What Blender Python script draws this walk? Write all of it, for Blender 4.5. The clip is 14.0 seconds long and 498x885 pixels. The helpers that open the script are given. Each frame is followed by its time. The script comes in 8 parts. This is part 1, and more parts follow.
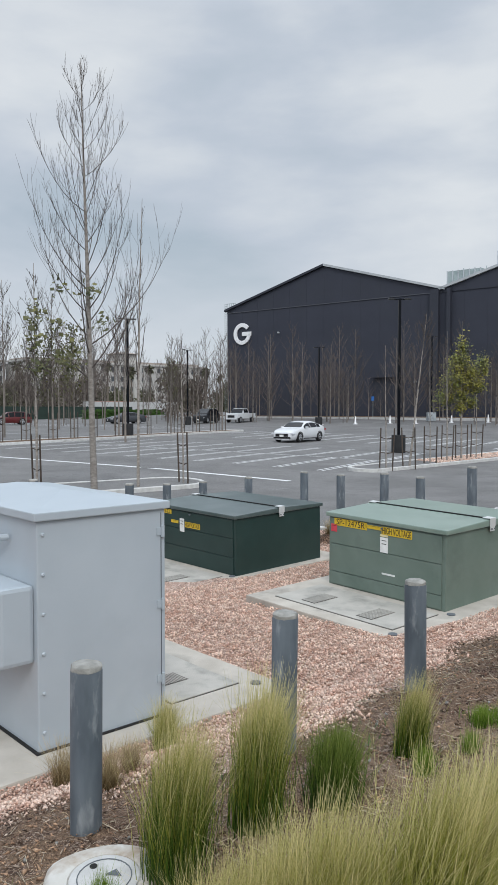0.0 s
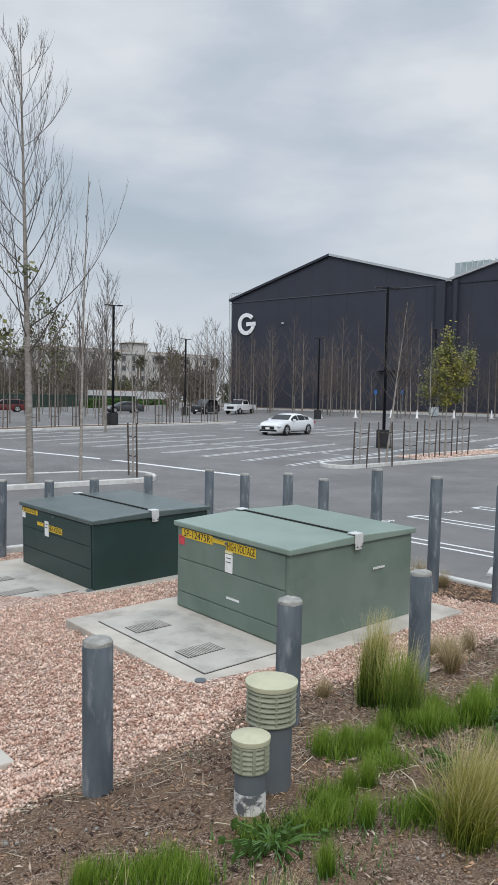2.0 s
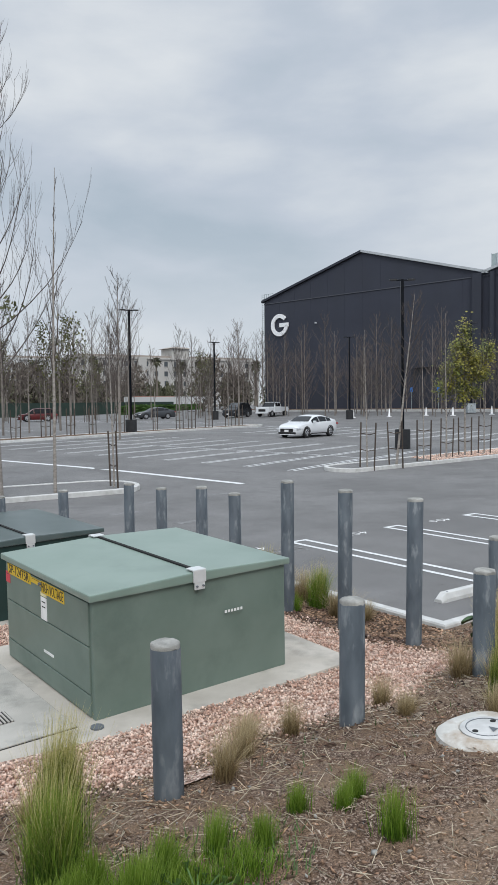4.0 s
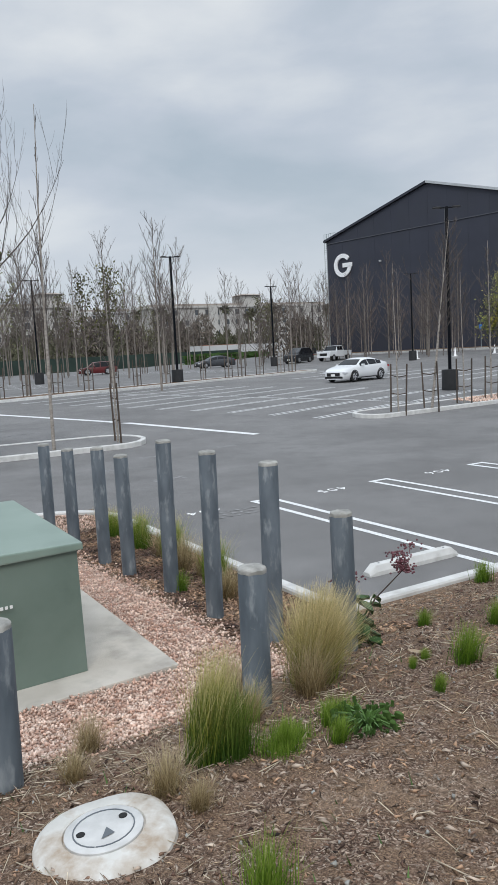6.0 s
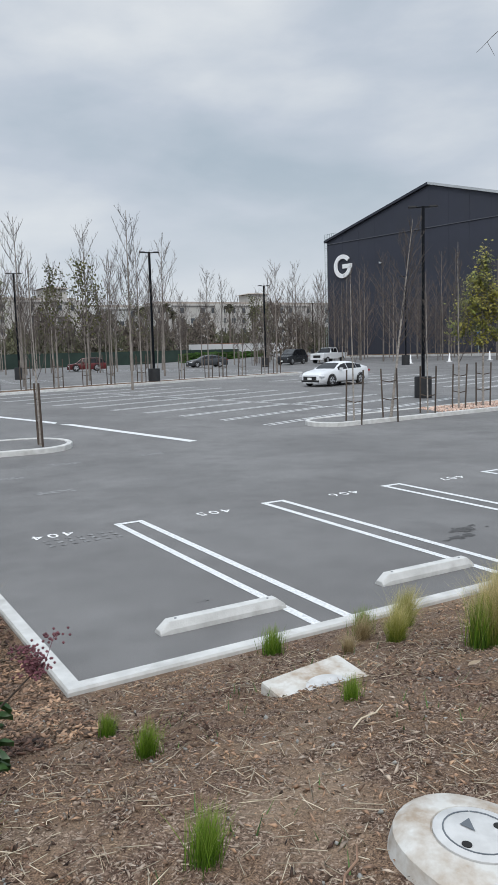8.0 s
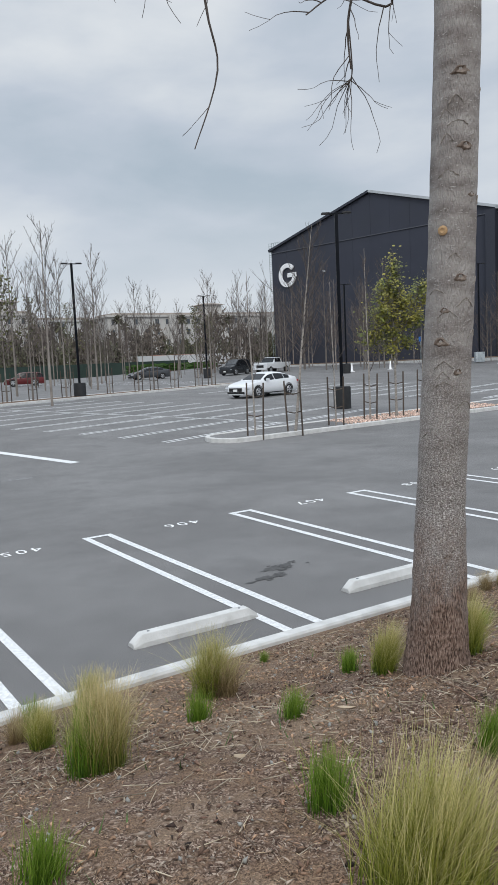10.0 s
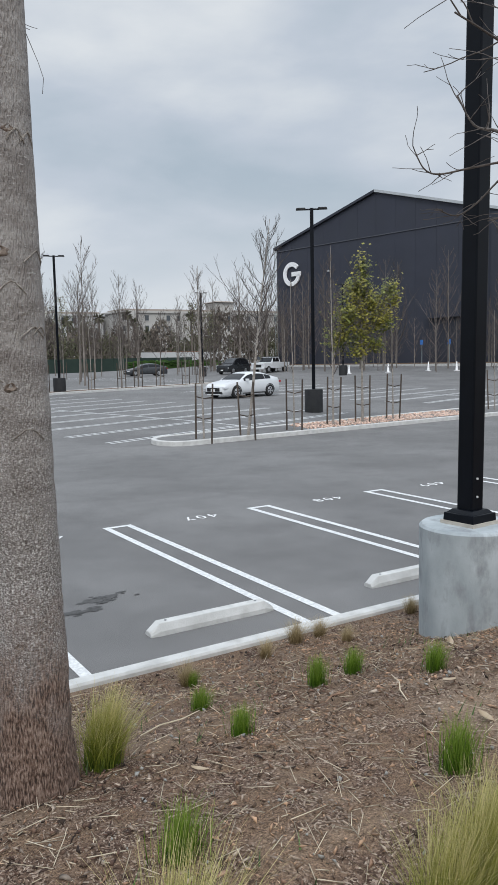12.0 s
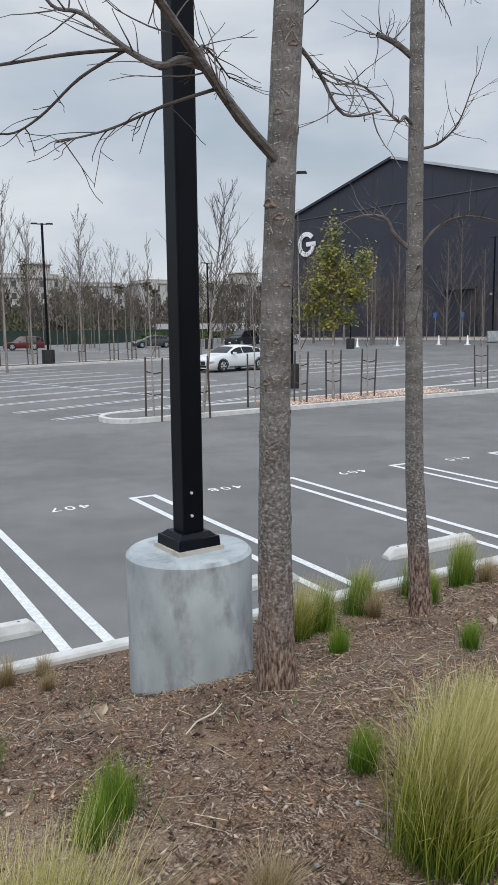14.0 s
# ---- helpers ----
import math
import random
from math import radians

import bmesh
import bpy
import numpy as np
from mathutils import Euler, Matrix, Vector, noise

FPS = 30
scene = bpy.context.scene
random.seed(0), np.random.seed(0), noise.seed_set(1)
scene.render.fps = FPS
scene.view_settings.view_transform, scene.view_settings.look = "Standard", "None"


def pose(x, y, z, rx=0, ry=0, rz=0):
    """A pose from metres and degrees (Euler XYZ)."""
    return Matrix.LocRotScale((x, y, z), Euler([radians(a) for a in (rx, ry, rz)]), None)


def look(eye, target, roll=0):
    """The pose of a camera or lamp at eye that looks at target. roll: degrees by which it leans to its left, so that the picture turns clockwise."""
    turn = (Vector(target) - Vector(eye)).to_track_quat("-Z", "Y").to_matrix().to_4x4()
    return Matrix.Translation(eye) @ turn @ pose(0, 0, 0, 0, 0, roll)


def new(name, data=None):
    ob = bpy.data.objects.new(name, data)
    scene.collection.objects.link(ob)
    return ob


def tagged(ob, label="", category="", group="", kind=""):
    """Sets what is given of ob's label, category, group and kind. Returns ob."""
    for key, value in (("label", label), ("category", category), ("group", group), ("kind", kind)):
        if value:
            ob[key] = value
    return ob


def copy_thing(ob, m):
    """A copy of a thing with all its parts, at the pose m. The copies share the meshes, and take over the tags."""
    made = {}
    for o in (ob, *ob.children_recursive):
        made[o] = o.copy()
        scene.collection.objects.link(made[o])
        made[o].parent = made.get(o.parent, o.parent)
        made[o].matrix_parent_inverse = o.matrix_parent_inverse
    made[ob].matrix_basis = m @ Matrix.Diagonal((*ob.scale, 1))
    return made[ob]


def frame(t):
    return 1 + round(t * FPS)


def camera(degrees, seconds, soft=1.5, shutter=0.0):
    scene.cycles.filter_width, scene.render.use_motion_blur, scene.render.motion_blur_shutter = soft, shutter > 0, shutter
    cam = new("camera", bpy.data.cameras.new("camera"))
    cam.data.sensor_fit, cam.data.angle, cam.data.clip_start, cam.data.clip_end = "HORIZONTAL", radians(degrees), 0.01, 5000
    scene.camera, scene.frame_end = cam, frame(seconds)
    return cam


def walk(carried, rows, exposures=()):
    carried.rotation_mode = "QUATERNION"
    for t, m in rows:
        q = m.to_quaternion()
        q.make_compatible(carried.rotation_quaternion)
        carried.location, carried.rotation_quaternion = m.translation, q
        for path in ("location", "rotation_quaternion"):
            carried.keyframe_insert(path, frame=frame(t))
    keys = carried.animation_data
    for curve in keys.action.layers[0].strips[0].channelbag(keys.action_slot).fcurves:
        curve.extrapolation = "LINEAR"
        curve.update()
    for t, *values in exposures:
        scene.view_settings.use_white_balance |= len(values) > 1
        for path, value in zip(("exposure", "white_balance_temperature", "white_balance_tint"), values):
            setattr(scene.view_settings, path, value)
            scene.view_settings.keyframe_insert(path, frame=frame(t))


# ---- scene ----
cam = camera(35.8, 14.0, soft=0.85)
PATH = [
    (0, (-14.791, -5.723, 2.647), (-13.461, -4.232, 2.56), -0.0),
    (0.5, (-14.119, -5.76, 2.643), (-12.785, -4.271, 2.577), -0.3),
    (1, (-13.533, -5.759, 2.628), (-12.202, -4.268, 2.562), 0.3),
    (1.5, (-12.84, -5.778, 2.633), (-11.519, -4.279, 2.544), 0.7),
    (2, (-12.169, -5.823, 2.636), (-10.87, -4.307, 2.527), 1.0),
    (2.5, (-11.518, -5.769, 2.673), (-10.24, -4.233, 2.579), 0.5),
    (3, (-10.822, -5.785, 2.621), (-9.568, -4.23, 2.532), 0.1),
    (3.2, (-10.596, -5.789, 2.641), (-9.35, -4.227, 2.555), -0.1),
    (5.5, (-7.634, -5.892, 2.592), (-6.571, -4.208, 2.409), -2.5),
    (6, (-7.004, -5.861, 2.546), (-5.986, -4.155, 2.312), -3.1),
    (6.5, (-6.338, -5.789, 2.527), (-5.348, -4.072, 2.257), -3.2),
    (7, (-5.682, -5.723, 2.539), (-4.704, -4.001, 2.255), -2.9),
    (7.5, (-5.022, -5.64, 2.575), (-4.036, -3.921, 2.311), -2.0),
    (7.7, (-4.753, -5.653, 2.544), (-3.763, -3.933, 2.293), -1.7),
    (9.8, (-2.057, -5.672, 2.596), (-0.99, -3.992, 2.395), -2.7),
    (10, (-1.842, -5.734, 2.579), (-0.761, -4.065, 2.365), -2.7),
    (10.5, (-1.229, -5.839, 2.565), (-0.135, -4.182, 2.325), -2.5),
    (11, (-0.613, -5.806, 2.555), (0.47, -4.143, 2.312), -2.1),
    (11.5, (0.004, -5.813, 2.539), (1.067, -4.135, 2.307), -1.7),
    (12, (0.594, -5.788, 2.548), (1.645, -4.1, 2.332), -1.2),
    (12.5, (1.256, -5.784, 2.567), (2.299, -4.09, 2.359), -1.1),
    (13, (1.883, -5.854, 2.574), (2.927, -4.162, 2.354), -0.7),
    (13.5, (2.536, -5.77, 2.615), (3.567, -4.075, 2.358), -0.1),
    (14, (3.208, -5.845, 2.549), (4.192, -4.128, 2.263), -0.8),
]
walk(cam, [(t, look(eye, target, roll)) for t, eye, target, roll in PATH])

# ---- world, sun, exposure ----
world = bpy.data.worlds.new("overcast")
scene.world = world
world.use_nodes = True
wn, wl = world.node_tree.nodes, world.node_tree.links
wn.clear()
w_out = wn.new("ShaderNodeOutputWorld")
w_bg = wn.new("ShaderNodeBackground")
w_sky = wn.new("ShaderNodeTexSky")
w_sky.sky_type, w_sky.sun_disc = "NISHITA", False
w_sky.sun_elevation, w_sky.sun_rotation = radians(42), radians(150)
w_tc = wn.new("ShaderNodeTexCoord")
w_map = wn.new("ShaderNodeMapping")
w_map.inputs["Scale"].default_value = (1.0, 1.0, 2.6)
w_map.inputs["Location"].default_value = (0.35, 0.1, 0.2)
w_n1 = wn.new("ShaderNodeTexNoise")
w_n1.inputs["Scale"].default_value, w_n1.inputs["Detail"].default_value = 2.9, 6.0
w_n1.inputs["Roughness"].default_value = 0.5
w_n1.inputs["Distortion"].default_value = 0.12
w_ramp = wn.new("ShaderNodeValToRGB")
w_ramp.color_ramp.elements[0].position, w_ramp.color_ramp.elements[0].color = 0.32, (0.43, 0.51, 0.59, 1)
w_ramp.color_ramp.elements[1].position, w_ramp.color_ramp.elements[1].color = 0.68, (0.72, 0.76, 0.80, 1)
w_mid = w_ramp.color_ramp.elements.new(0.49)
w_mid.color = (0.54, 0.60, 0.682, 1)
w_sep = wn.new("ShaderNodeSeparateXYZ")
w_haze = wn.new("ShaderNodeMapRange")
w_haze.inputs["From Min"].default_value, w_haze.inputs["From Max"].default_value = 0.0, 0.22
w_haze.inputs["To Min"].default_value, w_haze.inputs["To Max"].default_value = 0.75, 0.0
w_mixh = wn.new("ShaderNodeMix")
w_mixh.data_type = "RGBA"
w_mixh.inputs["B"].default_value = (0.72, 0.76, 0.80, 1)
w_zen = wn.new("ShaderNodeMapRange")
w_zen.inputs["From Min"].default_value, w_zen.inputs["From Max"].default_value = 0.45, 0.95
w_zen.inputs["To Min"].default_value, w_zen.inputs["To Max"].default_value = 1.0, 2.7
w_vm = wn.new("ShaderNodeVectorMath")
w_vm.operation = "SCALE"
w_cov = wn.new("ShaderNodeMix")
w_cov.data_type = "RGBA"
w_cov.inputs["Factor"].default_value = 0.96
w_skys = wn.new("ShaderNodeVectorMath")
w_skys.operation = "SCALE"
w_skys.inputs["Scale"].default_value = 0.12
wl.new(w_tc.outputs["Generated"], w_map.inputs["Vector"])
wl.new(w_map.outputs[0], w_n1.inputs["Vector"])
wl.new(w_n1.outputs["Fac"], w_ramp.inputs["Fac"])
wl.new(w_tc.outputs["Generated"], w_sep.inputs[0])
wl.new(w_sep.outputs["Z"], w_haze.inputs["Value"])
wl.new(w_sep.outputs["Z"], w_zen.inputs["Value"])
wl.new(w_haze.outputs[0], w_mixh.inputs["Factor"])
wl.new(w_ramp.outputs["Color"], w_mixh.inputs["A"])
wl.new(w_mixh.outputs["Result"], w_vm.inputs[0])
wl.new(w_zen.outputs[0], w_vm.inputs["Scale"])
wl.new(w_sky.outputs["Color"], w_skys.inputs[0])
wl.new(w_skys.outputs[0], w_cov.inputs["A"])
wl.new(w_vm.outputs[0], w_cov.inputs["B"])
wl.new(w_cov.outputs["Result"], w_bg.inputs["Color"])
w_bg.inputs["Strength"].default_value = 1.0
wl.new(w_bg.outputs[0], w_out.inputs["Surface"])

sun_data = bpy.data.lights.new("sun", "SUN")
sun_data.energy, sun_data.angle, sun_data.color = 1.4, radians(25), (1.0, 0.965, 0.92)
sun = new("sun", sun_data)
sun.rotation_euler = (radians(48), 0, radians(-30))


# ---- materials ----
def material(name, color, rough=0.7, metal=0.0, color2=None, scale=8.0, detail=6.0, lo=0.35, hi=0.65, bump=0.0, bscale=60.0,
             stain=None, sscale=0.6, slo=0.5, shi=0.75, objrand=0.0, islrand=0.0, stretch=None, spec=0.5, coord="Object"):
    m = bpy.data.materials.new(name)
    m.use_nodes = True
    n, l = m.node_tree.nodes, m.node_tree.links
    b = n["Principled BSDF"]
    b.inputs["Roughness"].default_value, b.inputs["Metallic"].default_value = rough, metal
    b.inputs["Specular IOR Level"].default_value = spec
    tc = n.new("ShaderNodeTexCoord")
    src = tc.outputs[coord]
    if stretch:
        mp = n.new("ShaderNodeMapping")
        mp.inputs["Scale"].default_value = stretch
        l.new(src, mp.inputs["Vector"])
        src = mp.outputs[0]
    c = (*color, 1)
    c2 = (*(color2 or [min(1, v * 1.25) for v in color]), 1)
    no = n.new("ShaderNodeTexNoise")
    no.inputs["Scale"].default_value, no.inputs["Detail"].default_value = scale, detail
    l.new(src, no.inputs["Vector"])
    rp = n.new("ShaderNodeValToRGB")
    rp.color_ramp.elements[0].position, rp.color_ramp.elements[0].color = lo, c
    rp.color_ramp.elements[1].position, rp.color_ramp.elements[1].color = hi, c2
    l.new(no.outputs["Fac"], rp.inputs["Fac"])
    out = rp.outputs["Color"]
    if stain:
        n2 = n.new("ShaderNodeTexNoise")
        n2.inputs["Scale"].default_value, n2.inputs["Detail"].default_value = sscale, 5.0
        n2.inputs["Roughness"].default_value = 0.6
        l.new(src, n2.inputs["Vector"])
        mr = n.new("ShaderNodeMapRange")
        mr.inputs["From Min"].default_value, mr.inputs["From Max"].default_value = slo, shi
        l.new(n2.outputs["Fac"], mr.inputs["Value"])
        mx = n.new("ShaderNodeMix")
        mx.data_type = "RGBA"
        mx.inputs["B"].default_value = (*stain, 1)
        l.new(mr.outputs[0], mx.inputs["Factor"])
        l.new(out, mx.inputs["A"])
        out = mx.outputs["Result"]
    for amount, node, sock in ((objrand, "ShaderNodeObjectInfo", "Random"), (islrand, "ShaderNodeNewGeometry", "Random Per Island")):
        if amount:
            oi = n.new(node)
            mr = n.new("ShaderNodeMapRange")
            mr.inputs["To Min"].default_value, mr.inputs["To Max"].default_value = 1 - amount, 1 + amount
            l.new(oi.outputs[sock], mr.inputs["Value"])
            vm = n.new("ShaderNodeVectorMath")
            vm.operation = "SCALE"
            l.new(out, vm.inputs[0])
            l.new(mr.outputs[0], vm.inputs["Scale"])
            out = vm.outputs[0]
    l.new(out, b.inputs["Base Color"])
    if bump:
        nb = n.new("ShaderNodeTexNoise")
        nb.inputs["Scale"].default_value, nb.inputs["Detail"].default_value = bscale, 4.0
        l.new(src, nb.inputs["Vector"])
        bp = n.new("ShaderNodeBump")
        bp.inputs["Strength"].default_value, bp.inputs["Distance"].default_value = bump, 0.01
        l.new(nb.outputs["Fac"], bp.inputs["Height"])
        l.new(bp.outputs[0], b.inputs["Normal"])
    return m


def grain(m, scale, lo, hi, detail=3.0):
    """Fine light and dark specks over a finished base colour."""
    n, l = m.node_tree.nodes, m.node_tree.links
    b = n["Principled BSDF"]
    src = b.inputs["Base Color"].links[0].from_socket
    tc = n.new("ShaderNodeTexCoord")
    t = n.new("ShaderNodeTexNoise")
    t.inputs["Scale"].default_value, t.inputs["Detail"].default_value = scale, detail
    l.new(tc.outputs["Object"], t.inputs["Vector"])
    r = n.new("ShaderNodeMapRange")
    r.inputs["From Min"].default_value, r.inputs["From Max"].default_value = 0.3, 0.7
    r.inputs["To Min"].default_value, r.inputs["To Max"].default_value = lo, hi
    l.new(t.outputs["Fac"], r.inputs["Value"])
    v = n.new("ShaderNodeVectorMath")
    v.operation = "SCALE"
    l.new(src, v.inputs[0])
    l.new(r.outputs[0], v.inputs["Scale"])
    l.new(v.outputs[0], b.inputs["Base Color"])
    return m


def gravel_material(name):
    """Crushed stone seen as one surface: a random tone for each stone, the shade between them painted in."""
    m = bpy.data.materials.new(name)
    m.use_nodes = True
    n, l = m.node_tree.nodes, m.node_tree.links
    b = n["Principled BSDF"]
    b.inputs["Roughness"].default_value = 0.9
    tc = n.new("ShaderNodeTexCoord")
    v = n.new("ShaderNodeTexVoronoi")
    v.inputs["Scale"].default_value = 52.0
    l.new(tc.outputs["Object"], v.inputs["Vector"])
    sep = n.new("ShaderNodeSeparateColor")
    l.new(v.outputs["Color"], sep.inputs[0])
    rp = n.new("ShaderNodeValToRGB")
    rp.color_ramp.elements[0].color, rp.color_ramp.elements[1].color = (0.24, 0.145, 0.11, 1), (0.76, 0.61, 0.52, 1)
    rp.color_ramp.elements.new(0.5).color = (0.54, 0.355, 0.275, 1)
    l.new(sep.outputs["Red"], rp.inputs["Fac"])
    # shade in the gaps between stones, multiplied into their colour
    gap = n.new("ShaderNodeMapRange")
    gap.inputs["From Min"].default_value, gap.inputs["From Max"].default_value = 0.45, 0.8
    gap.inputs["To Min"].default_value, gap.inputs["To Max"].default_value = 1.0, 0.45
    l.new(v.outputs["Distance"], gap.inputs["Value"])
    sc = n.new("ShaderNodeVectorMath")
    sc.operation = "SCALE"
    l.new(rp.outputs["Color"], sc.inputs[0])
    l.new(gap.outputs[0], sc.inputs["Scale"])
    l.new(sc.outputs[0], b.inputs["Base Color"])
    bp = n.new("ShaderNodeBump")
    bp.inputs["Strength"].default_value, bp.inputs["Distance"].default_value = 1.0, 0.012
    l.new(gap.outputs[0], bp.inputs["Height"])
    l.new(bp.outputs[0], b.inputs["Normal"])
    return m


def blade_material(name, base, mid, tip, rand=0.22):
    """Grass: from the crown of the plant to the tip, by the attribute 'along'."""
    m = bpy.data.materials.new(name)
    m.use_nodes = True
    n, l = m.node_tree.nodes, m.node_tree.links
    b = n["Principled BSDF"]
    b.inputs["Roughness"].default_value = 0.55
    at = n.new("ShaderNodeAttribute")
    at.attribute_name = "along"
    rp = n.new("ShaderNodeValToRGB")
    rp.color_ramp.elements[0].color, rp.color_ramp.elements[1].color = (*base, 1), (*tip, 1)
    e = rp.color_ramp.elements.new(0.5)
    e.color = (*mid, 1)
    gi = n.new("ShaderNodeNewGeometry")
    ad = n.new("ShaderNodeMath")
    ad.operation = "MULTIPLY_ADD"
    ad.inputs[1].default_value, ad.inputs[2].default_value = 0.5, -0.25
    l.new(gi.outputs["Random Per Island"], ad.inputs[0])
    sm = n.new("ShaderNodeMath")
    l.new(at.outputs["Fac"], sm.inputs[0])
    l.new(ad.outputs[0], sm.inputs[1])
    l.new(sm.outputs[0], rp.inputs["Fac"])
    mr = n.new("ShaderNodeMapRange")
    mr.inputs["To Min"].default_value, mr.inputs["To Max"].default_value = 1 - rand, 1 + rand
    l.new(gi.outputs["Random Per Island"], mr.inputs["Value"])
    vm = n.new("ShaderNodeVectorMath")
    vm.operation = "SCALE"
    l.new(rp.outputs["Color"], vm.inputs[0])
    l.new(mr.outputs[0], vm.inputs["Scale"])
    l.new(vm.outputs[0], b.inputs["Base Color"])
    tr = n.new("ShaderNodeBsdfTranslucent")
    l.new(vm.outputs[0], tr.inputs["Color"])
    mx = n.new("ShaderNodeMixShader")
    mx.inputs[0].default_value = 0.38
    l.new(b.outputs[0], mx.inputs[1])
    l.new(tr.outputs[0], mx.inputs[2])
    l.new(mx.outputs[0], n["Material Output"].inputs["Surface"])
    return m


def bark_material(name, split, tone=1.0, cell=62):
    """Smooth speckled bark that turns to reddish furrowed bark below the height split."""
    m = bpy.data.materials.new(name)
    m.use_nodes = True
    n, l = m.node_tree.nodes, m.node_tree.links
    b = n["Principled BSDF"]
    b.inputs["Roughness"].default_value = 0.88
    tc = n.new("ShaderNodeTexCoord")

    def noise_tex(scale, detail, stretch):
        mp = n.new("ShaderNodeMapping")
        mp.inputs["Scale"].default_value = stretch
        l.new(tc.outputs["Object"], mp.inputs["Vector"])
        t = n.new("ShaderNodeTexNoise")
        t.inputs["Scale"].default_value, t.inputs["Detail"].default_value = scale, detail
        l.new(mp.outputs[0], t.inputs["Vector"])
        return t.outputs["Fac"]

    def ramp(fac, *stops):
        r = n.new("ShaderNodeValToRGB")
        r.color_ramp.elements[0].position, r.color_ramp.elements[0].color = stops[0][0], (*stops[0][1], 1)
        r.color_ramp.elements[1].position, r.color_ramp.elements[1].color = stops[-1][0], (*stops[-1][1], 1)
        for p, c in stops[1:-1]:
            r.color_ramp.elements.new(p).color = (*c, 1)
        l.new(fac, r.inputs["Fac"])
        return r.outputs["Color"]

    def mix(fac, a, c):
        x = n.new("ShaderNodeMix")
        x.data_type = "RGBA"
        l.new(fac, x.inputs["Factor"])
        l.new(a, x.inputs["A"])
        l.new(c, x.inputs["B"])
        return x.outputs["Result"]

    def shade(*c):
        return tuple(v * tone for v in c)

    pale = ramp(noise_tex(6, 7, (0.8, 0.8, 2.4)), (0.3, shade(0.175, 0.155, 0.143)), (0.5, shade(0.285, 0.264, 0.25)), (0.7, shade(0.38, 0.36, 0.343)))
    speck = noise_tex(80, 2, (0.5, 0.5, 1.7))
    spot = n.new("ShaderNodeMapRange")
    spot.inputs["From Min"].default_value, spot.inputs["From Max"].default_value = 0.63, 0.70
    l.new(speck, spot.inputs["Value"])
    white = n.new("ShaderNodeRGB")
    white.outputs[0].default_value = (0.5, 0.48, 0.46, 1)
    pale = mix(spot.outputs[0], pale, white.outputs[0])
    furrow = noise_tex(cell * 0.84, 10, (1.4, 1.4, 0.3 if cell > 100 else 0.42))
    rough = ramp(furrow, (0.36, (0.045, 0.028, 0.021)), (0.48, (0.175, 0.108, 0.08)), (0.62, (0.36, 0.265, 0.215)))
    sep = n.new("ShaderNodeSeparateXYZ")
    l.new(tc.outputs["Object"], sep.inputs[0])
    wob = n.new("ShaderNodeMath")
    wob.operation = "MULTIPLY_ADD"
    wob.inputs[1].default_value = 0.9
    l.new(noise_tex(9, 4, (1, 1, 0.6)), wob.inputs[0])
    l.new(sep.outputs["Z"], wob.inputs[2])
    low = n.new("ShaderNodeMapRange")
    low.inputs["From Min"].default_value, low.inputs["From Max"].default_value = split + 0.15, split + 0.75
    low.inputs["To Min"].default_value, low.inputs["To Max"].default_value = 1.0, 0.0
    l.new(wob.outputs[0], low.inputs["Value"])
    crackle = ramp(noise_tex(cell, 10, (0.85, 0.85, 1.25)), (0.36, shade(0.075, 0.06, 0.052)), (0.46, shade(0.22, 0.195, 0.18)), (0.55, shade(0.33, 0.305, 0.29)), (0.66, shade(0.68, 0.655, 0.63)))
    middle = n.new("ShaderNodeMapRange")
    middle.inputs["From Min"].default_value, middle.inputs["From Max"].default_value = split + 0.75, split + 2.0
    middle.inputs["To Min"].default_value, middle.inputs["To Max"].default_value = 0.85, 0.0
    l.new(wob.outputs[0], middle.inputs["Value"])
    l.new(mix(low.outputs[0], mix(middle.outputs[0], pale, crackle), rough), b.inputs["Base Color"])
    bp = n.new("ShaderNodeBump")
    bp.inputs["Strength"].default_value, bp.inputs["Distance"].default_value = 1.0, 0.02
    l.new(furrow, bp.inputs["Height"])
    bp2 = n.new("ShaderNodeBump")
    bp2.inputs["Strength"].default_value, bp2.inputs["Distance"].default_value = 0.6, 0.004
    l.new(speck, bp2.inputs["Height"])
    l.new(bp2.outputs[0], bp.inputs["Normal"])
    l.new(bp.outputs[0], b.inputs["Normal"])
    return m


ASPHALT = material("asphalt", (0.131, 0.128, 0.126), 0.7, color2=(0.18, 0.1765, 0.174), scale=0.3, detail=12, bump=0.5, bscale=90,
                   stain=(0.108, 0.105, 0.104), sscale=0.7, slo=0.5, shi=0.8)
grain(ASPHALT, 110, 0.6, 1.4)
grain(ASPHALT, 2.2, 0.92, 1.07, 6.0)
OIL = material("oil_stain", (0.05, 0.049, 0.048), 0.7, color2=(0.085, 0.083, 0.082), scale=14)
PAINT = material("road_paint", (0.62, 0.63, 0.63), 0.7, color2=(0.78, 0.79, 0.79), scale=20, bump=0.2, bscale=120, stain=(0.4, 0.4, 0.41), sscale=14, slo=0.62, shi=0.85)
OLDPAINT = material("worn_paint", (0.185, 0.184, 0.184), 0.8, color2=(0.29, 0.29, 0.29), scale=14, stain=(0.14, 0.138, 0.137), sscale=11, slo=0.45, shi=0.58)
grain(PAINT, 45, 0.85, 1.1, 5.0)
KERB = material("kerb_concrete", (0.51, 0.51, 0.495), 0.85, color2=(0.62, 0.62, 0.605), scale=6, bump=0.3, bscale=70, stain=(0.34, 0.33, 0.31), sscale=2.2, slo=0.55, shi=0.8)
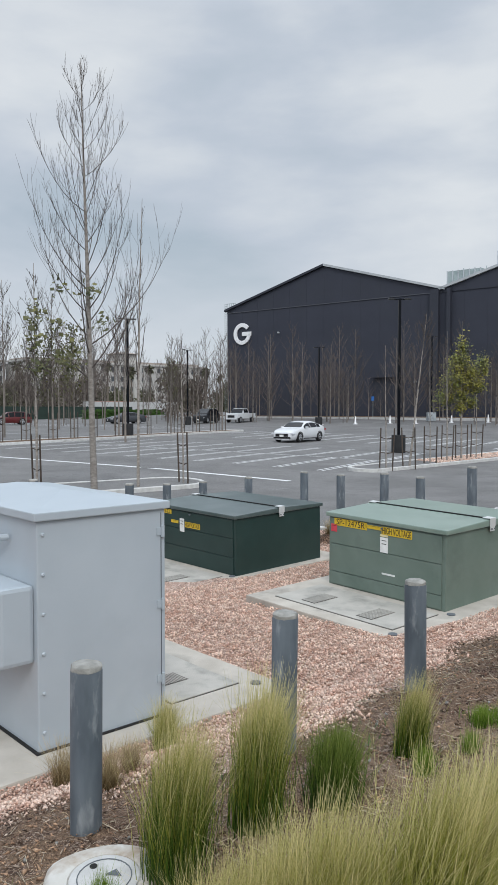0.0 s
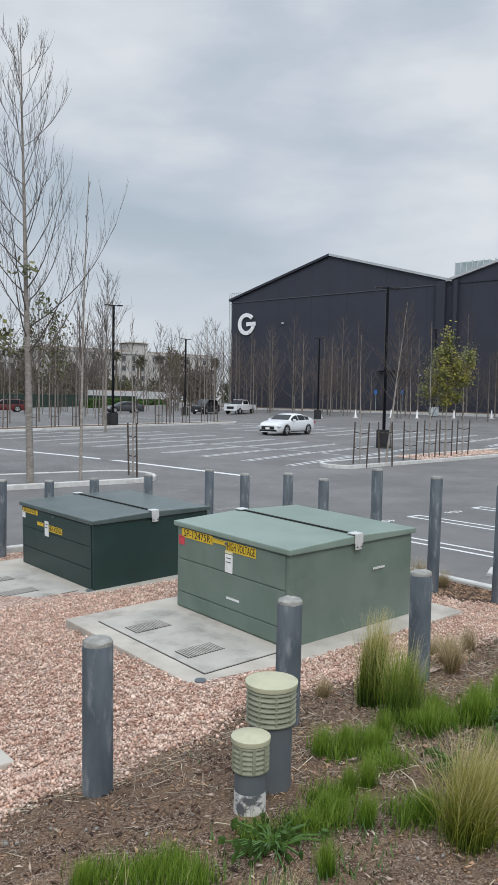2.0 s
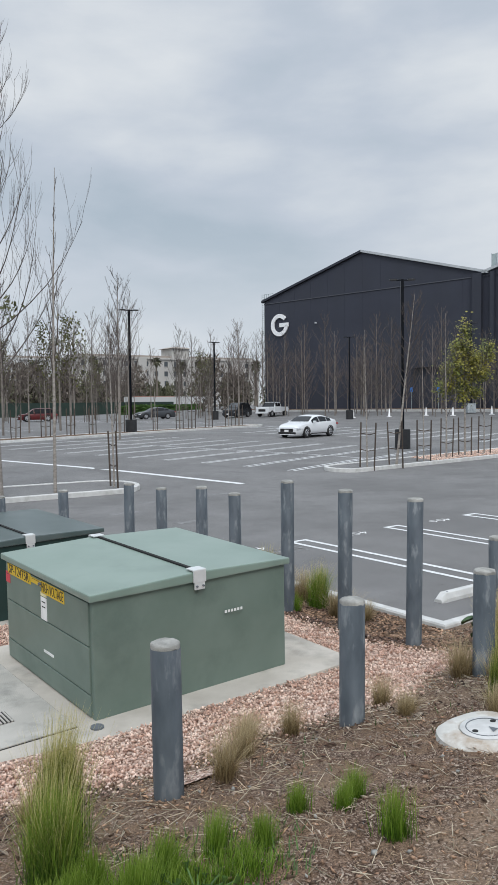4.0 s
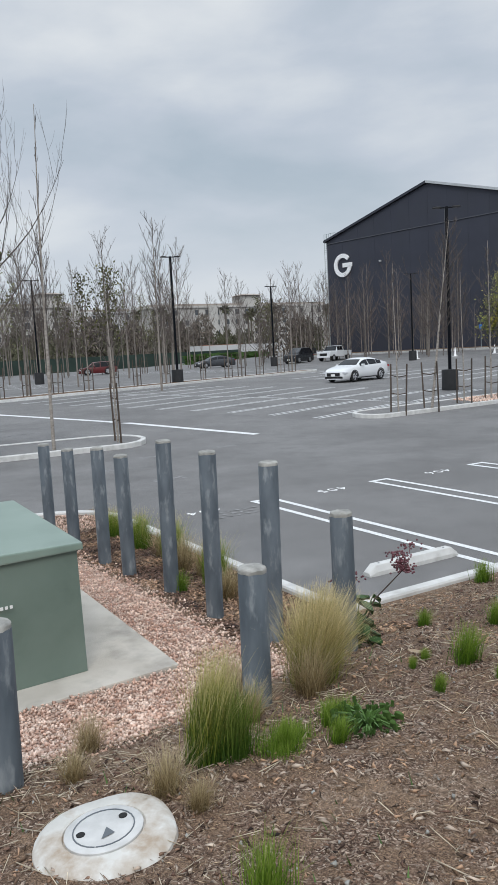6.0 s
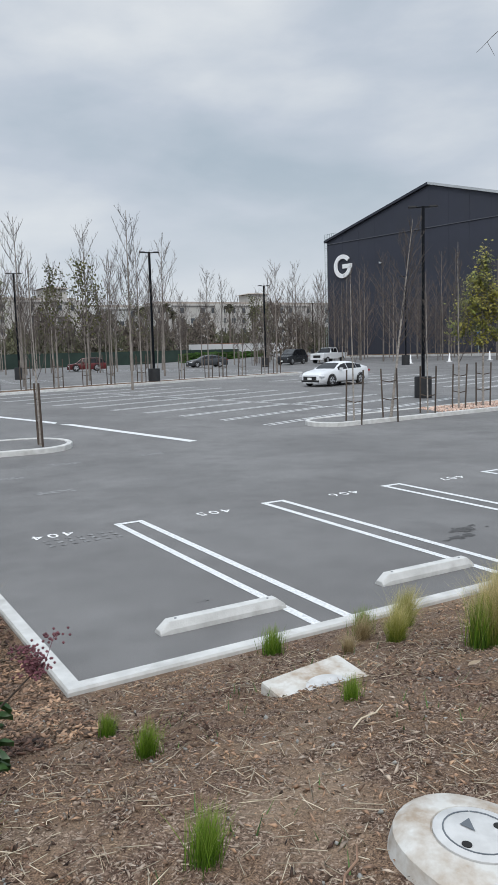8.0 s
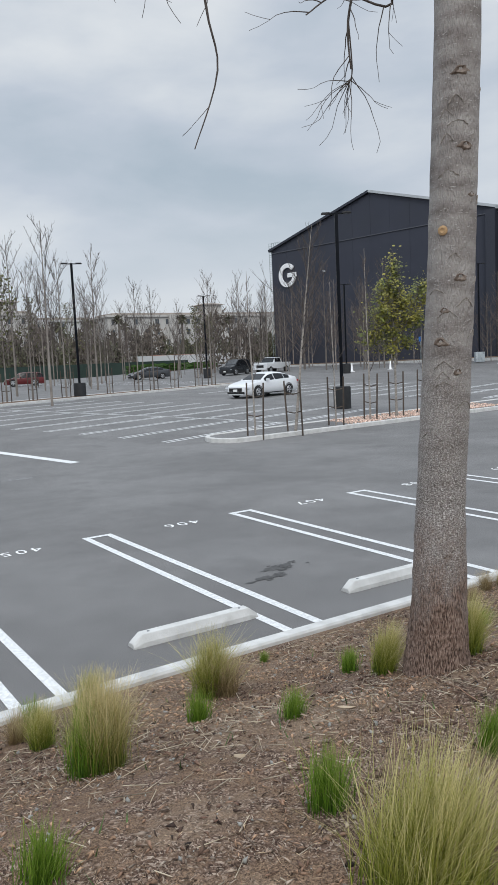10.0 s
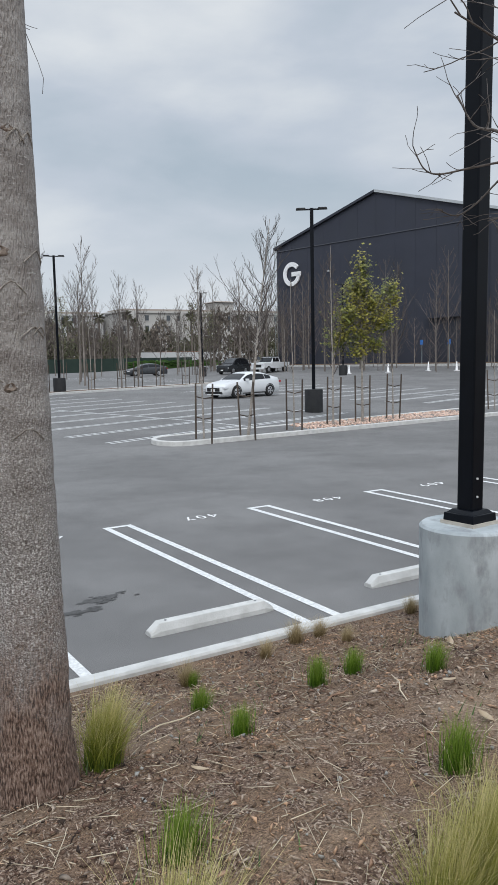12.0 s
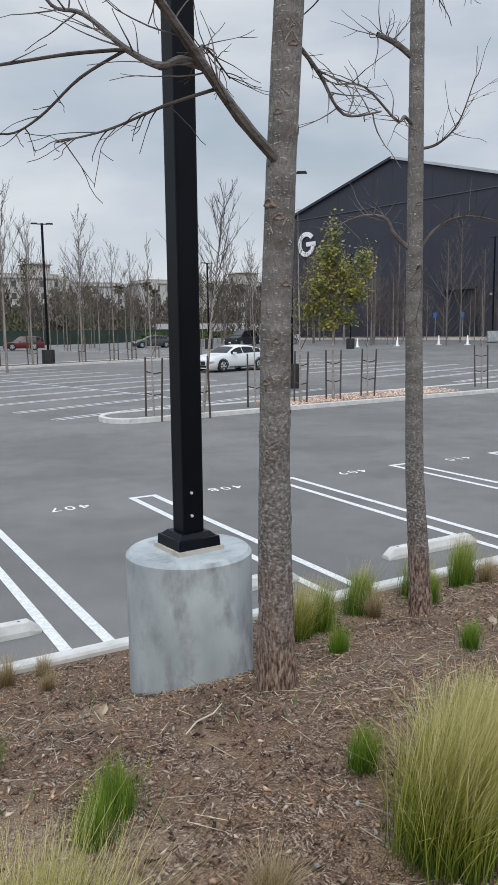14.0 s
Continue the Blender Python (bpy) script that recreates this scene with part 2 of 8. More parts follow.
CONCRETE = material("pad_concrete", (0.42, 0.385, 0.335), 0.9, color2=(0.52, 0.485, 0.43), scale=3, bump=0.3, bscale=80, stain=(0.24, 0.225, 0.2), sscale=1.6, slo=0.52, shi=0.75)
PEDESTAL = material("cast_concrete", (0.30, 0.338, 0.358), 0.8, color2=(0.47, 0.515, 0.535), scale=2.2, stretch=(1.6, 1.6, 0.8), bump=0.2, bscale=40, stain=(0.22, 0.235, 0.25), sscale=4.0, slo=0.5, shi=0.72)


def mulch_material(name):
    """Shredded bark lying flat: long chips in two directions over brown soil, dusty in patches."""
    m = bpy.data.materials.new(name)
    m.use_nodes = True
    n, l = m.node_tree.nodes, m.node_tree.links
    b = n["Principled BSDF"]
    b.inputs["Roughness"].default_value = 0.95
    b.inputs["Specular IOR Level"].default_value = 0.2
    tc = n.new("ShaderNodeTexCoord")

    def noise(scale, detail):
        t = n.new("ShaderNodeTexNoise")
        t.inputs["Scale"].default_value, t.inputs["Detail"].default_value = scale, detail
        l.new(tc.outputs["Object"], t.inputs["Vector"])
        return t

    def limits(fac, lo, hi, to=1.0):
        r = n.new("ShaderNodeMapRange")
        r.inputs["From Min"].default_value, r.inputs["From Max"].default_value = lo, hi
        r.inputs["To Max"].default_value = to
        l.new(fac, r.inputs["Value"])
        return r.outputs[0]

    def blend(fac, a, c):
        x = n.new("ShaderNodeMix")
        x.data_type = "RGBA"
        l.new(fac, x.inputs["Factor"])
        l.new(a, x.inputs["A"])
        if isinstance(c, tuple):
            x.inputs["B"].default_value = c
        else:
            l.new(c, x.inputs["B"])
        return x.outputs["Result"]

    warp = noise(14, 3)
    bend = n.new("ShaderNodeVectorMath")
    bend.operation = "MULTIPLY_ADD"
    bend.inputs[1].default_value = (0.03, 0.03, 0.0)
    l.new(warp.outputs["Color"], bend.inputs[0])
    l.new(tc.outputs["Object"], bend.inputs[2])
    layers = []
    for turn, sx, sy in ((25, 62, 160), (-50, 55, 140), (80, 90, 190)):
        mp = n.new("ShaderNodeMapping")
        mp.vector_type = "TEXTURE"
        mp.inputs["Rotation"].default_value = (0, 0, radians(turn))
        mp.inputs["Scale"].default_value = (1 / sx, 1 / sy, 1 / 40)
        l.new(bend.outputs[0], mp.inputs["Vector"])
        v = n.new("ShaderNodeTexVoronoi")
        v.inputs["Scale"].default_value = 1.0
        l.new(mp.outputs[0], v.inputs["Vector"])
        sep = n.new("ShaderNodeSeparateColor")
        l.new(v.outputs["Color"], sep.inputs[0])
        rp = n.new("ShaderNodeValToRGB")
        rp.color_ramp.elements[0].position, rp.color_ramp.elements[0].color = 0.0, (0.045, 0.027, 0.02, 1)
        rp.color_ramp.elements[1].position, rp.color_ramp.elements[1].color = 1.0, (0.44, 0.36, 0.29, 1)
        rp.color_ramp.elements.new(0.35).color = (0.105, 0.066, 0.047, 1)
        rp.color_ramp.elements.new(0.75).color = (0.225, 0.155, 0.115, 1)
        l.new(sep.outputs["Red"], rp.inputs["Fac"])
        layers.append((rp.outputs["Color"], v.outputs["Distance"], sep.outputs["Green"]))
    k1, k2 = limits(noise(44, 2).outputs["Fac"], 0.48, 0.52), limits(noise(21, 2).outputs["Fac"], 0.5, 0.54)
    chips = blend(k2, blend(k1, layers[0][0], layers[1][0]), layers[2][0])
    fine = noise(160, 4)
    soil = n.new("ShaderNodeValToRGB")
    soil.color_ramp.elements[0].position, soil.color_ramp.elements[0].color = 0.36, (0.06, 0.037, 0.027, 1)
    soil.color_ramp.elements[1].position, soil.color_ramp.elements[1].color = 0.64, (0.315, 0.21, 0.136, 1)
    l.new(fine.outputs["Fac"], soil.inputs["Fac"])
    out = blend(limits(noise(6, 8).outputs["Fac"], 0.44, 0.58, 0.85), chips, soil.outputs["Color"])
    out = blend(limits(noise(1.3, 7).outputs["Fac"], 0.52, 0.72, 0.58), out, (0.375, 0.283, 0.202, 1))
    l.new(out, b.inputs["Base Color"])
    bp = n.new("ShaderNodeBump")
    bp.inputs["Strength"].default_value, bp.inputs["Distance"].default_value = 1.0, 0.012
    hm = n.new("ShaderNodeMix")
    l.new(k1, hm.inputs[0])
    l.new(layers[0][2], hm.inputs[2])
    l.new(layers[1][2], hm.inputs[3])
    l.new(hm.outputs[0], bp.inputs["Height"])
    bp2 = n.new("ShaderNodeBump")
    bp2.inputs["Strength"].default_value, bp2.inputs["Distance"].default_value = 0.7, 0.006
    l.new(fine.outputs["Fac"], bp2.inputs["Height"])
    l.new(bp.outputs[0], bp2.inputs["Normal"])
    l.new(bp2.outputs[0], b.inputs["Normal"])
    return m


SOIL = mulch_material("mulch_soil")
grain(SOIL, 75, 0.72, 1.3, 6.0)
CHIP = material("bark_chip", (0.105, 0.06, 0.043), 0.9, color2=(0.345, 0.22, 0.14), scale=2, lo=0.4, hi=0.6, islrand=0.85)
PALECHIP = material("bleached_chip", (0.31, 0.235, 0.18), 0.9, color2=(0.46, 0.375, 0.30), scale=5, islrand=0.45)
FIBRE = material("bark_fibre", (0.13, 0.085, 0.06), 0.9, color2=(0.52, 0.39, 0.255), scale=3, lo=0.35, hi=0.65, islrand=0.75)
STRAW = material("dry_straw", (0.42, 0.35, 0.25), 0.8, color2=(0.55, 0.48, 0.37), scale=6, islrand=0.4)
PEBBLE = material("pink_gravel", (0.51, 0.325, 0.25), 0.85, color2=(0.74, 0.575, 0.48), scale=9, lo=0.4, hi=0.6, islrand=0.33, bump=0.2, bscale=60)
BEDSAND = gravel_material("gravel_bed")
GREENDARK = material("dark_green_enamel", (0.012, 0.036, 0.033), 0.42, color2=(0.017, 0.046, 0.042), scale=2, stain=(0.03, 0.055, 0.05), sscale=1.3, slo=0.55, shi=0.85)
# the dark green again, with the sky's brightness on the lid put into the colour
GREENTOPLIT = material("dark_green_lid", (0.06, 0.09, 0.087), 0.28, color2=(0.08, 0.11, 0.11), scale=3, stain=(0.11, 0.135, 0.135), sscale=1.5, slo=0.5, shi=0.8)
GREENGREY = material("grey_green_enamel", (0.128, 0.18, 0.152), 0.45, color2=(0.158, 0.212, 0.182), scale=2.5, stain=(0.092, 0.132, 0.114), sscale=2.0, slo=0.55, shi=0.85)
# paler copy of the grey-green: skylight on the lid is part of the colour
GREENLIDLIT = material("grey_green_lid", (0.20, 0.272, 0.232), 0.33, color2=(0.23, 0.302, 0.262), scale=2.5, stain=(0.15, 0.205, 0.178), sscale=2.0, slo=0.55, shi=0.85)
BOXGREY = material("pale_grey_enamel", (0.40, 0.455, 0.50), 0.45, color2=(0.44, 0.495, 0.54), scale=1.5, stain=(0.36, 0.41, 0.45), sscale=1.0, slo=0.55, shi=0.85)
GALV = material("galvanised_steel", (0.06, 0.076, 0.093), 0.6, metal=0.05, color2=(0.135, 0.16, 0.184), scale=9, stretch=(1, 1, 0.3), lo=0.3, hi=0.7, stain=(0.25, 0.275, 0.29), sscale=12, slo=0.54, shi=0.72, bump=0.1, bscale=50, objrand=0.12)
CAPC = material("cap_concrete", (0.22, 0.22, 0.205), 0.95, color2=(0.39, 0.385, 0.36), scale=12, bump=0.5, bscale=60, stain=(0.24, 0.235, 0.21), sscale=9)
PIPEGREY = material("vent_pipe_grey", (0.10, 0.115, 0.13), 0.6, color2=(0.13, 0.145, 0.16), scale=4)
VENTCREAM = material("vent_cap_cream", (0.42, 0.415, 0.29), 0.6, color2=(0.53, 0.52, 0.37), scale=5, stain=(0.3, 0.29, 0.22), sscale=5)
VENTRIB = material("vent_rib", (0.20, 0.21, 0.15), 0.6, color2=(0.29, 0.30, 0.22), scale=6)
DARKGAP = material("dark_slot", (0.012, 0.012, 0.012), 0.9)
BLACKPOLE = material("black_pole_paint", (0.002, 0.003, 0.0055), 0.38, color2=(0.003, 0.0045, 0.008), scale=5, spec=0.16)
BLACKBASE = material("black_base", (0.012, 0.013, 0.015), 0.75, color2=(0.02, 0.021, 0.023), scale=4, bump=0.2)
STEEL = material("steel_strap", (0.62, 0.64, 0.64), 0.45, metal=0.25, color2=(0.7, 0.72, 0.72), scale=8)
YELLOW = material("yellow_sticker", (0.62, 0.42, 0.02), 0.5, color2=(0.68, 0.47, 0.03), scale=10)
CREAM = material("faded_sticker", (0.6, 0.54, 0.32), 0.5)
WHITELAB = material("white_sticker", (0.7, 0.71, 0.7), 0.5)
REDLAB = material("red_sticker", (0.5, 0.05, 0.07), 0.5)
BLACKINK = material("black_ink", (0.015, 0.015, 0.015), 0.6)
HANGAR = material("dark_blue_cladding", (0.030, 0.034, 0.051), 0.65, color2=(0.035, 0.0395, 0.058), scale=0.35, stain=(0.033, 0.037, 0.05), sscale=0.15, slo=0.5, shi=0.8)
HANGARTRIM = material("dark_cladding_trim", (0.025, 0.0285, 0.041), 0.6)
HANGARLINE = material("pale_flashing", (0.07, 0.075, 0.09), 0.5)
ROOF = material("pale_roof", (0.42, 0.45, 0.47), 0.6, color2=(0.5, 0.53, 0.55), scale=0.8)
LOGOWHITE = material("white_sign_panel", (0.78, 0.79, 0.8), 0.5)
UNITMETAL = material("cooling_unit_metal", (0.3, 0.36, 0.36), 0.5, metal=0.2, color2=(0.4, 0.46, 0.46), scale=1)
BARKPALE = material("pale_bark", (0.215, 0.19, 0.165), 0.85, color2=(0.36, 0.33, 0.30), scale=12, stretch=(0.8, 0.8, 1.5), bump=0.8, bscale=28, stain=(0.52, 0.5, 0.46), sscale=70, slo=0.62, shi=0.68)
BARKGREY = material("grey_bark", (0.19, 0.17, 0.15), 0.85, color2=(0.31, 0.285, 0.26), scale=7, stretch=(1, 1, 2.2), bump=0.7, bscale=30, stain=(0.42, 0.40, 0.37), sscale=60, slo=0.62, shi=0.7)
TWIG = material("twig_bark", (0.055, 0.045, 0.04), 0.85, color2=(0.11, 0.092, 0.082), scale=6)
FARBARK = material("far_bark", (0.15, 0.13, 0.115), 0.9, color2=(0.24, 0.215, 0.19), scale=2, objrand=0.25)
FARTWIG = material("far_twig", (0.075, 0.06, 0.054), 0.9, color2=(0.135, 0.112, 0.1), scale=2, objrand=0.25)
WOODCUT = material("cut_wood", (0.36, 0.225, 0.11), 0.8, color2=(0.52, 0.35, 0.19), scale=20)
STAKE = material("lodgepole_stake", (0.052, 0.038, 0.03), 0.85, color2=(0.09, 0.07, 0.055), scale=8, stretch=(3, 3, 0.5), objrand=0.2)
LEAFOLIVE = material("olive_leaf", (0.11, 0.13, 0.02), 0.55, color2=(0.24, 0.215, 0.03), scale=1.2, lo=0.42, hi=0.6, islrand=0.5)
LEAFOLD = material("sparse_leaf", (0.065, 0.075, 0.022), 0.6, color2=(0.125, 0.12, 0.038), scale=3, islrand=0.4)
LEAFBIG = material("broad_leaf", (0.018, 0.05, 0.013), 0.4, color2=(0.045, 0.105, 0.028), scale=9, islrand=0.3)
WEED = material("weed_leaf", (0.04, 0.09, 0.018), 0.6, color2=(0.075, 0.15, 0.03), scale=9, islrand=0.4)
FLOWER = material("dark_red_flower", (0.10, 0.03, 0.042), 0.8, color2=(0.16, 0.06, 0.07), scale=30, islrand=0.4)
DEADLEAF = material("dead_leaf", (0.3, 0.22, 0.14), 0.8, color2=(0.5, 0.42, 0.32), scale=8, islrand=0.3)
WOODS = material("far_woods", (0.12, 0.10, 0.08), 0.95, color2=(0.19, 0.165, 0.14), scale=0.15, islrand=0.45)
WOODSG = material("far_evergreen", (0.075, 0.078, 0.045), 0.95, color2=(0.12, 0.12, 0.07), scale=0.15, islrand=0.45)
FENCEG = material("green_mesh_fence", (0.018, 0.035, 0.028), 0.9, color2=(0.028, 0.05, 0.04), scale=0.4)
HEDGE = material("clipped_hedge", (0.03, 0.075, 0.012), 0.8, color2=(0.06, 0.13, 0.02), scale=5, islrand=0.4)
STUCCO = material("beige_stucco", (0.42, 0.41, 0.39), 0.9, color2=(0.5, 0.485, 0.46), scale=0.1)
STUCCO2 = material("grey_stucco", (0.48, 0.49, 0.49), 0.9, color2=(0.56, 0.57, 0.57), scale=0.1)
FARROOF = material("far_roof", (0.3, 0.265, 0.235), 0.9)
FARGLASS = material("far_window_glass", (0.06, 0.07, 0.08), 0.2)
ORANGE = material("orange_wall", (0.38, 0.14, 0.085), 0.9)
CONEW = material("white_cone", (0.75, 0.75, 0.75), 0.6)
SIGNBLUE = material("blue_sign", (0.03, 0.16, 0.5), 0.5)
CARWHITE = material("white_car_paint", (0.68, 0.70, 0.72), 0.25, color2=(0.7, 0.72, 0.74), scale=1)
CARDARK = material("dark_car_paint", (0.02, 0.022, 0.025), 0.25)
CARGREY = material("grey_car_paint", (0.05, 0.055, 0.062), 0.25)
CARRED = material("red_car_paint", (0.10, 0.012, 0.014), 0.3)
CARGLASS = material("car_glass", (0.008, 0.009, 0.011), 0.15, spec=0.25)
TYRE = material("tyre_rubber", (0.014, 0.014, 0.015), 0.85)
RIM = material("alloy_rim", (0.45, 0.46, 0.48), 0.35, metal=0.7)
TAIL = material("tail_light_red", (0.25, 0.012, 0.012), 0.3)
LENS = material("headlight_lens", (0.6, 0.62, 0.65), 0.15)
GRASSBLOND = blade_material("feather_grass", (0.06, 0.12, 0.010), (0.33, 0.345, 0.055), (0.64, 0.565, 0.29))
GRASSBASE = blade_material("feather_grass_base", (0.06, 0.11, 0.012), (0.20, 0.25, 0.03), (0.4, 0.4, 0.10))
GRASSGREEN = blade_material("young_grass", (0.05, 0.12, 0.008), (0.135, 0.25, 0.018), (0.25, 0.34, 0.06))
GRASSPALE = blade_material("straw_grass", (0.10, 0.13, 0.02), (0.40, 0.345, 0.12), (0.66, 0.56, 0.32))
GRASSDEEP = blade_material("deep_grass", (0.028, 0.075, 0.008), (0.075, 0.15, 0.016), (0.22, 0.27, 0.06))
GRASSDRY = blade_material("dry_grass", (0.16, 0.11, 0.055), (0.34, 0.26, 0.13), (0.55, 0.46, 0.29))


# ---- geometry helpers ----
class Geo:
    """Collects vertices and faces of one mesh."""

    def __init__(self):
        self.v, self.f, self.m = [], [], []

    def add(self, verts, faces, mat=0):
        k = len(self.v)
        self.v += [tuple(p) for p in verts]
        self.f += [tuple(k + i for i in f) for f in faces]
        self.m += [mat] * len(faces)
        return self

    def box(self, c, s, rz=0.0, mat=0, taper=1.0):
        hx, hy, hz = s[0] / 2, s[1] / 2, s[2] / 2
        ca, sa = math.cos(rz), math.sin(rz)
        pts = []
        for z, k in ((-hz, 1.0), (hz, taper)):
            for x, y in ((-hx, -hy), (hx, -hy), (hx, hy), (-hx, hy)):
                x, y = x * k, y * k
                pts.append((c[0] + x * ca - y * sa, c[1] + x * sa + y * ca, c[2] + z))
        return self.add(pts, [(3, 2, 1, 0), (4, 5, 6, 7), (0, 1, 5, 4), (1, 2, 6, 5), (2, 3, 7, 6), (3, 0, 4, 7)], mat)

    def tube(self, path, radii, n=8, caps=True, mat=0):
        path = [Vector(p) for p in path]
        k, rings = len(path), []
        ref = None
        verts = []
        for i, p in enumerate(path):
            d = (path[min(i + 1, k - 1)] - path[max(i - 1, 0)]).normalized()
            if ref is None:
                ref = d.orthogonal().normalized()
            ref = (ref - d * ref.dot(d)).normalized()
            o = d.cross(ref)
            for j in range(n):
                a = 2 * math.pi * j / n
                verts.append(p + (ref * math.cos(a) + o * math.sin(a)) * radii[i])
        faces = []
        for i in range(k - 1):
            for j in range(n):
                faces.append((i * n + j, i * n + (j + 1) % n, (i + 1) * n + (j + 1) % n, (i + 1) * n + j))
        if caps:
            faces.append(tuple(range(n - 1, -1, -1)))
            faces.append(tuple((k - 1) * n + j for j in range(n)))
        return self.add(verts, faces, mat)

    def cyl(self, x, y, z0, z1, r0, r1=None, n=20, mat=0):
        return self.tube([(x, y, z0), (x, y, z1)], [r0, r0 if r1 is None else r1], n, True, mat)

    def lathe(self, prof, n=20, mat=0, x=0.0, y=0.0):
        """prof: (radius, z) from bottom to top; closed at both ends."""
        verts, faces = [], []
        for r, z in prof:
            for j in range(n):
                a = 2 * math.pi * j / n
                verts.append((x + r * math.cos(a), y + r * math.sin(a), z))
        for i in range(len(prof) - 1):
            for j in range(n):
                faces.append((i * n + j, i * n + (j + 1) % n, (i + 1) * n + (j + 1) % n, (i + 1) * n + j))
        faces.append(tuple(range(n - 1, -1, -1)))
        faces.append(tuple((len(prof) - 1) * n + j for j in range(n)))
        return self.add(verts, faces, mat)

    def prism(self, poly, z0, z1, mat=0):
        """A plan outline (anticlockwise) raised from z0 to z1."""
        n = len(poly)
        verts = [(x, y, z0) for x, y in poly] + [(x, y, z1) for x, y in poly]
        faces = [tuple(range(n - 1, -1, -1)), tuple(range(n, 2 * n))]
        faces += [(i, (i + 1) % n, n + (i + 1) % n, n + i) for i in range(n)]
        return self.add(verts, faces, mat)

    def mesh(self, name, mats, smooth=False, bevel=0.0):
        me = bpy.data.meshes.new(name)
        me.from_pydata(self.v, [], self.f)
        for mt in (mats if isinstance(mats, (list, tuple)) else [mats]):
            me.materials.append(mt)
        if any(self.m):
            me.polygons.foreach_set("material_index", self.m)
        if bevel:
            bm = bmesh.new()
            bm.from_mesh(me)
            edges = [e for e in bm.edges if len(e.link_faces) == 2 and e.calc_face_angle(0) > 0.5]
            bmesh.ops.bevel(bm, geom=edges, offset=bevel, segments=2, profile=0.6, affect="EDGES", clamp_overlap=True)
            bm.to_mesh(me)
            bm.free()
        if smooth:
            me.polygons.foreach_set("use_smooth", [True] * len(me.polygons))
            me.set_sharp_from_angle(angle=radians(40))
        me.update()
        return me


def part(name, geo, mats, parent=None, label="", smooth=False, bevel=0.0):
    me = geo.mesh(name, mats, smooth, bevel) if isinstance(geo, Geo) else geo
    ob = new(name, me)
    if parent is not None:
        ob.parent = parent
    if label:
        ob["label"] = label
    return ob


def thing(name, m, label, category, group="", kind=""):
    ob = new(name, None)
    ob.empty_display_size = 0.2
    ob.matrix_basis = m
    return tagged(ob, label, category, group, kind)


def structure(name, geo, mats, label="", smooth=False, bevel=0.0, category=""):
    ob = part(name, geo, mats, None, "", smooth, bevel)
    return tagged(ob, label, category, "", "structure")


def text_mesh(body, size, mat, extrude=0.001, gap=1.0):
    cu = bpy.data.curves.new("lettering", "FONT")
    cu.body, cu.size, cu.extrude, cu.space_character = body, size, extrude, gap
    cu.align_x, cu.align_y, cu.resolution_u = "CENTER", "CENTER", 3
    ob = bpy.data.objects.new("lettering", cu)
    scene.collection.objects.link(ob)
    bpy.context.view_layer.update()
    me = bpy.data.meshes.new_from_object(ob.evaluated_get(bpy.context.evaluated_depsgraph_get()))
    bpy.data.objects.remove(ob)
    me.materials.clear()
    me.materials.append(mat)
    return me


def smooth01(t):
    t = np.clip(t, 0, 1)
    return t * t * (3 - 2 * t)


def lot_z(x, y):
    z = np.interp(y, [-1000, 6, 14, 21.5, 43, 66, 100], [0, 0, -0.12, 0.15, 0.56, 0.78, 0.9])
    return z + 0.7 * smooth01((np.asarray(x) - 44) / 22) * smooth01((np.asarray(y) - 20) / 15)


def bank_z(x, y):
    """The planted bank and the gravel bed beside the parking lot."""
    p = np.interp(y, [-60, -9, -5.8, -4, -3, -2.5, -1.6, -0.8, -0.42, 0], [1.3, 1.15, 1.06, 0.97, 0.84, 0.68, 0.38, 0.18, 0.1, 0.1])
    q = np.interp(y, [-60, -9, -5.8, -4.2, -3.2, -2.45, -1.9, -1.2, -0.6, 1.4, 3, 5, 7], [1.3, 1.15, 1.06, 0.92, 0.78, 0.62, 0.45, 0.31, 0.26, 0.22, 0.09, 0.06, 0.06])
    t = smooth01((np.asarray(x) + 4.7) / 1.7)
    q = q - 0.12 * smooth01((-9.0 - np.asarray(x)) / 0.9) * smooth01((np.asarray(y) + 1.75) / 0.6) * smooth01((2.6 - np.asarray(y)) / 0.8)
    q = q + 0.012 * (np.clip(x, -14, -4) + 9) * smooth01((-np.asarray(y) - 1.2) / 1.0)
    return p * t + q * (1 - t)


def zl(x, y):
    return float(lot_z(x, y))


def zb(x, y):
    return float(bank_z(x, y))


def sheet(xs, ys, fz):
    g = Geo()
    nx = len(xs)
    X, Y = np.meshgrid(xs, ys)
    Z = fz(X, Y)
    g.v = list(zip(X.ravel().tolist(), Y.ravel().tolist(), Z.ravel().tolist()))
    for j in range(len(ys) - 1):
        for i in range(nx - 1):
            g.f.append((j * nx + i, j * nx + i + 1, (j + 1) * nx + i + 1, (j + 1) * nx + i))
    g.m = [0] * len(g.f)
    return g


# ---- ground ----
gx = [-1500, -600, -250, -120, -60] + list(range(-40, 131, 5)) + [160, 250, 600, 1500]
gy = [-1500, -400, -100, -20, 0, 6, 8, 10, 12, 14, 16, 18, 20, 21.5, 25, 30, 36, 43, 50, 58, 66, 75, 85, 100, 140, 250, 600, 1500]
structure("ground", sheet(gx, gy, lambda x, y: lot_z(x, y)), ASPHALT, "grey worn asphalt of the parking lot", smooth=True)

rng = np.random.default_rng(7)
soil_noise = lambda x, y: 0.022 * np.sin(2.1 * x + 1.3 * np.sin(1.7 * y)) * np.cos(2.7 * y + 0.8 * x) + 0.012 * np.sin(6.3 * x + 2 * y) * np.sin(5.1 * y - x)


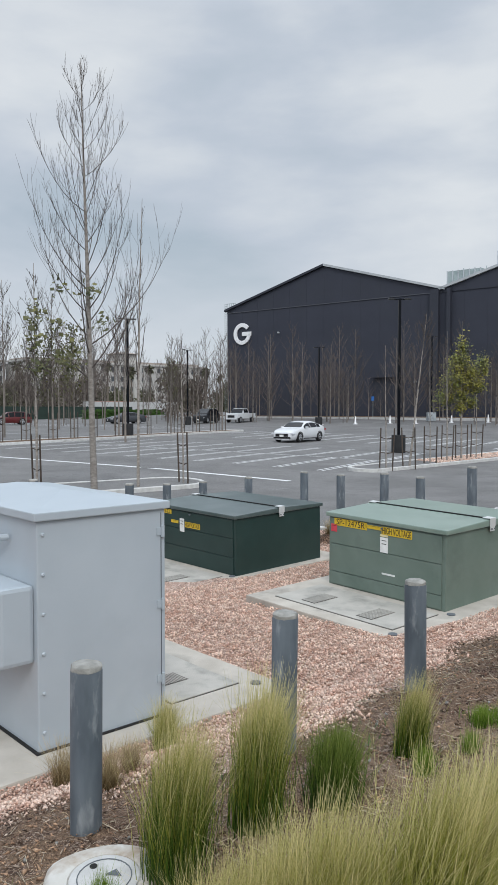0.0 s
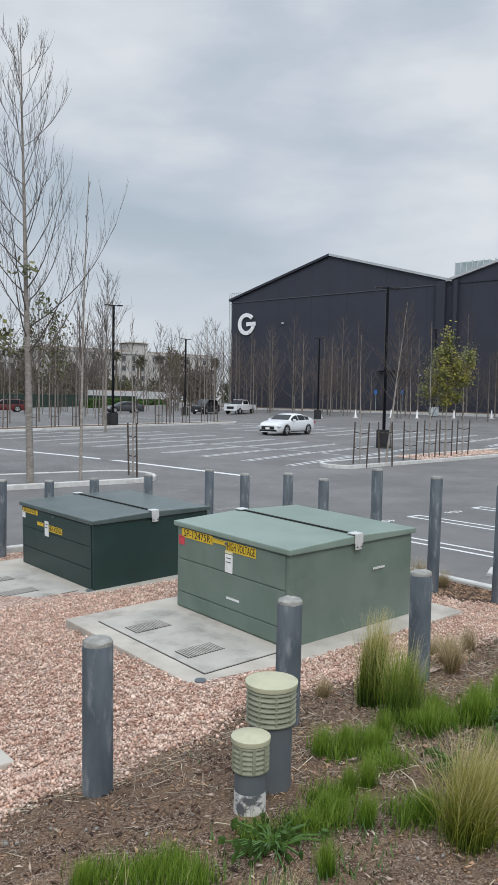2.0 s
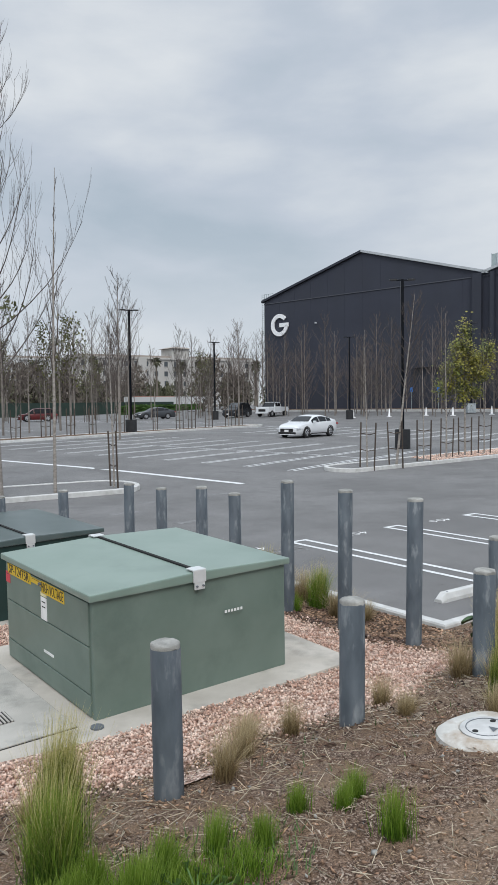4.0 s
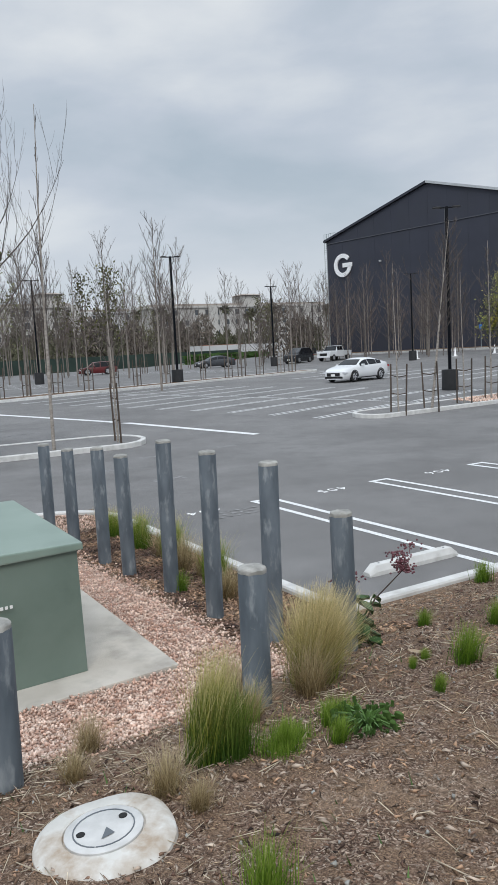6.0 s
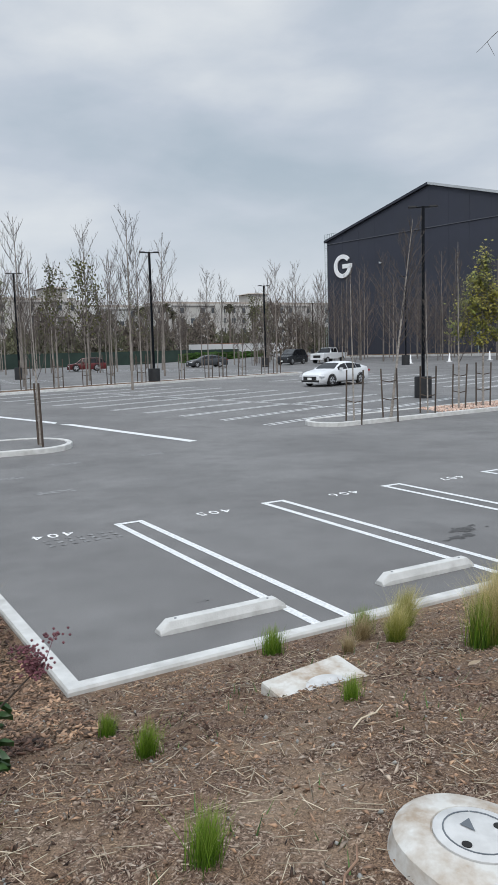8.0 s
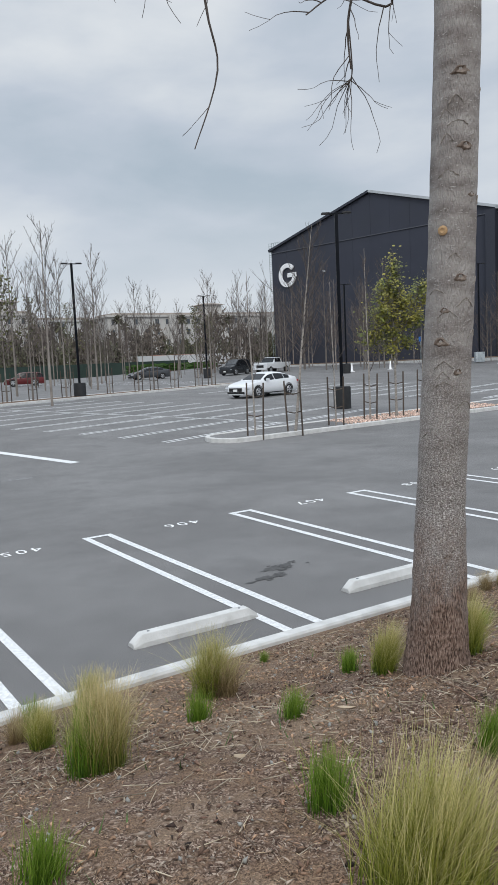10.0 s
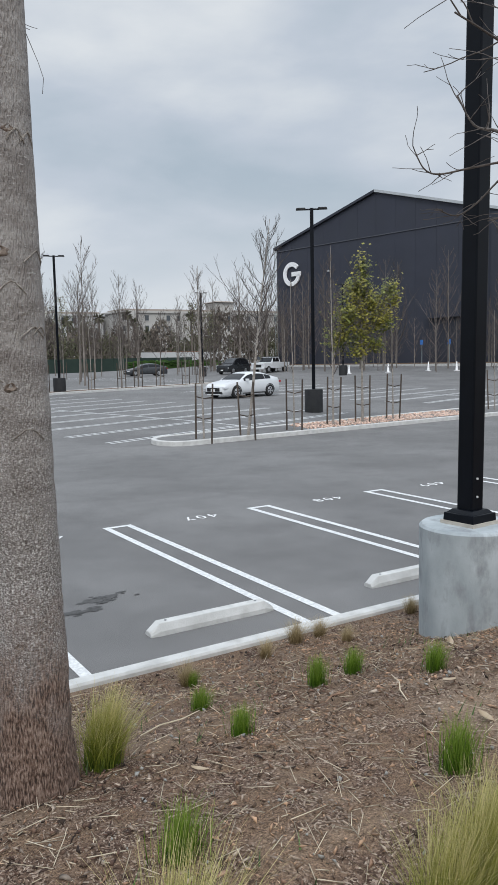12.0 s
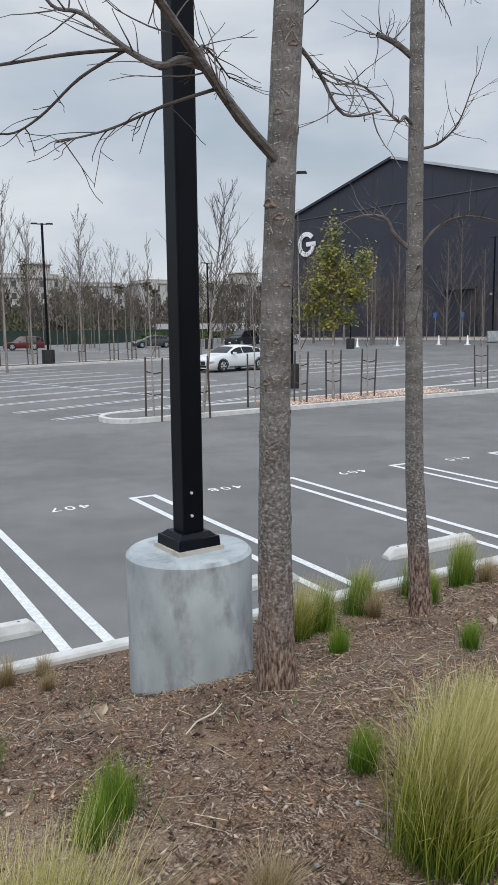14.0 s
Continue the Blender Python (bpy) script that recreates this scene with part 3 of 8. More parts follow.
def bank_surface(x, y):
    # the soil dips under the edge of the gravel bed and meets the kerb flush
    edge = -1.95 + 0.22 * np.sin(np.asarray(x) * 1.3) + 0.12 * np.sin(np.asarray(x) * 3.7 + 1)
    dip = 0.06 * smooth01((y - edge) / 0.3) * smooth01((-3.95 - np.asarray(x)) / 0.25)
    return bank_z(x, y) + soil_noise(x, y) * smooth01((-np.asarray(y) - 0.6) / 0.8) - dip


sx = [-60, -40, -28, -22] + list(np.arange(-18, 12.01, 0.14)) + [14, 18, 25, 40, 60]
sy = [-60, -30, -15, -10, -8] + list(np.arange(-7.2, -1.0, 0.14)) + [-0.9, -0.75, -0.6, -0.5, -0.38]
structure("planter_soil", sheet(sx, sy, bank_surface), SOIL, "brown mulched planting bank with dry litter", smooth=True)
bx_ = [-40, -30, -22] + list(np.arange(-18, -3.9, 0.25)) + [-3.85]
by_ = list(np.arange(-2.4, 6.3, 0.2)) + [6.3]
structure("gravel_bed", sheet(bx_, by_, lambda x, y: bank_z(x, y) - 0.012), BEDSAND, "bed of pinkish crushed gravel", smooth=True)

structure("planter_soil", sheet([-4.1, -3.7, -3.3, -2.84], list(np.arange(-1.0, 6.3, 0.2)) + [6.3], lambda x, y: bank_z(x, y) - 0.005), SOIL, "brown mulched strip behind the kerb", smooth=True)


# ---- kerbs ----
def kerb(name, pts, width=0.2, top=0.15, mat=KERB, closed=False, fz=zl, label="pale concrete kerb", deep=0.25):
    """A concrete kerb along a plan line; the line is its middle."""
    g = Geo()
    P = [Vector((x, y, 0)) for x, y in pts]
    n = len(P)
    prof = [(-0.5, -deep), (-0.5, top - 0.02), (-0.4, top), (0.4, top), (0.5, top - 0.02), (0.5, -deep)]
    for i, p in enumerate(P):
        a = P[(i - 1) % n] if closed or i else P[0]
        b = P[(i + 1) % n] if closed or i < n - 1 else P[-1]
        d = (b - a).normalized()
        d1 = (P[i] - P[(i - 1) % n]).normalized() if (closed or i) else d
        o = Vector((-d.y, d.x, 0)) / max(0.5, d.dot(d1))
        for k, z in prof:
            q = p + o * (k * width)
            g.v.append((q.x, q.y, fz(p.x, p.y) + z))
    m = len(prof)
    for i in range(n if closed else n - 1):
        for j in range(m - 1):
            i2 = (i + 1) % n
            g.f.append((i * m + j, i2 * m + j, i2 * m + j + 1, i * m + j + 1))
    if not closed:
        g.f += [tuple(range(m)), tuple(range((n - 1) * m + m - 1, (n - 1) * m - 1, -1))]
    g.m = [0] * len(g.f)
    ob = structure(name, g, mat, label)
    return ob


def arc(cx, cy, r, a0, a1, n=8):
    return [(cx + r * math.cos(radians(a0 + (a1 - a0) * i / n)), cy + r * math.sin(radians(a0 + (a1 - a0) * i / n))) for i in range(n + 1)]


kerb("kerb_1", [(60, -0.315)] + [(x, -0.315) for x in range(55, -2, -4)] + [(-2.78, -0.315)] + [(-2.78, y) for y in (1.5, 3.5, 5.0)]
     + arc(-3.98, 5.2, 1.2, 0, 90, 8) + [(-9, 6.4), (-18, 6.4), (-40, 6.4)], 0.135)


g = Geo()
for i in range(12):
    g.box((-1.2 + i * 3.2, -0.5, -0.02), (3.17, 0.045, 0.26))
structure("kerb_footing", g, KERB, "pale concrete footing behind the kerb", bevel=0.01)


def rot(cx, cy, deg, pts):
    c, s = math.cos(radians(deg)), math.sin(radians(deg))
    return [(cx + x * c - y * s, cy + x * s + y * c) for x, y in pts]


def island(name, cx, cy, deg, length, w0, w1, fill, label):
    """A kerbed planting island; the rounded tip is at (cx, cy), the body runs along its own x."""
    r = w0 / 2
    pts = [(r + r * math.cos(radians(a)), r * math.sin(radians(a))) for a in range(90, 271, 20)]
    pts += [(length * k / 4, -w0 / 2 - (w1 - w0) / 2 * k / 4) for k in range(1, 5)]
    pts += [(length * k / 4, w0 / 2 + (w1 - w0) / 2 * k / 4) for k in range(4, 0, -1)]
    out = rot(cx, cy, deg, pts)
    kerb(name, out, 0.16, 0.15, closed=True)
    g = Geo()
    mid = rot(cx, cy, deg, [(length * 0.5, 0)])[0]
    g.v = [(x, y, zl(x, y) + 0.12) for x, y in out] + [(mid[0], mid[1], zl(*mid) + 0.15)]
    n = len(out)
    g.f = [(i, (i + 1) % n, n) for i in range(n)]
    g.m = [0] * n
    structure("island_bed", g, fill, label)
    return out


ISL1 = island("kerb_2", 10.75, 15.95, 4.5, 30, 1.5, 2.6, ASPHALT, "low grey island with a patch of gravel")
ISL2 = island("kerb_3", 2.35, 16.3, 176, 24, 2.2, 3.0, ASPHALT, "low grey island inside a pale kerb")
ISL3 = island("kerb_4", 31.5, 47.6, 197, 44, 1.7, 1.9, SOIL, "low planted island bed of brown soil")


# ---- paint on the asphalt ----
def strip(g, x0, y0, x1, y1, w, lift=0.005):
    L = math.hypot(x1 - x0, y1 - y0)
    n = max(1, int(L / 2.0))
    ox, oy = -(y1 - y0) / L * w / 2, (x1 - x0) / L * w / 2
    v = []
    for i in range(n + 1):
        t = i / n
        x, y = x0 + (x1 - x0) * t, y0 + (y1 - y0) * t
        v += [(x - ox, y - oy, zl(x, y) + lift), (x + ox, y + oy, zl(x, y) + lift)]
    g.add(v, [(2 * i, 2 * i + 2, 2 * i + 3, 2 * i + 1) for i in range(n)])


PITCH = 2.6
for i in range(0, 9):
    g = Geo()
    x = i * PITCH + 0.03
    strip(g, x, -0.25, x, 5.2, 0.1)
    strip(g, x - 0.37, -0.25, x - 0.37, 5.2, 0.1)
    strip(g, x - 0.42, 5.25, x + 0.05, 5.25, 0.1, 0.0055)
    structure("stall_marking", g, PAINT, "white painted hairpin line between parking stalls")
for i in range(0, 8):
    x = i * PITCH - 1.25
    for t, (y, s) in enumerate(((5.12, 0.34),)):
        ob = structure("stall_number", text_mesh(str(404 + i), s, OLDPAINT, 0.001, 1.3), OLDPAINT, "white stencilled stall number on asphalt")
        ob.data.materials.pop()
        ob.matrix_basis = pose(x - 0.12, y, zl(x, y) + 0.006, 0, 0, 180)
g = Geo()
for k in range(3):
    for c in range(7):
        strip(g, -0.55 - c * 0.16, 4.85 - 0.17 * k, -0.63 - c * 0.16, 4.85 - 0.17 * k, 0.08, 0.006)
structure("stall_lettering", g, OLDPAINT, "faded small stencilled lettering on asphalt")
g = Geo()
strip(g, 5.75, 15.0, -1.5, 38.6, 0.32)
structure("edge_line", g, PAINT, "broad white line across the drive aisle")

# the far stalls stand on a grid turned against the near kerb
U, V = Vector((math.cos(radians(17)), math.sin(radians(17)))), Vector((-math.sin(radians(17)), math.cos(radians(17))))
for bank, (ox, oy, n, ln) in enumerate(((9.6, 16.9, 12, 6.3), (16.0, 18.6, 12, 6.3), (29.7, 17.9, 11, 6.1), (35.6, 19.6, 13, 6.1), (8.0, 52.0, 12, 6), (30.0, 56.0, 14, 6))):
    for i in range(n):
        a = Vector((ox, oy)) + V * (2.17 * i)
        b = a + U * ln
        g = Geo()
        dx, dy = V * 0.16
        strip(g, a.x, a.y, b.x, b.y, 0.11)
        strip(g, a.x + dx * 1.6, a.y + dy * 1.6, b.x + dx * 1.6, b.y + dy * 1.6, 0.11)
        structure("stall_marking", g, PAINT, "white painted double line between parking stalls")
    if bank in (0, 2):
        a = Vector((ox, oy)) + U * ln - V * 1.0
        b = a + V * (2.17 * n + 1)
        g = Geo()
        strip(g, a.x, a.y, b.x, b.y, 0.11, 0.0055)
        structure("stall_head_line", g, PAINT, "white painted line at the heads of the stalls")
for k in range(5):
    g = Geo()
    a = Vector((0.9, 19.2)) + V * (1.9 * k)
    b = a - U * 5.5
    strip(g, a.x, a.y, b.x, b.y, 0.11)
    structure("stall_marking", g, OLDPAINT, "worn white painted stall line")
for (x, y) in ((-0.24, 8.9), (-0.6, 11.4), (3.6, 13.3), (1.2, 13.0)):
    g = Geo()
    strip(g, x - 0.4, y, x + 0.4, y, 0.28, 0.006)
    structure("paint_patch", g, OLDPAINT, "pale patch on the asphalt")
for x, y, r in ((3.5, 1.95, 0.2), (3.15, 1.66, 0.17), (-0.9, 1.25, 0.05)):
    # a stain is a scatter of small overlapping drips
    g = Geo()
    rr = random.Random(int(x * 10))
    for k in range(26 if r > 0.1 else 5):
        cx, cy, q = x + rr.gauss(0, r * 0.75), y + rr.gauss(0, r * 0.3), r * rr.uniform(0.08, 0.3)
        ring = [(cx + q * rr.uniform(0.7, 1.2) * 1.5 * math.cos(a * 0.524), cy + q * rr.uniform(0.6, 1.1) * 0.75 * math.sin(a * 0.524), 0.004 + 0.0001 * k) for a in range(12)]
        g.add(ring, [tuple(range(12))])
    structure("oil_stain", g, OIL, "dark oil stain on the asphalt")


def wheel_stop():
    t = thing("wheel_stop", pose(0, 0, 0), "whitish cast concrete wheel stop on the asphalt", "wheel stop", "wheel stops of the stalls")
    g = Geo()
    L, prof = 0.68, [(-0.08, 0), (-0.08, 0.045), (-0.05, 0.118), (0.05, 0.118), (0.08, 0.045), (0.08, 0)]
    rows = [(-L, 0.55, 0.35), (-L + 0.1, 1.0, 1.0), (L - 0.1, 1.0, 1.0), (L, 0.55, 0.35)]
    v = [(x, y * (0.85 if k < 1 else 1), z * k) for x, _, k in rows for y, z in prof]
    f = [(i * 6 + j, i * 6 + j + 1, i * 6 + 6 + j + 1, i * 6 + 6 + j) for i in range(3) for j in range(5)]
    f += [(5, 4, 3, 2, 1, 0), (18, 19, 20, 21, 22, 23)]
    g.add(v, f)
    part("block", g, KERB, t, bevel=0.008)
    for x in (-0.5, 0.5):
        g = Geo()
        g.cyl(x, 0, 0.105, 0.121, 0.014, n=8)
        part("pin", g, PIPEGREY, t)
    return t


ws = wheel_stop()
for i in range(9):
    x = i * PITCH - 1.06
    if i == 0:
        ws.matrix_basis = pose(x + 0.05, 0.66, 0.0)
    else:
        copy_thing(ws, pose(x + random.uniform(-0.05, 0.05), 0.62 + random.uniform(-0.04, 0.04), 0.0, 0, 0, random.uniform(-1, 1)))


# ---- equipment cabinets ----
def cabinet(x0, x1, y0, y1, zbase, h, body, lid, panels, label, stickers, rx=0.0, ry=0.0):
    """A low pad-mounted cabinet with a split, slightly pitched lid; its front faces -x."""
    cx, cy = (x0 + x1) / 2, (y0 + y1) / 2
    t = thing("electrical_cabinet", pose(cx, cy, zbase, rx, ry), label, "utility cabinet", "pad-mounted cabinets")
    L, W = x1 - x0, y1 - y0
    g = Geo()
    g.box((0, 0, h / 2 - 0.03), (L, W, h - 0.06))
    part("body", g, body, t, bevel=0.012)
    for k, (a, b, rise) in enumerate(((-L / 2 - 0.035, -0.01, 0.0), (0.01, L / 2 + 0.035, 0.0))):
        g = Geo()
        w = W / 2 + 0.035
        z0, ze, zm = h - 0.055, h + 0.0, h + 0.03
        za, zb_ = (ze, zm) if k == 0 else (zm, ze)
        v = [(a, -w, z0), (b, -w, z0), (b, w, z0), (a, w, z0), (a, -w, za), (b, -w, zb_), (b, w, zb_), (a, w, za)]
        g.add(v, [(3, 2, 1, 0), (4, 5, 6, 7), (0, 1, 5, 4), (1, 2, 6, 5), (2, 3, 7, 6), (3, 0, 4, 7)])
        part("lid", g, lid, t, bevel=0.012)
    g = Geo()
    g.box((0, 0, h + 0.012), (0.03, W + 0.06, 0.06))
    part("lid_seam", g, DARKGAP, t)
    for y in (-W / 2 - 0.04, W / 2 + 0.04):
        s = -1 if y < 0 else 1
        g = Geo()
        g.box((0.0, y - s * 0.045, h + 0.044), (0.12, 0.11, 0.012))
        g.box((0.0, y + s * 0.006, h - 0.005), (0.12, 0.012, 0.1))
        g.box((0.0, y + s * 0.004, h - 0.085), (0.1, 0.008, 0.06))
        clip = part("strap", g, STEEL, t, "bright metal strap over the lid joint", bevel=0.003)
        for dx in (-0.03, 0.03):
            g = Geo()
            g.tube([(dx, y + s * 0.01, h - 0.085), (dx, y + s * 0.022, h - 0.085)], [0.009, 0.009], 8)
            part("bolt", g, PIPEGREY, clip)
    zs = panels + [h - 0.07]
    for a, b in zip(zs[:-1], zs[1:]):
        g = Geo()
        g.box((-L / 2 - 0.006, 0, (a + b) / 2), (0.016, W - 0.1, b - a - 0.01))
        part("front_panel", g, body, t, bevel=0.004)
    g = Geo()
    g.tube([(-L / 2 - 0.03, 0.0, h - 0.1), (-L / 2 - 0.05, 0.0, h - 0.1)], [0.014, 0.014], 8)
    part("lock", g, PIPEGREY, t)
    fx = -L / 2 - 0.0165
    for (u, z, w, hh, mat, txt, ink) in stickers:
        # u runs along the front from its far end (+y) to its near end (-y)
        yy = W / 2 - u
        g = Geo()
        g.box((fx, yy, z), (0.004, w, hh))
        st = part("sticker", g, mat, t)
        if txt:
            me = text_mesh(txt, hh * 1.15, BLACKINK, 0.0006)
            wtxt = max(p.co.x for p in me.vertices) - min(p.co.x for p in me.vertices)
            ob = part("lettering", me, BLACKINK, st)
            k = min(1.0, w * 0.94 / wtxt)
            ob.matrix_basis = Matrix.Translation((fx - 0.0035, yy, z)) @ Euler((radians(90), 0, radians(-90))).to_matrix().to_4x4() @ Matrix.Diagonal((k, 1, 1, 1))
        else:
            for b in range(ink):
                g = Geo()
                g.box((fx - 0.003, yy, z + hh * (0.3 - 0.22 * b)), (0.002, w * 0.6, hh * 0.045))
                part("print_bar", g, BLACKINK, st)
    return t


TR2 = cabinet(-7.17, -5.33, -0.61, 1.21, 0.31, 0.97, GREENGREY, GREENLIDLIT, [0.02, 0.19, 0.56],
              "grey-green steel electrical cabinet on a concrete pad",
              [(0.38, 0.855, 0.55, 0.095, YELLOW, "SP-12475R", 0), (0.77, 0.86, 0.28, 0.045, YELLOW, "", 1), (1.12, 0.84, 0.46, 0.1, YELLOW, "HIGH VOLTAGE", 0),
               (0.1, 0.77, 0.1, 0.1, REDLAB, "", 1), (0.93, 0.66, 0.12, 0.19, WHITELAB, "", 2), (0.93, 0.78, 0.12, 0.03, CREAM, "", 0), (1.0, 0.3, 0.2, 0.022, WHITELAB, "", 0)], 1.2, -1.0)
TR1 = cabinet(-7.13, -5.24, 3.16, 5.36, 0.09, 0.96, GREENDARK, GREENTOPLIT, [0.02, 0.3, 0.6],
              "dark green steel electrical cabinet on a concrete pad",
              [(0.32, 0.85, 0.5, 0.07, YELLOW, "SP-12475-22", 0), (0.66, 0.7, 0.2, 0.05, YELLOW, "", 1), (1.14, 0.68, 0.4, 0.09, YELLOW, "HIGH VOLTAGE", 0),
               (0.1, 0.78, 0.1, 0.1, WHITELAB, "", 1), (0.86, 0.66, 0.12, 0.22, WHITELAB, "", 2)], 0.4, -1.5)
g = Geo()
for k in range(6):
    g.box((-0.032 * k, 0, 0), (0.019, 0.004, 0.022))
side = part("unit_number", g, WHITELAB, TR2, "small white painted unit number")
side.matrix_basis = pose(0.42, -0.943, 0.62)


def grate(parent, x, y, z, sx, sy, bars):
    g = Geo()
    g.box((x, y, z + 0.002), (sx, sy, 0.004))
    back = part("grate_opening", g, DARKGAP, parent)
    for k in range(bars):
        g = Geo()
        g.box((x - sx / 2 + sx * (k + 0.5) / bars, y, z + 0.006), (sx / bars * 0.5, sy, 0.008))
        part("bar", g, PADSTEEL, back)


def pad(x0, x1, y0, y1, z, cover, label, rx=0.0, ry=0.0):
    cx, cy = (x0 + x1) / 2, (y0 + y1) / 2
    t = thing("concrete_pad", pose(cx, cy, z, rx, ry), label, "concrete pad")
    g = Geo()
    g.box((0, 0, -0.15), (x1 - x0, y1 - y0, 0.3))
    part("slab", g, CONCRETE, t, bevel=0.015)
    a0, a1, b0, b1 = [v - o for v, o in zip(cover, (cx, cx, cy, cy))]
    g = Geo()
    g.box(((a0 + a1) / 2, (b0 + b1) / 2, 0.002), (a1 - a0 + 0.014, b1 - b0 + 0.014, 0.004))
    part("cover_gap", g, DARKGAP, t)
    g = Geo()
    g.box(((a0 + a1) / 2, (b0 + b1) / 2, 0.006), (a1 - a0, b1 - b0, 0.012))
    cov = part("cover_plate", g, PADSTEEL, t, "grey steel cover plate", bevel=0.003)
    m = (b0 + b1) / 2
    for yy in (m - (b1 - b0) * 0.24, m + (b1 - b0) * 0.24):
        grate(cov, a0 + (a1 - a0) * 0.36, yy, 0.0125, (a1 - a0) * 0.5, 0.22, 15)
    for dx, dy in ((a0 - 0.12, b0 - 0.1), (a1 + 0.12, b0 - 0.1)):
        g = Geo()
        g.cyl(dx, dy, 0.0, 0.012, 0.05, n=12)
        part("lifting_eye", g, PIPEGREY, t)
    return t


PADSTEEL = material("cover_plate_steel", (0.39, 0.375, 0.34), 0.75, metal=0.0, color2=(0.47, 0.45, 0.41), scale=3, stain=(0.22, 0.22, 0.2), sscale=2.5, bump=0.4, bscale=90)
pad(-8.4, -4.75, -0.92, 1.5, 0.31, (-8.17, -7.33, -0.62, 1.2), "pale concrete pad with a grated steel cover", 1.2, -1.0)
pad(-8.5, -4.8, 3.0, 5.62, 0.1, (-8.3, -7.3, 3.3, 4.9), "pale concrete pad with a grated steel cover", 0.4, -1.5)
pad(-12.75, -10.05, -1.0, 1.6, 0.2, (-11.08, -10.35, -0.6, 1.2), "pale concrete pad with a grated steel cover")


def tall_cabinet():
    t = thing("control_cabinet", pose(-11.78, 0.25, 0.2), "pale blue-grey painted steel control cabinet with a ridged roof", "utility cabinet")
    W, D, h = 1.1, 1.95, 1.66
    g = Geo()
    g.box((0, 0, h / 2), (W, D, h))
    part("body", g, BOXGREY, t, bevel=0.012)
    g = Geo()
    a, b = W / 2 + 0.03, D / 2 + 0.03
    v = [(-a, -b, h), (a, -b, h), (a, b, h), (-a, b, h), (-a, -b, h + 0.06), (a, -b, h + 0.06), (a, b, h + 0.06), (-a, b, h + 0.06), (0, -b + 0.7, h + 0.14), (0, b - 0.5, h + 0.14)]
    g.add(v, [(3, 2, 1, 0), (0, 1, 5, 4), (1, 2, 6, 5), (2, 3, 7, 6), (3, 0, 4, 7), (4, 5, 8), (5, 6, 9, 8), (6, 7, 9), (7, 4, 8, 9)])
    part("roof", g, BOXGREY, t, bevel=0.008)
    g = Geo()
    g.box((-W / 2 - 0.17, 0.45, 1.0), (0.34, 0.9, 0.95))
    part("meter_box", g, BOXGREY, t, bevel=0.03)
    g = Geo()
    g.box((-W / 2 - 0.13, -0.53, 0.92), (0.26, 0.8, 0.56))
    part("side_box", g, BOXGREY, t, bevel=0.03)
    g = Geo()
    g.tube([(-W / 2 - 0.02, -0.55, 1.5), (-W / 2 - 0.08, -0.55, 1.5), (-W / 2 - 0.08, -0.35, 1.5)], [0.025] * 3, 8)
    part("handle", g, BOXGREY, t)
    for k in range(6):
        g = Geo()
        g.lathe([(0.014, 0), (0.016, 0.004), (0.008, 0.012)], 10)
        ob = part("rivet", g, BOXGREY, t)
        ob.matrix_basis = pose(-W / 2 + 0.045, -D / 2, 0.14 + k * 0.284, 90, 0, 0)
    g = Geo()
    g.box((W / 2 - 0.04, -D / 2 - 0.002, h / 2), (0.004, 0.008, h - 0.06))
    part("door_seam", g, PIPEGREY, t)
    for z in (0.3, 0.9, 1.48):
        g = Geo()
        g.tube([(W / 2 - 0.03, -D / 2 - 0.014, z - 0.045), (W / 2 - 0.03, -D / 2 - 0.014, z + 0.045)], [0.014, 0.014], 10)
        g.box((W / 2 - 0.055, -D / 2 - 0.004, z), (0.05, 0.008, 0.06))
        part("hinge", g, BOXGREY, t)
    g = Geo()
    g.box((0, 0, 0.005), (W + 0.05, D + 0.05, 0.01))
    part("base_gap", g, DARKGAP, t)


tall_cabinet()


# ---- bollards ----
def bollard(height, capped=True):
    t = thing("bollard", pose(0, 0, 0), "grey galvanised steel pipe bollard with a rough concrete cap", "bollard", "bollards round the cabinets")
    g = Geo()
    g.lathe([(0.078, -0.5), (0.078, height - 0.03), (0.073, height - 0.016)], 24)
    part("pipe", g, GALV, t, smooth=True)
    rr = random.Random(int(height * 1000))
    g = Geo()
    g.lathe([(0.0765, height - 0.022), (0.0765, height - 0.004), (0.07, height + 0.004), (0.05, height + 0.01), (0.02, height + 0.013)], 20)
    g.v = [(x * rr.uniform(0.97, 1.03), y * rr.uniform(0.97, 1.03), z + rr.uniform(-0.004, 0.004)) for x, y, z in g.v]
    part("cap", g, CAPC, t, "rough pale concrete cap", smooth=True)
    return t


BOLL = [(-12.92, -2.42, 1.40), (-11.584, -2.44, 1.42), (-10.234, -2.424, 1.41), (-8.926, -2.443, 1.42), (-7.653, -2.481, 1.43), (-6.343, -2.478, 1.43), (-5.008, -2.461, 1.42),
        (-3.888, -1.80, 1.44), (-3.844, -0.796, 1.68), (-3.878, 0.138, 1.69), (-3.833, 1.144, 1.71), (-3.907, 2.09, 1.49), (-3.899, 2.883, 1.51),
        (-3.95, 3.85, 1.42), (-4.0, 4.75, 1.42), (-4.7, 5.6, 1.3), (-5.6, 5.9, 1.25), (-6.4, 6.0, 1.25), (-7.19, 6.05, 1.3), (-9.15, 2.95, 1.45), (-9.1, 5.9, 1.5), (-10.0, 5.9, 1.6), (-10.5, 5.9, 1.6)]
protos = {}
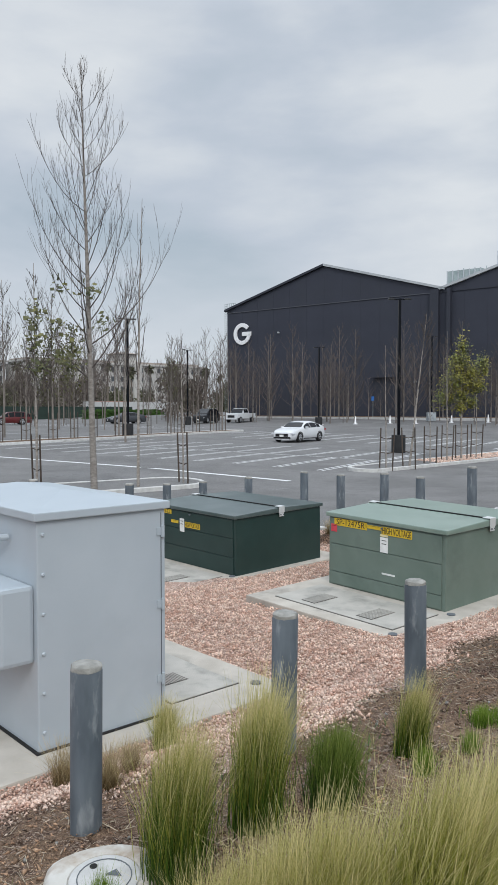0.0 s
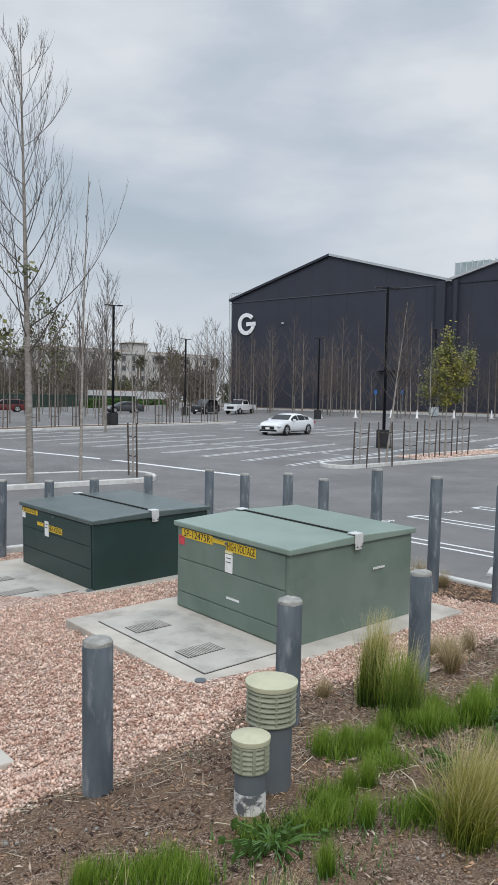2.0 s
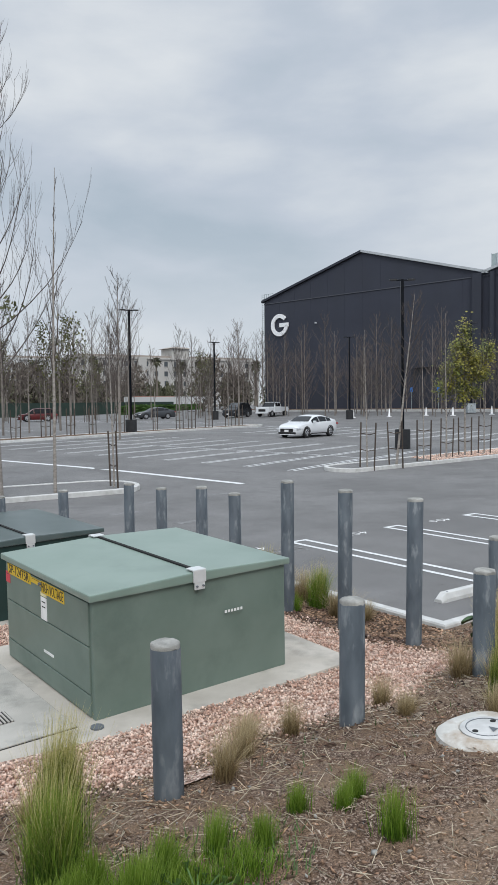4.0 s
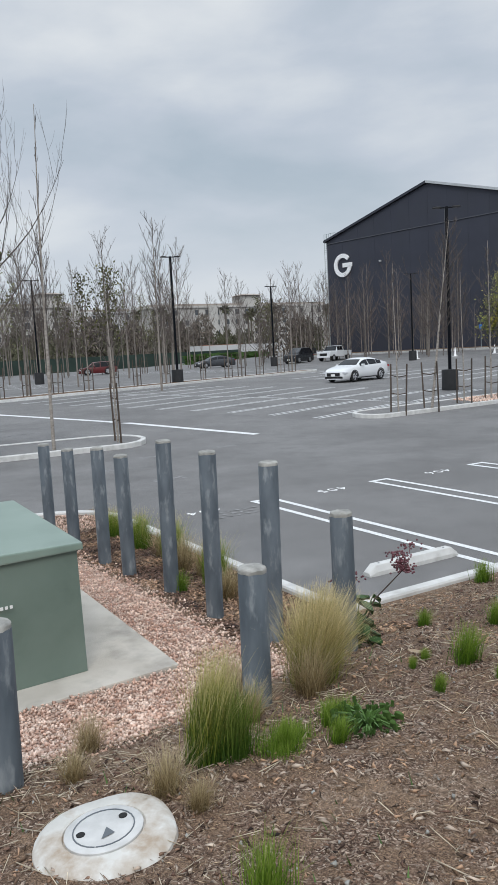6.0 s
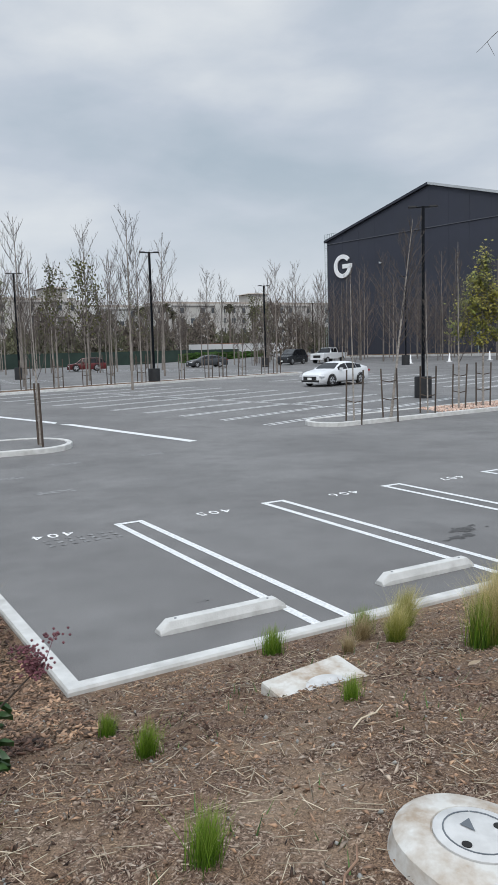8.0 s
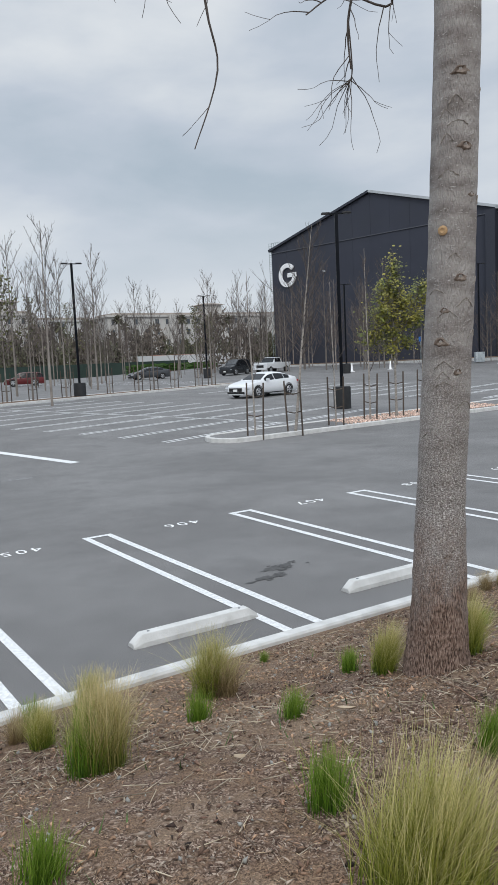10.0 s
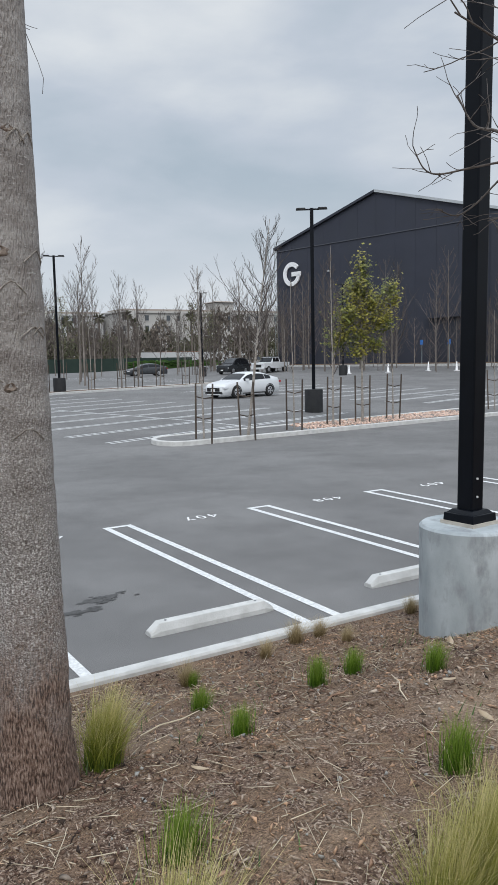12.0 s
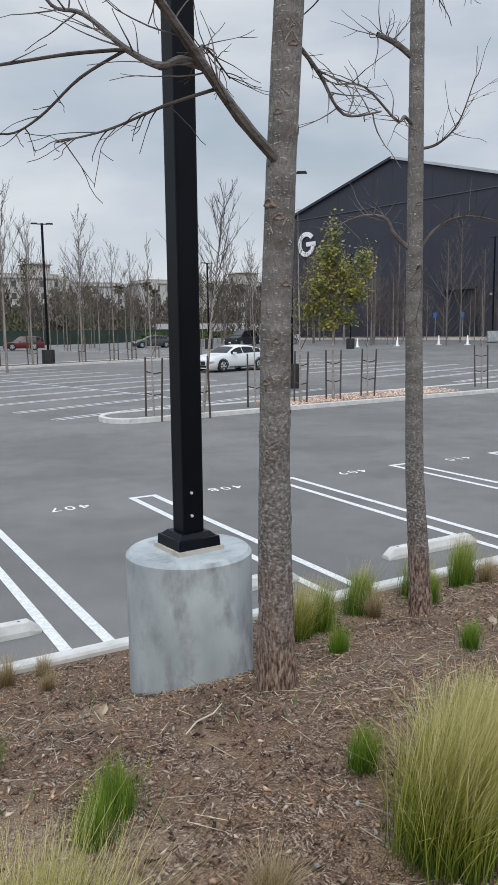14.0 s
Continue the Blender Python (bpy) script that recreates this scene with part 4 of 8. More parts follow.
for x, y, zt in BOLL:
    z = zb(x, y) - 0.02
    hh = round((zt - z) / 0.05) * 0.05
    m = pose(x, y, zt - hh, random.uniform(-0.8, 0.8), random.uniform(-0.8, 0.8), random.uniform(0, 360))
    if hh in protos:
        copy_thing(protos[hh], m)
    else:
        protos[hh] = bollard(hh)
        protos[hh].matrix_basis = m


# ---- vent caps, manholes, valve box ----
def vent(x, y, ztop, r, hcap, rows, label, white=False):
    z0 = zb(x, y) - 0.05
    t = thing("vent_pipe", pose(x, y, z0), label, "vent pipe", "vent pipes in the bank")
    H = ztop - z0
    g = Geo()
    g.cyl(0, 0, -0.2, H - hcap * 0.5, r * 0.9, n=28)
    part("pipe", g, PIPEGREY, t, smooth=True)
    if white:
        g = Geo()
        g.cyl(0, 0, 0.0, (H - hcap) * 0.62, r * 0.912, n=28)
        part("paint_band", g, FLAKED, t, "flaking white paint", smooth=True)
    g = Geo()
    g.cyl(0, 0, H - hcap, H - 0.03, r * 0.9, n=28)
    core = part("core", g, DARKGAP, t)
    for k in range(rows):
        z = H - hcap + hcap * (k + 0.35) / rows
        g = Geo()
        g.lathe([(r * 1.0, z - 0.01), (r * 1.06, z - 0.008), (r * 1.07, z - 0.003), (r * 0.98, z + hcap / rows * 0.42), (r * 0.92, z + hcap / rows * 0.42)], 28)
        part("louvre", g, VENTRIB, core)
    for j in range(9):
        a = j * 2 * math.pi / 9
        g = Geo()
        g.box((r * 0.97 * math.cos(a), r * 0.97 * math.sin(a), H - hcap / 2 - 0.012), (0.016, 0.014, hcap - 0.03), a)
        part("rib", g, VENTRIB, core)
    g = Geo()
    g.lathe([(r * 1.1, H - 0.03), (r * 1.12, H - 0.02), (r * 1.12, H - 0.008), (r * 0.9, H), (r * 0.2, H + 0.008)], 32)
    part("lid", g, VENTCREAM, t, "cream round lid", smooth=True)
    return t


FLAKED = material("flaked_white", (0.62, 0.62, 0.6), 0.7, color2=(0.7, 0.7, 0.68), scale=5, stain=(0.11, 0.12, 0.13), sscale=14, slo=0.47, shi=0.55)
vent(-9.7, -3.14, 1.3, 0.114, 0.2, 8, "grey vent pipe with a cream louvred cap standing in mulch")
vent(-9.94, -3.27, 1.14, 0.08, 0.155, 7, "short vent pipe with flaking white paint and a cream louvred cap", True)


def manhole(x, y, turn):
    z = zb(x, y)
    t = thing("manhole", pose(x, y, z + 0.0, 4, 0, turn), "round cast cover in a rough pale concrete collar", "manhole", "utility covers in the bank")
    rr = random.Random(int(x * 7))
    g = Geo()
    g.lathe([(0.28, -0.08), (0.26, 0.02), (0.225, 0.045), (0.15, 0.05), (0.146, 0.042), (0.03, 0.042)], 32)
    g.v = [(px * (1 + 0.07 * math.sin(3 * math.atan2(py, px)) + rr.uniform(-0.015, 0.015)), py * (1 + 0.05 * math.sin(2 * math.atan2(py, px))), pz) if math.hypot(px, py) > 0.2 else (px, py, pz) for px, py, pz in g.v]
    part("collar", g, WHITECON, t, smooth=True)
    g = Geo()
    g.lathe([(0.142, 0.042), (0.142, 0.052), (0.138, 0.055), (0.01, 0.055)], 32)
    lid = part("cover", g, COVERC, t, "pale cast cover", smooth=True)
    for dx, dy in ((-0.065, 0.055), (0.035, -0.075)):
        g = Geo()
        g.cyl(dx, dy, 0.055, 0.058, 0.016, n=14)
        part("lift_hole", g, DARKGAP, lid)
    g = Geo()
    g.add([(0.0, 0.01, 0.0585), (0.07, 0.01, 0.0585), (0.035, 0.05, 0.0585)], [(0, 1, 2)])
    part("arrow", g, PIPEGREY, lid)
    g = Geo()
    g.tube([(0.11 * math.cos(a / 4), 0.11 * math.sin(a / 4), 0.0555) for a in range(26)], [0.003] * 26, 4)
    part("ring", g, PIPEGREY, lid)
    return t


WHITECON = material("pale_collar", (0.53, 0.52, 0.485), 0.9, color2=(0.63, 0.62, 0.59), scale=6, bump=0.5, bscale=30, stain=(0.36, 0.29, 0.22), sscale=5, slo=0.46, shi=0.66)
COVERC = material("pale_cover", (0.48, 0.48, 0.47), 0.8, color2=(0.58, 0.58, 0.57), scale=14, bump=0.3)
manhole(-13.2, -3.06, -50)
manhole(-6.19, -3.35, 235)
manhole(-2.62, -4.05, 60)
t = thing("valve_box", pose(-1.72, -2.05, zb(-1.72, -2.05) - 0.1, 8, -2, 4), "square pale concrete valve box with a round lid, sunk in mulch", "valve box")
g = Geo()
g.box((0, 0, 0.0), (0.62, 0.62, 0.16))
part("box", g, WHITECON, t, bevel=0.02)
g = Geo()
g.lathe([(0.16, 0.08), (0.16, 0.092), (0.15, 0.095), (0.02, 0.095)], 24)
lid = part("lid", g, COVERC, t, smooth=True)
g = Geo()
g.add([(-0.05, -0.03, 0.098), (0.07, -0.03, 0.098), (0.01, 0.05, 0.098)], [(0, 1, 2)])
part("arrow", g, PIPEGREY, lid)


# ---- lamp posts ----
def far_lamp(H, heads=2, concrete=False):
    t = thing("street_lamp", pose(0, 0, 0), "black parking lot lamp post on a black cylindrical base", "street lamp", "parking lot lamps")
    g = Geo()
    if concrete:
        g.box((0, 0, 0.4), (0.9, 0.9, 1.0))
        part("base", g, PEDESTAL, t, bevel=0.03)
    else:
        g.lathe([(0.4, -0.3), (0.4, 0.96), (0.385, 1.0), (0.1, 1.0)], 24)
        part("base", g, BLACKBASE, t, smooth=True)
    g = Geo()
    g.box((0, 0, (H + 0.9) / 2), (0.15, 0.15, H - 0.9))
    part("pole", g, BLACKPOLE, t)
    g = Geo()
    g.box((0, 0, 0.92), (0.32, 0.32, 0.06))
    part("base_plate", g, BLACKPOLE, t)
    g = Geo()
    g.box((0, 0, H - 0.05), (0.62, 0.06, 0.06))
    part("arm", g, BLACKPOLE, t)
    for s in ((-1, 1) if heads == 2 else (1,)):
        g = Geo()
        g.box((s * 0.46, 0, H - 0.02), (0.44, 0.3, 0.08), taper=0.8)
        part("lamp_head", g, BLACKPOLE, t, bevel=0.02)
    return t


LAMP = far_lamp(8.77)
for i, (x, y, rz) in enumerate(((21.03, 21.55, -38), (16.7, 43.12, -15), (40.0, 66.5, -10), (48.5, 53.5, -30), (11.8, 60.0, -15), (72.0, 103.0, -30))):
    m = pose(x, y, zl(x, y), 0, 0, rz)
    if i == 0:
        LAMP.matrix_basis = m
    else:
        copy_thing(LAMP, m)
tall = far_lamp(9.6, 2, True)
tall["label"] = "black lamp post on a concrete base beside the hangar"
tall.matrix_basis = pose(60, 46.6, 1.35, 0, 0, -40)


def near_lamp(x, y, ztop):
    z0 = zb(x, y)

    def lean(v):
        return (v[0] - 0.006 * (v[2] - ztop), v[1] - 0.018 * (v[2] - ztop), v[2])

    t = thing("street_lamp", pose(x, y, 0), "black square lamp post bolted to a stained cylindrical concrete pedestal", "street lamp", "parking lot lamps")
    g = Geo()
    g.lathe([(0.385, z0 - 0.9), (0.385, ztop - 0.02), (0.365, ztop), (0.05, ztop + 0.002)], 48)
    part("pedestal", g, PEDESTAL, t, "stained grey concrete cylinder", smooth=True)
    g = Geo()
    g.box((0, 0, ztop + 0.012), (0.315, 0.315, 0.03))
    part("grout", g, CONCRETE, t)
    g = Geo()
    g.box((0, 0, ztop + 0.055), (0.285, 0.285, 0.065), taper=0.97)
    g.box((0, 0, ztop + 0.1), (0.255, 0.255, 0.03), taper=0.75)
    part("base_cover", g, BLACKPOLE, t, bevel=0.006)
    g = Geo()
    g.box((0, 0, (ztop + 9.3) / 2), (0.14, 0.14, 9.3 - ztop))
    g.v = [lean(v) for v in g.v]
    part("pole", g, BLACKPOLE, t, bevel=0.012)
    g = Geo()
    g.box((-0.045, -0.14, 9.2), (0.9, 0.06, 0.06))
    part("arm", g, BLACKPOLE, t)
    for s in (-1, 1):
        g = Geo()
        g.box((s * 0.62 - 0.045, -0.14, 9.23), (0.62, 0.34, 0.09), taper=0.8)
        part("lamp_head", g, BLACKPOLE, t, bevel=0.02)
    for dz in (0.22, 0.36):
        g = Geo()
        g.tube([(-0.02, -0.08, ztop + dz), (-0.02, -0.09, ztop + dz)], [0.009, 0.009], 8)
        part("screw", g, STEEL, t)
    t.rotation_euler = (0, 0, radians(4))
    return t


near_lamp(5.16, -1.68, 1.24)


# ---- trees ----
def limb(g, rr, p, d, length, r0, r1, n, segs, lift=0.15, wob=0.12, mat=0):
    pts, rad = [Vector(p)], [r0]
    d = Vector(d).normalized()
    for i in range(segs):
        d = (d + Vector((rr.gauss(0, wob), rr.gauss(0, wob), rr.gauss(0, wob) * 0.6 + lift)) * (1.0 / segs) * 2).normalized()
        pts.append(pts[-1] + d * (length / segs))
        rad.append(r0 + (r1 - r0) * (i + 1) / segs)
    g.tube(pts, rad, n, False, mat)
    return pts


def at(pts, f):
    k = f * (len(pts) - 1)
    i = min(int(k), len(pts) - 2)
    return pts[i].lerp(pts[i + 1], k - i), (pts[i + 1] - pts[i]).normalized()


def bare_tree(name, seed, H, r, first=0.22, prim=22, angle=38, reach=0.27, subs=5, twigs=3, lean=0.0, mats=(BARKPALE, TWIG), leaves=0, leafmat=None, leafsize=0.05,
              thin=1.0, lift=0.25, limbs=0.42, label="", group="young bare trees of the parking lot", bend=0.03, cat="tree", far=False):
    rr = random.Random(seed)
    t = thing(name, pose(0, 0, 0), label, cat, group)
    g = Geo()
    trunk = limb(g, rr, (0, 0, -0.1), (lean, 0, 1), H, r, 0.006 * thin, 6 if far else 9, 8 if far else 14, 0.12, bend)
    part("trunk", g, mats[0], t, smooth=True)
    c = Geo()
    tips = []
    for i in range(prim):
        f = first + (0.95 - first) * ((i + rr.random() * 0.8) / prim)
        p, d = at(trunk, f)
        a = i * 2.399 + rr.uniform(-0.5, 0.5)
        tilt = radians(angle * rr.uniform(0.7, 1.25))
        dr = Vector((math.sin(tilt) * math.cos(a), math.sin(tilt) * math.sin(a), math.cos(tilt)))
        ln = H * reach * (1.15 - f) * rr.uniform(0.7, 1.3)
        rb = max(0.008, r * limbs * (1.1 - f)) * thin
        b = limb(c, rr, p, dr, ln, rb, 0.004 * thin, 3 if far else 5, 4 if far else 6, lift, 0.1)
        tips.append(b)
        for j in range(subs):
            q, e = at(b, 0.2 + 0.75 * (j + rr.random()) / subs)
            e = (e + Vector((rr.gauss(0, 0.6), rr.gauss(0, 0.6), rr.uniform(0, 0.5)))).normalized()
            s = limb(c, rr, q, e, ln * rr.uniform(0.25, 0.5), 0.006 * thin, 0.003 * thin, 3, 2 if far else 4, lift, 0.15)
            tips.append(s)
            for k in range(twigs):
                q2, e2 = at(s, 0.2 + 0.75 * rr.random())
                e2 = (e2 + Vector((rr.gauss(0, 0.6), rr.gauss(0, 0.6), rr.uniform(0, 0.4)))).normalized()
                limb(c, rr, q2, e2, ln * rr.uniform(0.1, 0.22), 0.0035 * thin, 0.002 * thin, 3, 2, lift, 0.15)
    part("crown", c, mats[1], t, "bare ascending twigs")
    if leaves:
        lf = Geo()
        for i in range(leaves):
            b = rr.choice(tips)
            q, e = at(b, rr.uniform(0.25, 1.0))
            q = q + Vector((rr.gauss(0, 0.14), rr.gauss(0, 0.14), rr.gauss(0, 0.14)))
            u = Vector((rr.gauss(0, 1), rr.gauss(0, 1), rr.gauss(0, 1))).normalized()
            w = u.orthogonal().normalized()
            s = leafsize * rr.uniform(0.6, 1.4)
            lf.add([q, q + u * s * 0.5 + w * s * 0.35, q + u * s, q + u * s * 0.5 - w * s * 0.35], [(0, 1, 2, 3)])
        part("leaves", lf, leafmat, t)
    return t


def place(proto, used, m):
    """The first copy is the model itself, the rest are copies."""
    if proto.name in used:
        return copy_thing(proto, m)
    used.add(proto.name)
    proto.matrix_basis = m @ Matrix.Diagonal((*proto.scale, 1))
    return proto


used = set()
BOUGH = material("bough_bark", (0.085, 0.074, 0.068), 0.85, color2=(0.175, 0.157, 0.15), scale=14, stretch=(1, 1, 1.6), bump=0.6, bscale=50)
SCAR = material("bark_brow", (0.14, 0.12, 0.102), 0.95, color2=(0.36, 0.33, 0.295), scale=45, bump=0.8, bscale=60)
KNOT = material("bark_knot", (0.1, 0.072, 0.056), 0.95, color2=(0.26, 0.215, 0.18), scale=30, bump=0.8, bscale=60)
youngA = bare_tree("young_tree", 11, 7.6, 0.05, 0.28, 20, 30, 0.26, 5, 3, thin=1.3, label="slender young bare tree with upright twigs, staked")
youngB = bare_tree("young_tree", 12, 7.4, 0.06, 0.36, 30, 46, 0.36, 6, 3, lean=0.13, thin=1.25, lift=0.3, label="young bare tree with a vase of upright twigs, staked")
youngC = bare_tree("young_tree", 13, 6.4, 0.04, 0.34, 14, 38, 0.26, 4, 2, thin=1.1, label="thin young bare tree with few twigs, staked")
youngL = bare_tree("young_tree", 14, 8.0, 0.06, 0.3, 22, 44, 0.38, 5, 2, thin=1.5, leaves=420, leafmat=LEAFOLD, leafsize=0.17, mats=(FARBARK, FARTWIG), lift=0.3, label="slender young tree with some old leaves")


def stakes(h=1.75, gap=0.55):
    t = thing("tree_stakes", pose(0, 0, 0), "pair of dark wooden stakes with cross braces holding a tree", "tree stakes", "stakes of the young trees")
    for s in (-1, 1):
        g = Geo()
        g.tube([(s * gap / 2, 0, -0.3), (s * gap / 2 + s * 0.02, 0.01, h)], [0.032, 0.029], 8)
        part("post", g, STAKE, t)
    for z in (0.66, 1.3):
        g = Geo()
        g.tube([(-gap / 2, 0.0, z + 0.03), (0, 0.05, z - 0.03), (gap / 2, 0.0, z + 0.03)], [0.02] * 3, 6)
        part("tie", g, STAKE, t)
    return t


STK = stakes()
SITES = [(12.15, 15.45, "C", 5, 0.85), (13.75, 15.4, "B", -32, 0.95), (15.85, 15.75, "C", 40, 0.95), (17.9, 16.2, "A", 10, 0.85), (21.1, 16.55, "C", 60, 0.95), (27.35, 16.95, "C", 30, 0.8),
         (1.42, 15.9, "C", 20, 1.0), (-3.8, 16.5, "A", 80, 1.1)]
youngF = bare_tree("young_tree", 15, 8.0, 0.06, 0.3, 20, 36, 0.36, 6, 2, thin=1.5, far=True, mats=(FARBARK, FARTWIG), lift=0.3, limbs=0.26, label="slender young bare tree in a far row")
youngG = bare_tree("young_tree", 16, 7.4, 0.06, 0.3, 22, 44, 0.42, 6, 2, lean=0.05, thin=1.5, far=True, mats=(FARBARK, FARTWIG), lift=0.35, limbs=0.26, label="young bare tree with a vase of twigs in a far row")
PROTO = {"A": youngA, "B": youngB, "C": youngC, "L": youngL, "F": youngF, "G": youngG}
for x, y, k, rz, s in SITES:
    z = zl(x, y) + 0.13
    place(PROTO[k], used, pose(x, y, z, 0, 0, rz) @ Matrix.Scale(s, 4))
    place(STK, used, pose(x, y, z, random.uniform(-2, 2), random.uniform(-2, 2), (-65 if x > 5 else -95) + random.uniform(-12, 12)))
# the row beside the second lamp
rr = random.Random(5)
for i in range(20):
    s = -27 + i * 2.1
    if abs(s - 1.0) < 1.0:
        continue
    x, y = 17.0 + U.x * s + rr.uniform(-0.3, 0.3), 43.3 + U.y * s + rr.uniform(-0.3, 0.3)
    z = zl(x, y) + 0.13
    place(PROTO["L" if i in (6, 9, 10) else rr.choice("FFGC")], used, pose(x, y, z, 0, 0, rr.uniform(0, 360)) @ Matrix.Scale(rr.uniform(0.8, 1.1), 4))
    place(STK, used, pose(x, y, z, 0, 0, rr.uniform(-40, 40)))
# rows further back
for i in range(26):
    x, y = -12 + i * 2.6 + rr.uniform(-0.8, 0.8), 62 + 0.29 * i * 2.6 * 0.8 + rr.choice((0, 7)) + rr.uniform(-0.8, 0.8)
    place(PROTO[rr.choice("FFGGL")], used, pose(x, y, zl(x, y), 0, 0, rr.uniform(0, 360)) @ Matrix.Scale(rr.uniform(0.85, 1.15), 4))
    if i % 2:
        place(STK, used, pose(x, y, zl(x, y), 0, 0, rr.uniform(-40, 40)))

# more rows of young trees towards the fence
for i in range(34):
    x, y = rr.uniform(-30, 44), rr.uniform(74, 98)
    if 42 < x and y < 82:
        continue
    place(PROTO[rr.choice("FFG")], used, pose(x, y, zl(x, y), 0, 0, rr.uniform(0, 360)) @ Matrix.Scale(rr.uniform(0.9, 1.2), 4))

# a thicker stand of young trees at the far end of the lot
for i in range(26):
    a, d = radians(rr.uniform(64, 86)), rr.uniform(46, 84)
    x, y = -6.3 + d * math.cos(a), -5.8 + d * math.sin(a)
    place(PROTO[rr.choice("FFG")], used, pose(x, y, zl(x, y), 0, 0, rr.uniform(0, 360)) @ Matrix.Scale(rr.uniform(1.05, 1.5), 4))

# taller trees beyond the drive aisle
big = bare_tree("tall_tree", 21, 13.5, 0.115, 0.24, 38, 56, 0.31, 8, 3, thin=1.05, lean=-0.025, leaves=0,
                label="tall slender bare tree with a few green leaf clusters", group="", lift=0.6, limbs=0.26, mats=(BARKGREY, TWIG))
rr = random.Random(77)
for cx, cy, cz in ((-1.2, 0.2, 5.1), (-0.9, -0.3, 4.3), (-1.6, 0.4, 3.9), (-0.6, 0.4, 4.0), (-1.9, 0.0, 4.6), (0.5, 0.2, 5.4), (-0.3, -0.4, 6.2), (-1.1, 0.0, 6.3), (-1.4, -0.5, 4.2), (-1.9, 0.3, 5.6), (-2.1, -0.2, 5.0)):
    g = Geo()
    for i in range(rr.randrange(30, 55)):
        q = Vector((cx + rr.gauss(0, 0.16), cy + rr.gauss(0, 0.16), cz + rr.gauss(0, 0.15)))
        u = Vector((rr.gauss(0, 1), rr.gauss(0, 1), rr.gauss(0, 1))).normalized()
        w = u.orthogonal().normalized()
        s_ = 0.17 * rr.uniform(0.6, 1.4)
        g.add([q, q + u * s_ * 0.5 + w * s_ * 0.35, q + u * s_, q + u * s_ * 0.5 - w * s_ * 0.35], [(0, 1, 2, 3)])
    tagged(part("leaf_cluster", g, LEAFOLD, big, "cluster of olive leaves"), kind="stuff")
big.matrix_basis = pose(-2.25, 15.7, zl(-2.5, 15.9) + 0.1)
thinT = bare_tree("tall_tree", 24, 9.6, 0.055, 0.28, 11, 14, 0.2, 2, 1, lift=0.6, thin=1.2, label="thin bare tree with long upright shoots", group="")
thinT.matrix_basis = pose(-0.6, 15.7, zl(-0.7, 15.7) + 0.1, 0, 0, 30)

# the leafy tree on the island
leafy = bare_tree("leafy_tree", 34, 6.9, 0.06, 0.34, 17, 40, 0.4, 6, 2, leaves=0, label="young tree with olive-yellow leaves, staked", group="", lift=0.25)
rr = random.Random(35)
lf = Geo()
# lobes of foliage with gaps between them, narrow at the top
for cx, cy, cz, rad, tall, n in ((0.05, 0.0, 6.3, 0.3, 0.55, 260), (-0.15, 0.1, 5.4, 0.5, 0.5, 520), (0.35, -0.25, 4.9, 0.5, 0.5, 480), (-0.5, 0.2, 4.4, 0.55, 0.5, 560), (0.95, -0.7, 5.3, 0.3, 0.55, 300),
                                 (0.6, -0.5, 4.2, 0.45, 0.4, 380), (-0.75, 0.5, 3.5, 0.5, 0.45, 420), (0.1, 0.1, 3.6, 0.5, 0.5, 380), (-0.25, 0.0, 2.9, 0.35, 0.3, 120), (0.5, -0.3, 3.2, 0.3, 0.3, 120)):
    for i in range(2 * n):
        q = Vector((cx + rr.gauss(0, rad * 0.6), cy + rr.gauss(0, rad * 0.6), cz + rr.gauss(0, tall * 0.6)))
        u = Vector((rr.gauss(0, 1), rr.gauss(0, 1), rr.gauss(-0.4, 0.9))).normalized()
        w = u.orthogonal().normalized()
        sz = 0.12 * rr.uniform(0.6, 1.4)
        lf.add([q, q + u * sz * 0.5 + w * sz * 0.35, q + u * sz, q + u * sz * 0.5 - w * sz * 0.35], [(0, 1, 2, 3)])
tagged(part("leaves", lf, LEAFOLIVE, leafy), kind="stuff")
leafy.matrix_basis = pose(19.4, 16.35, zl(19.4, 16.35) + 0.13) @ Matrix.Scale(0.9, 4)
place(STK, used, pose(19.4, 16.35, zl(19.4, 16.35) + 0.13, 0, 0, -62))


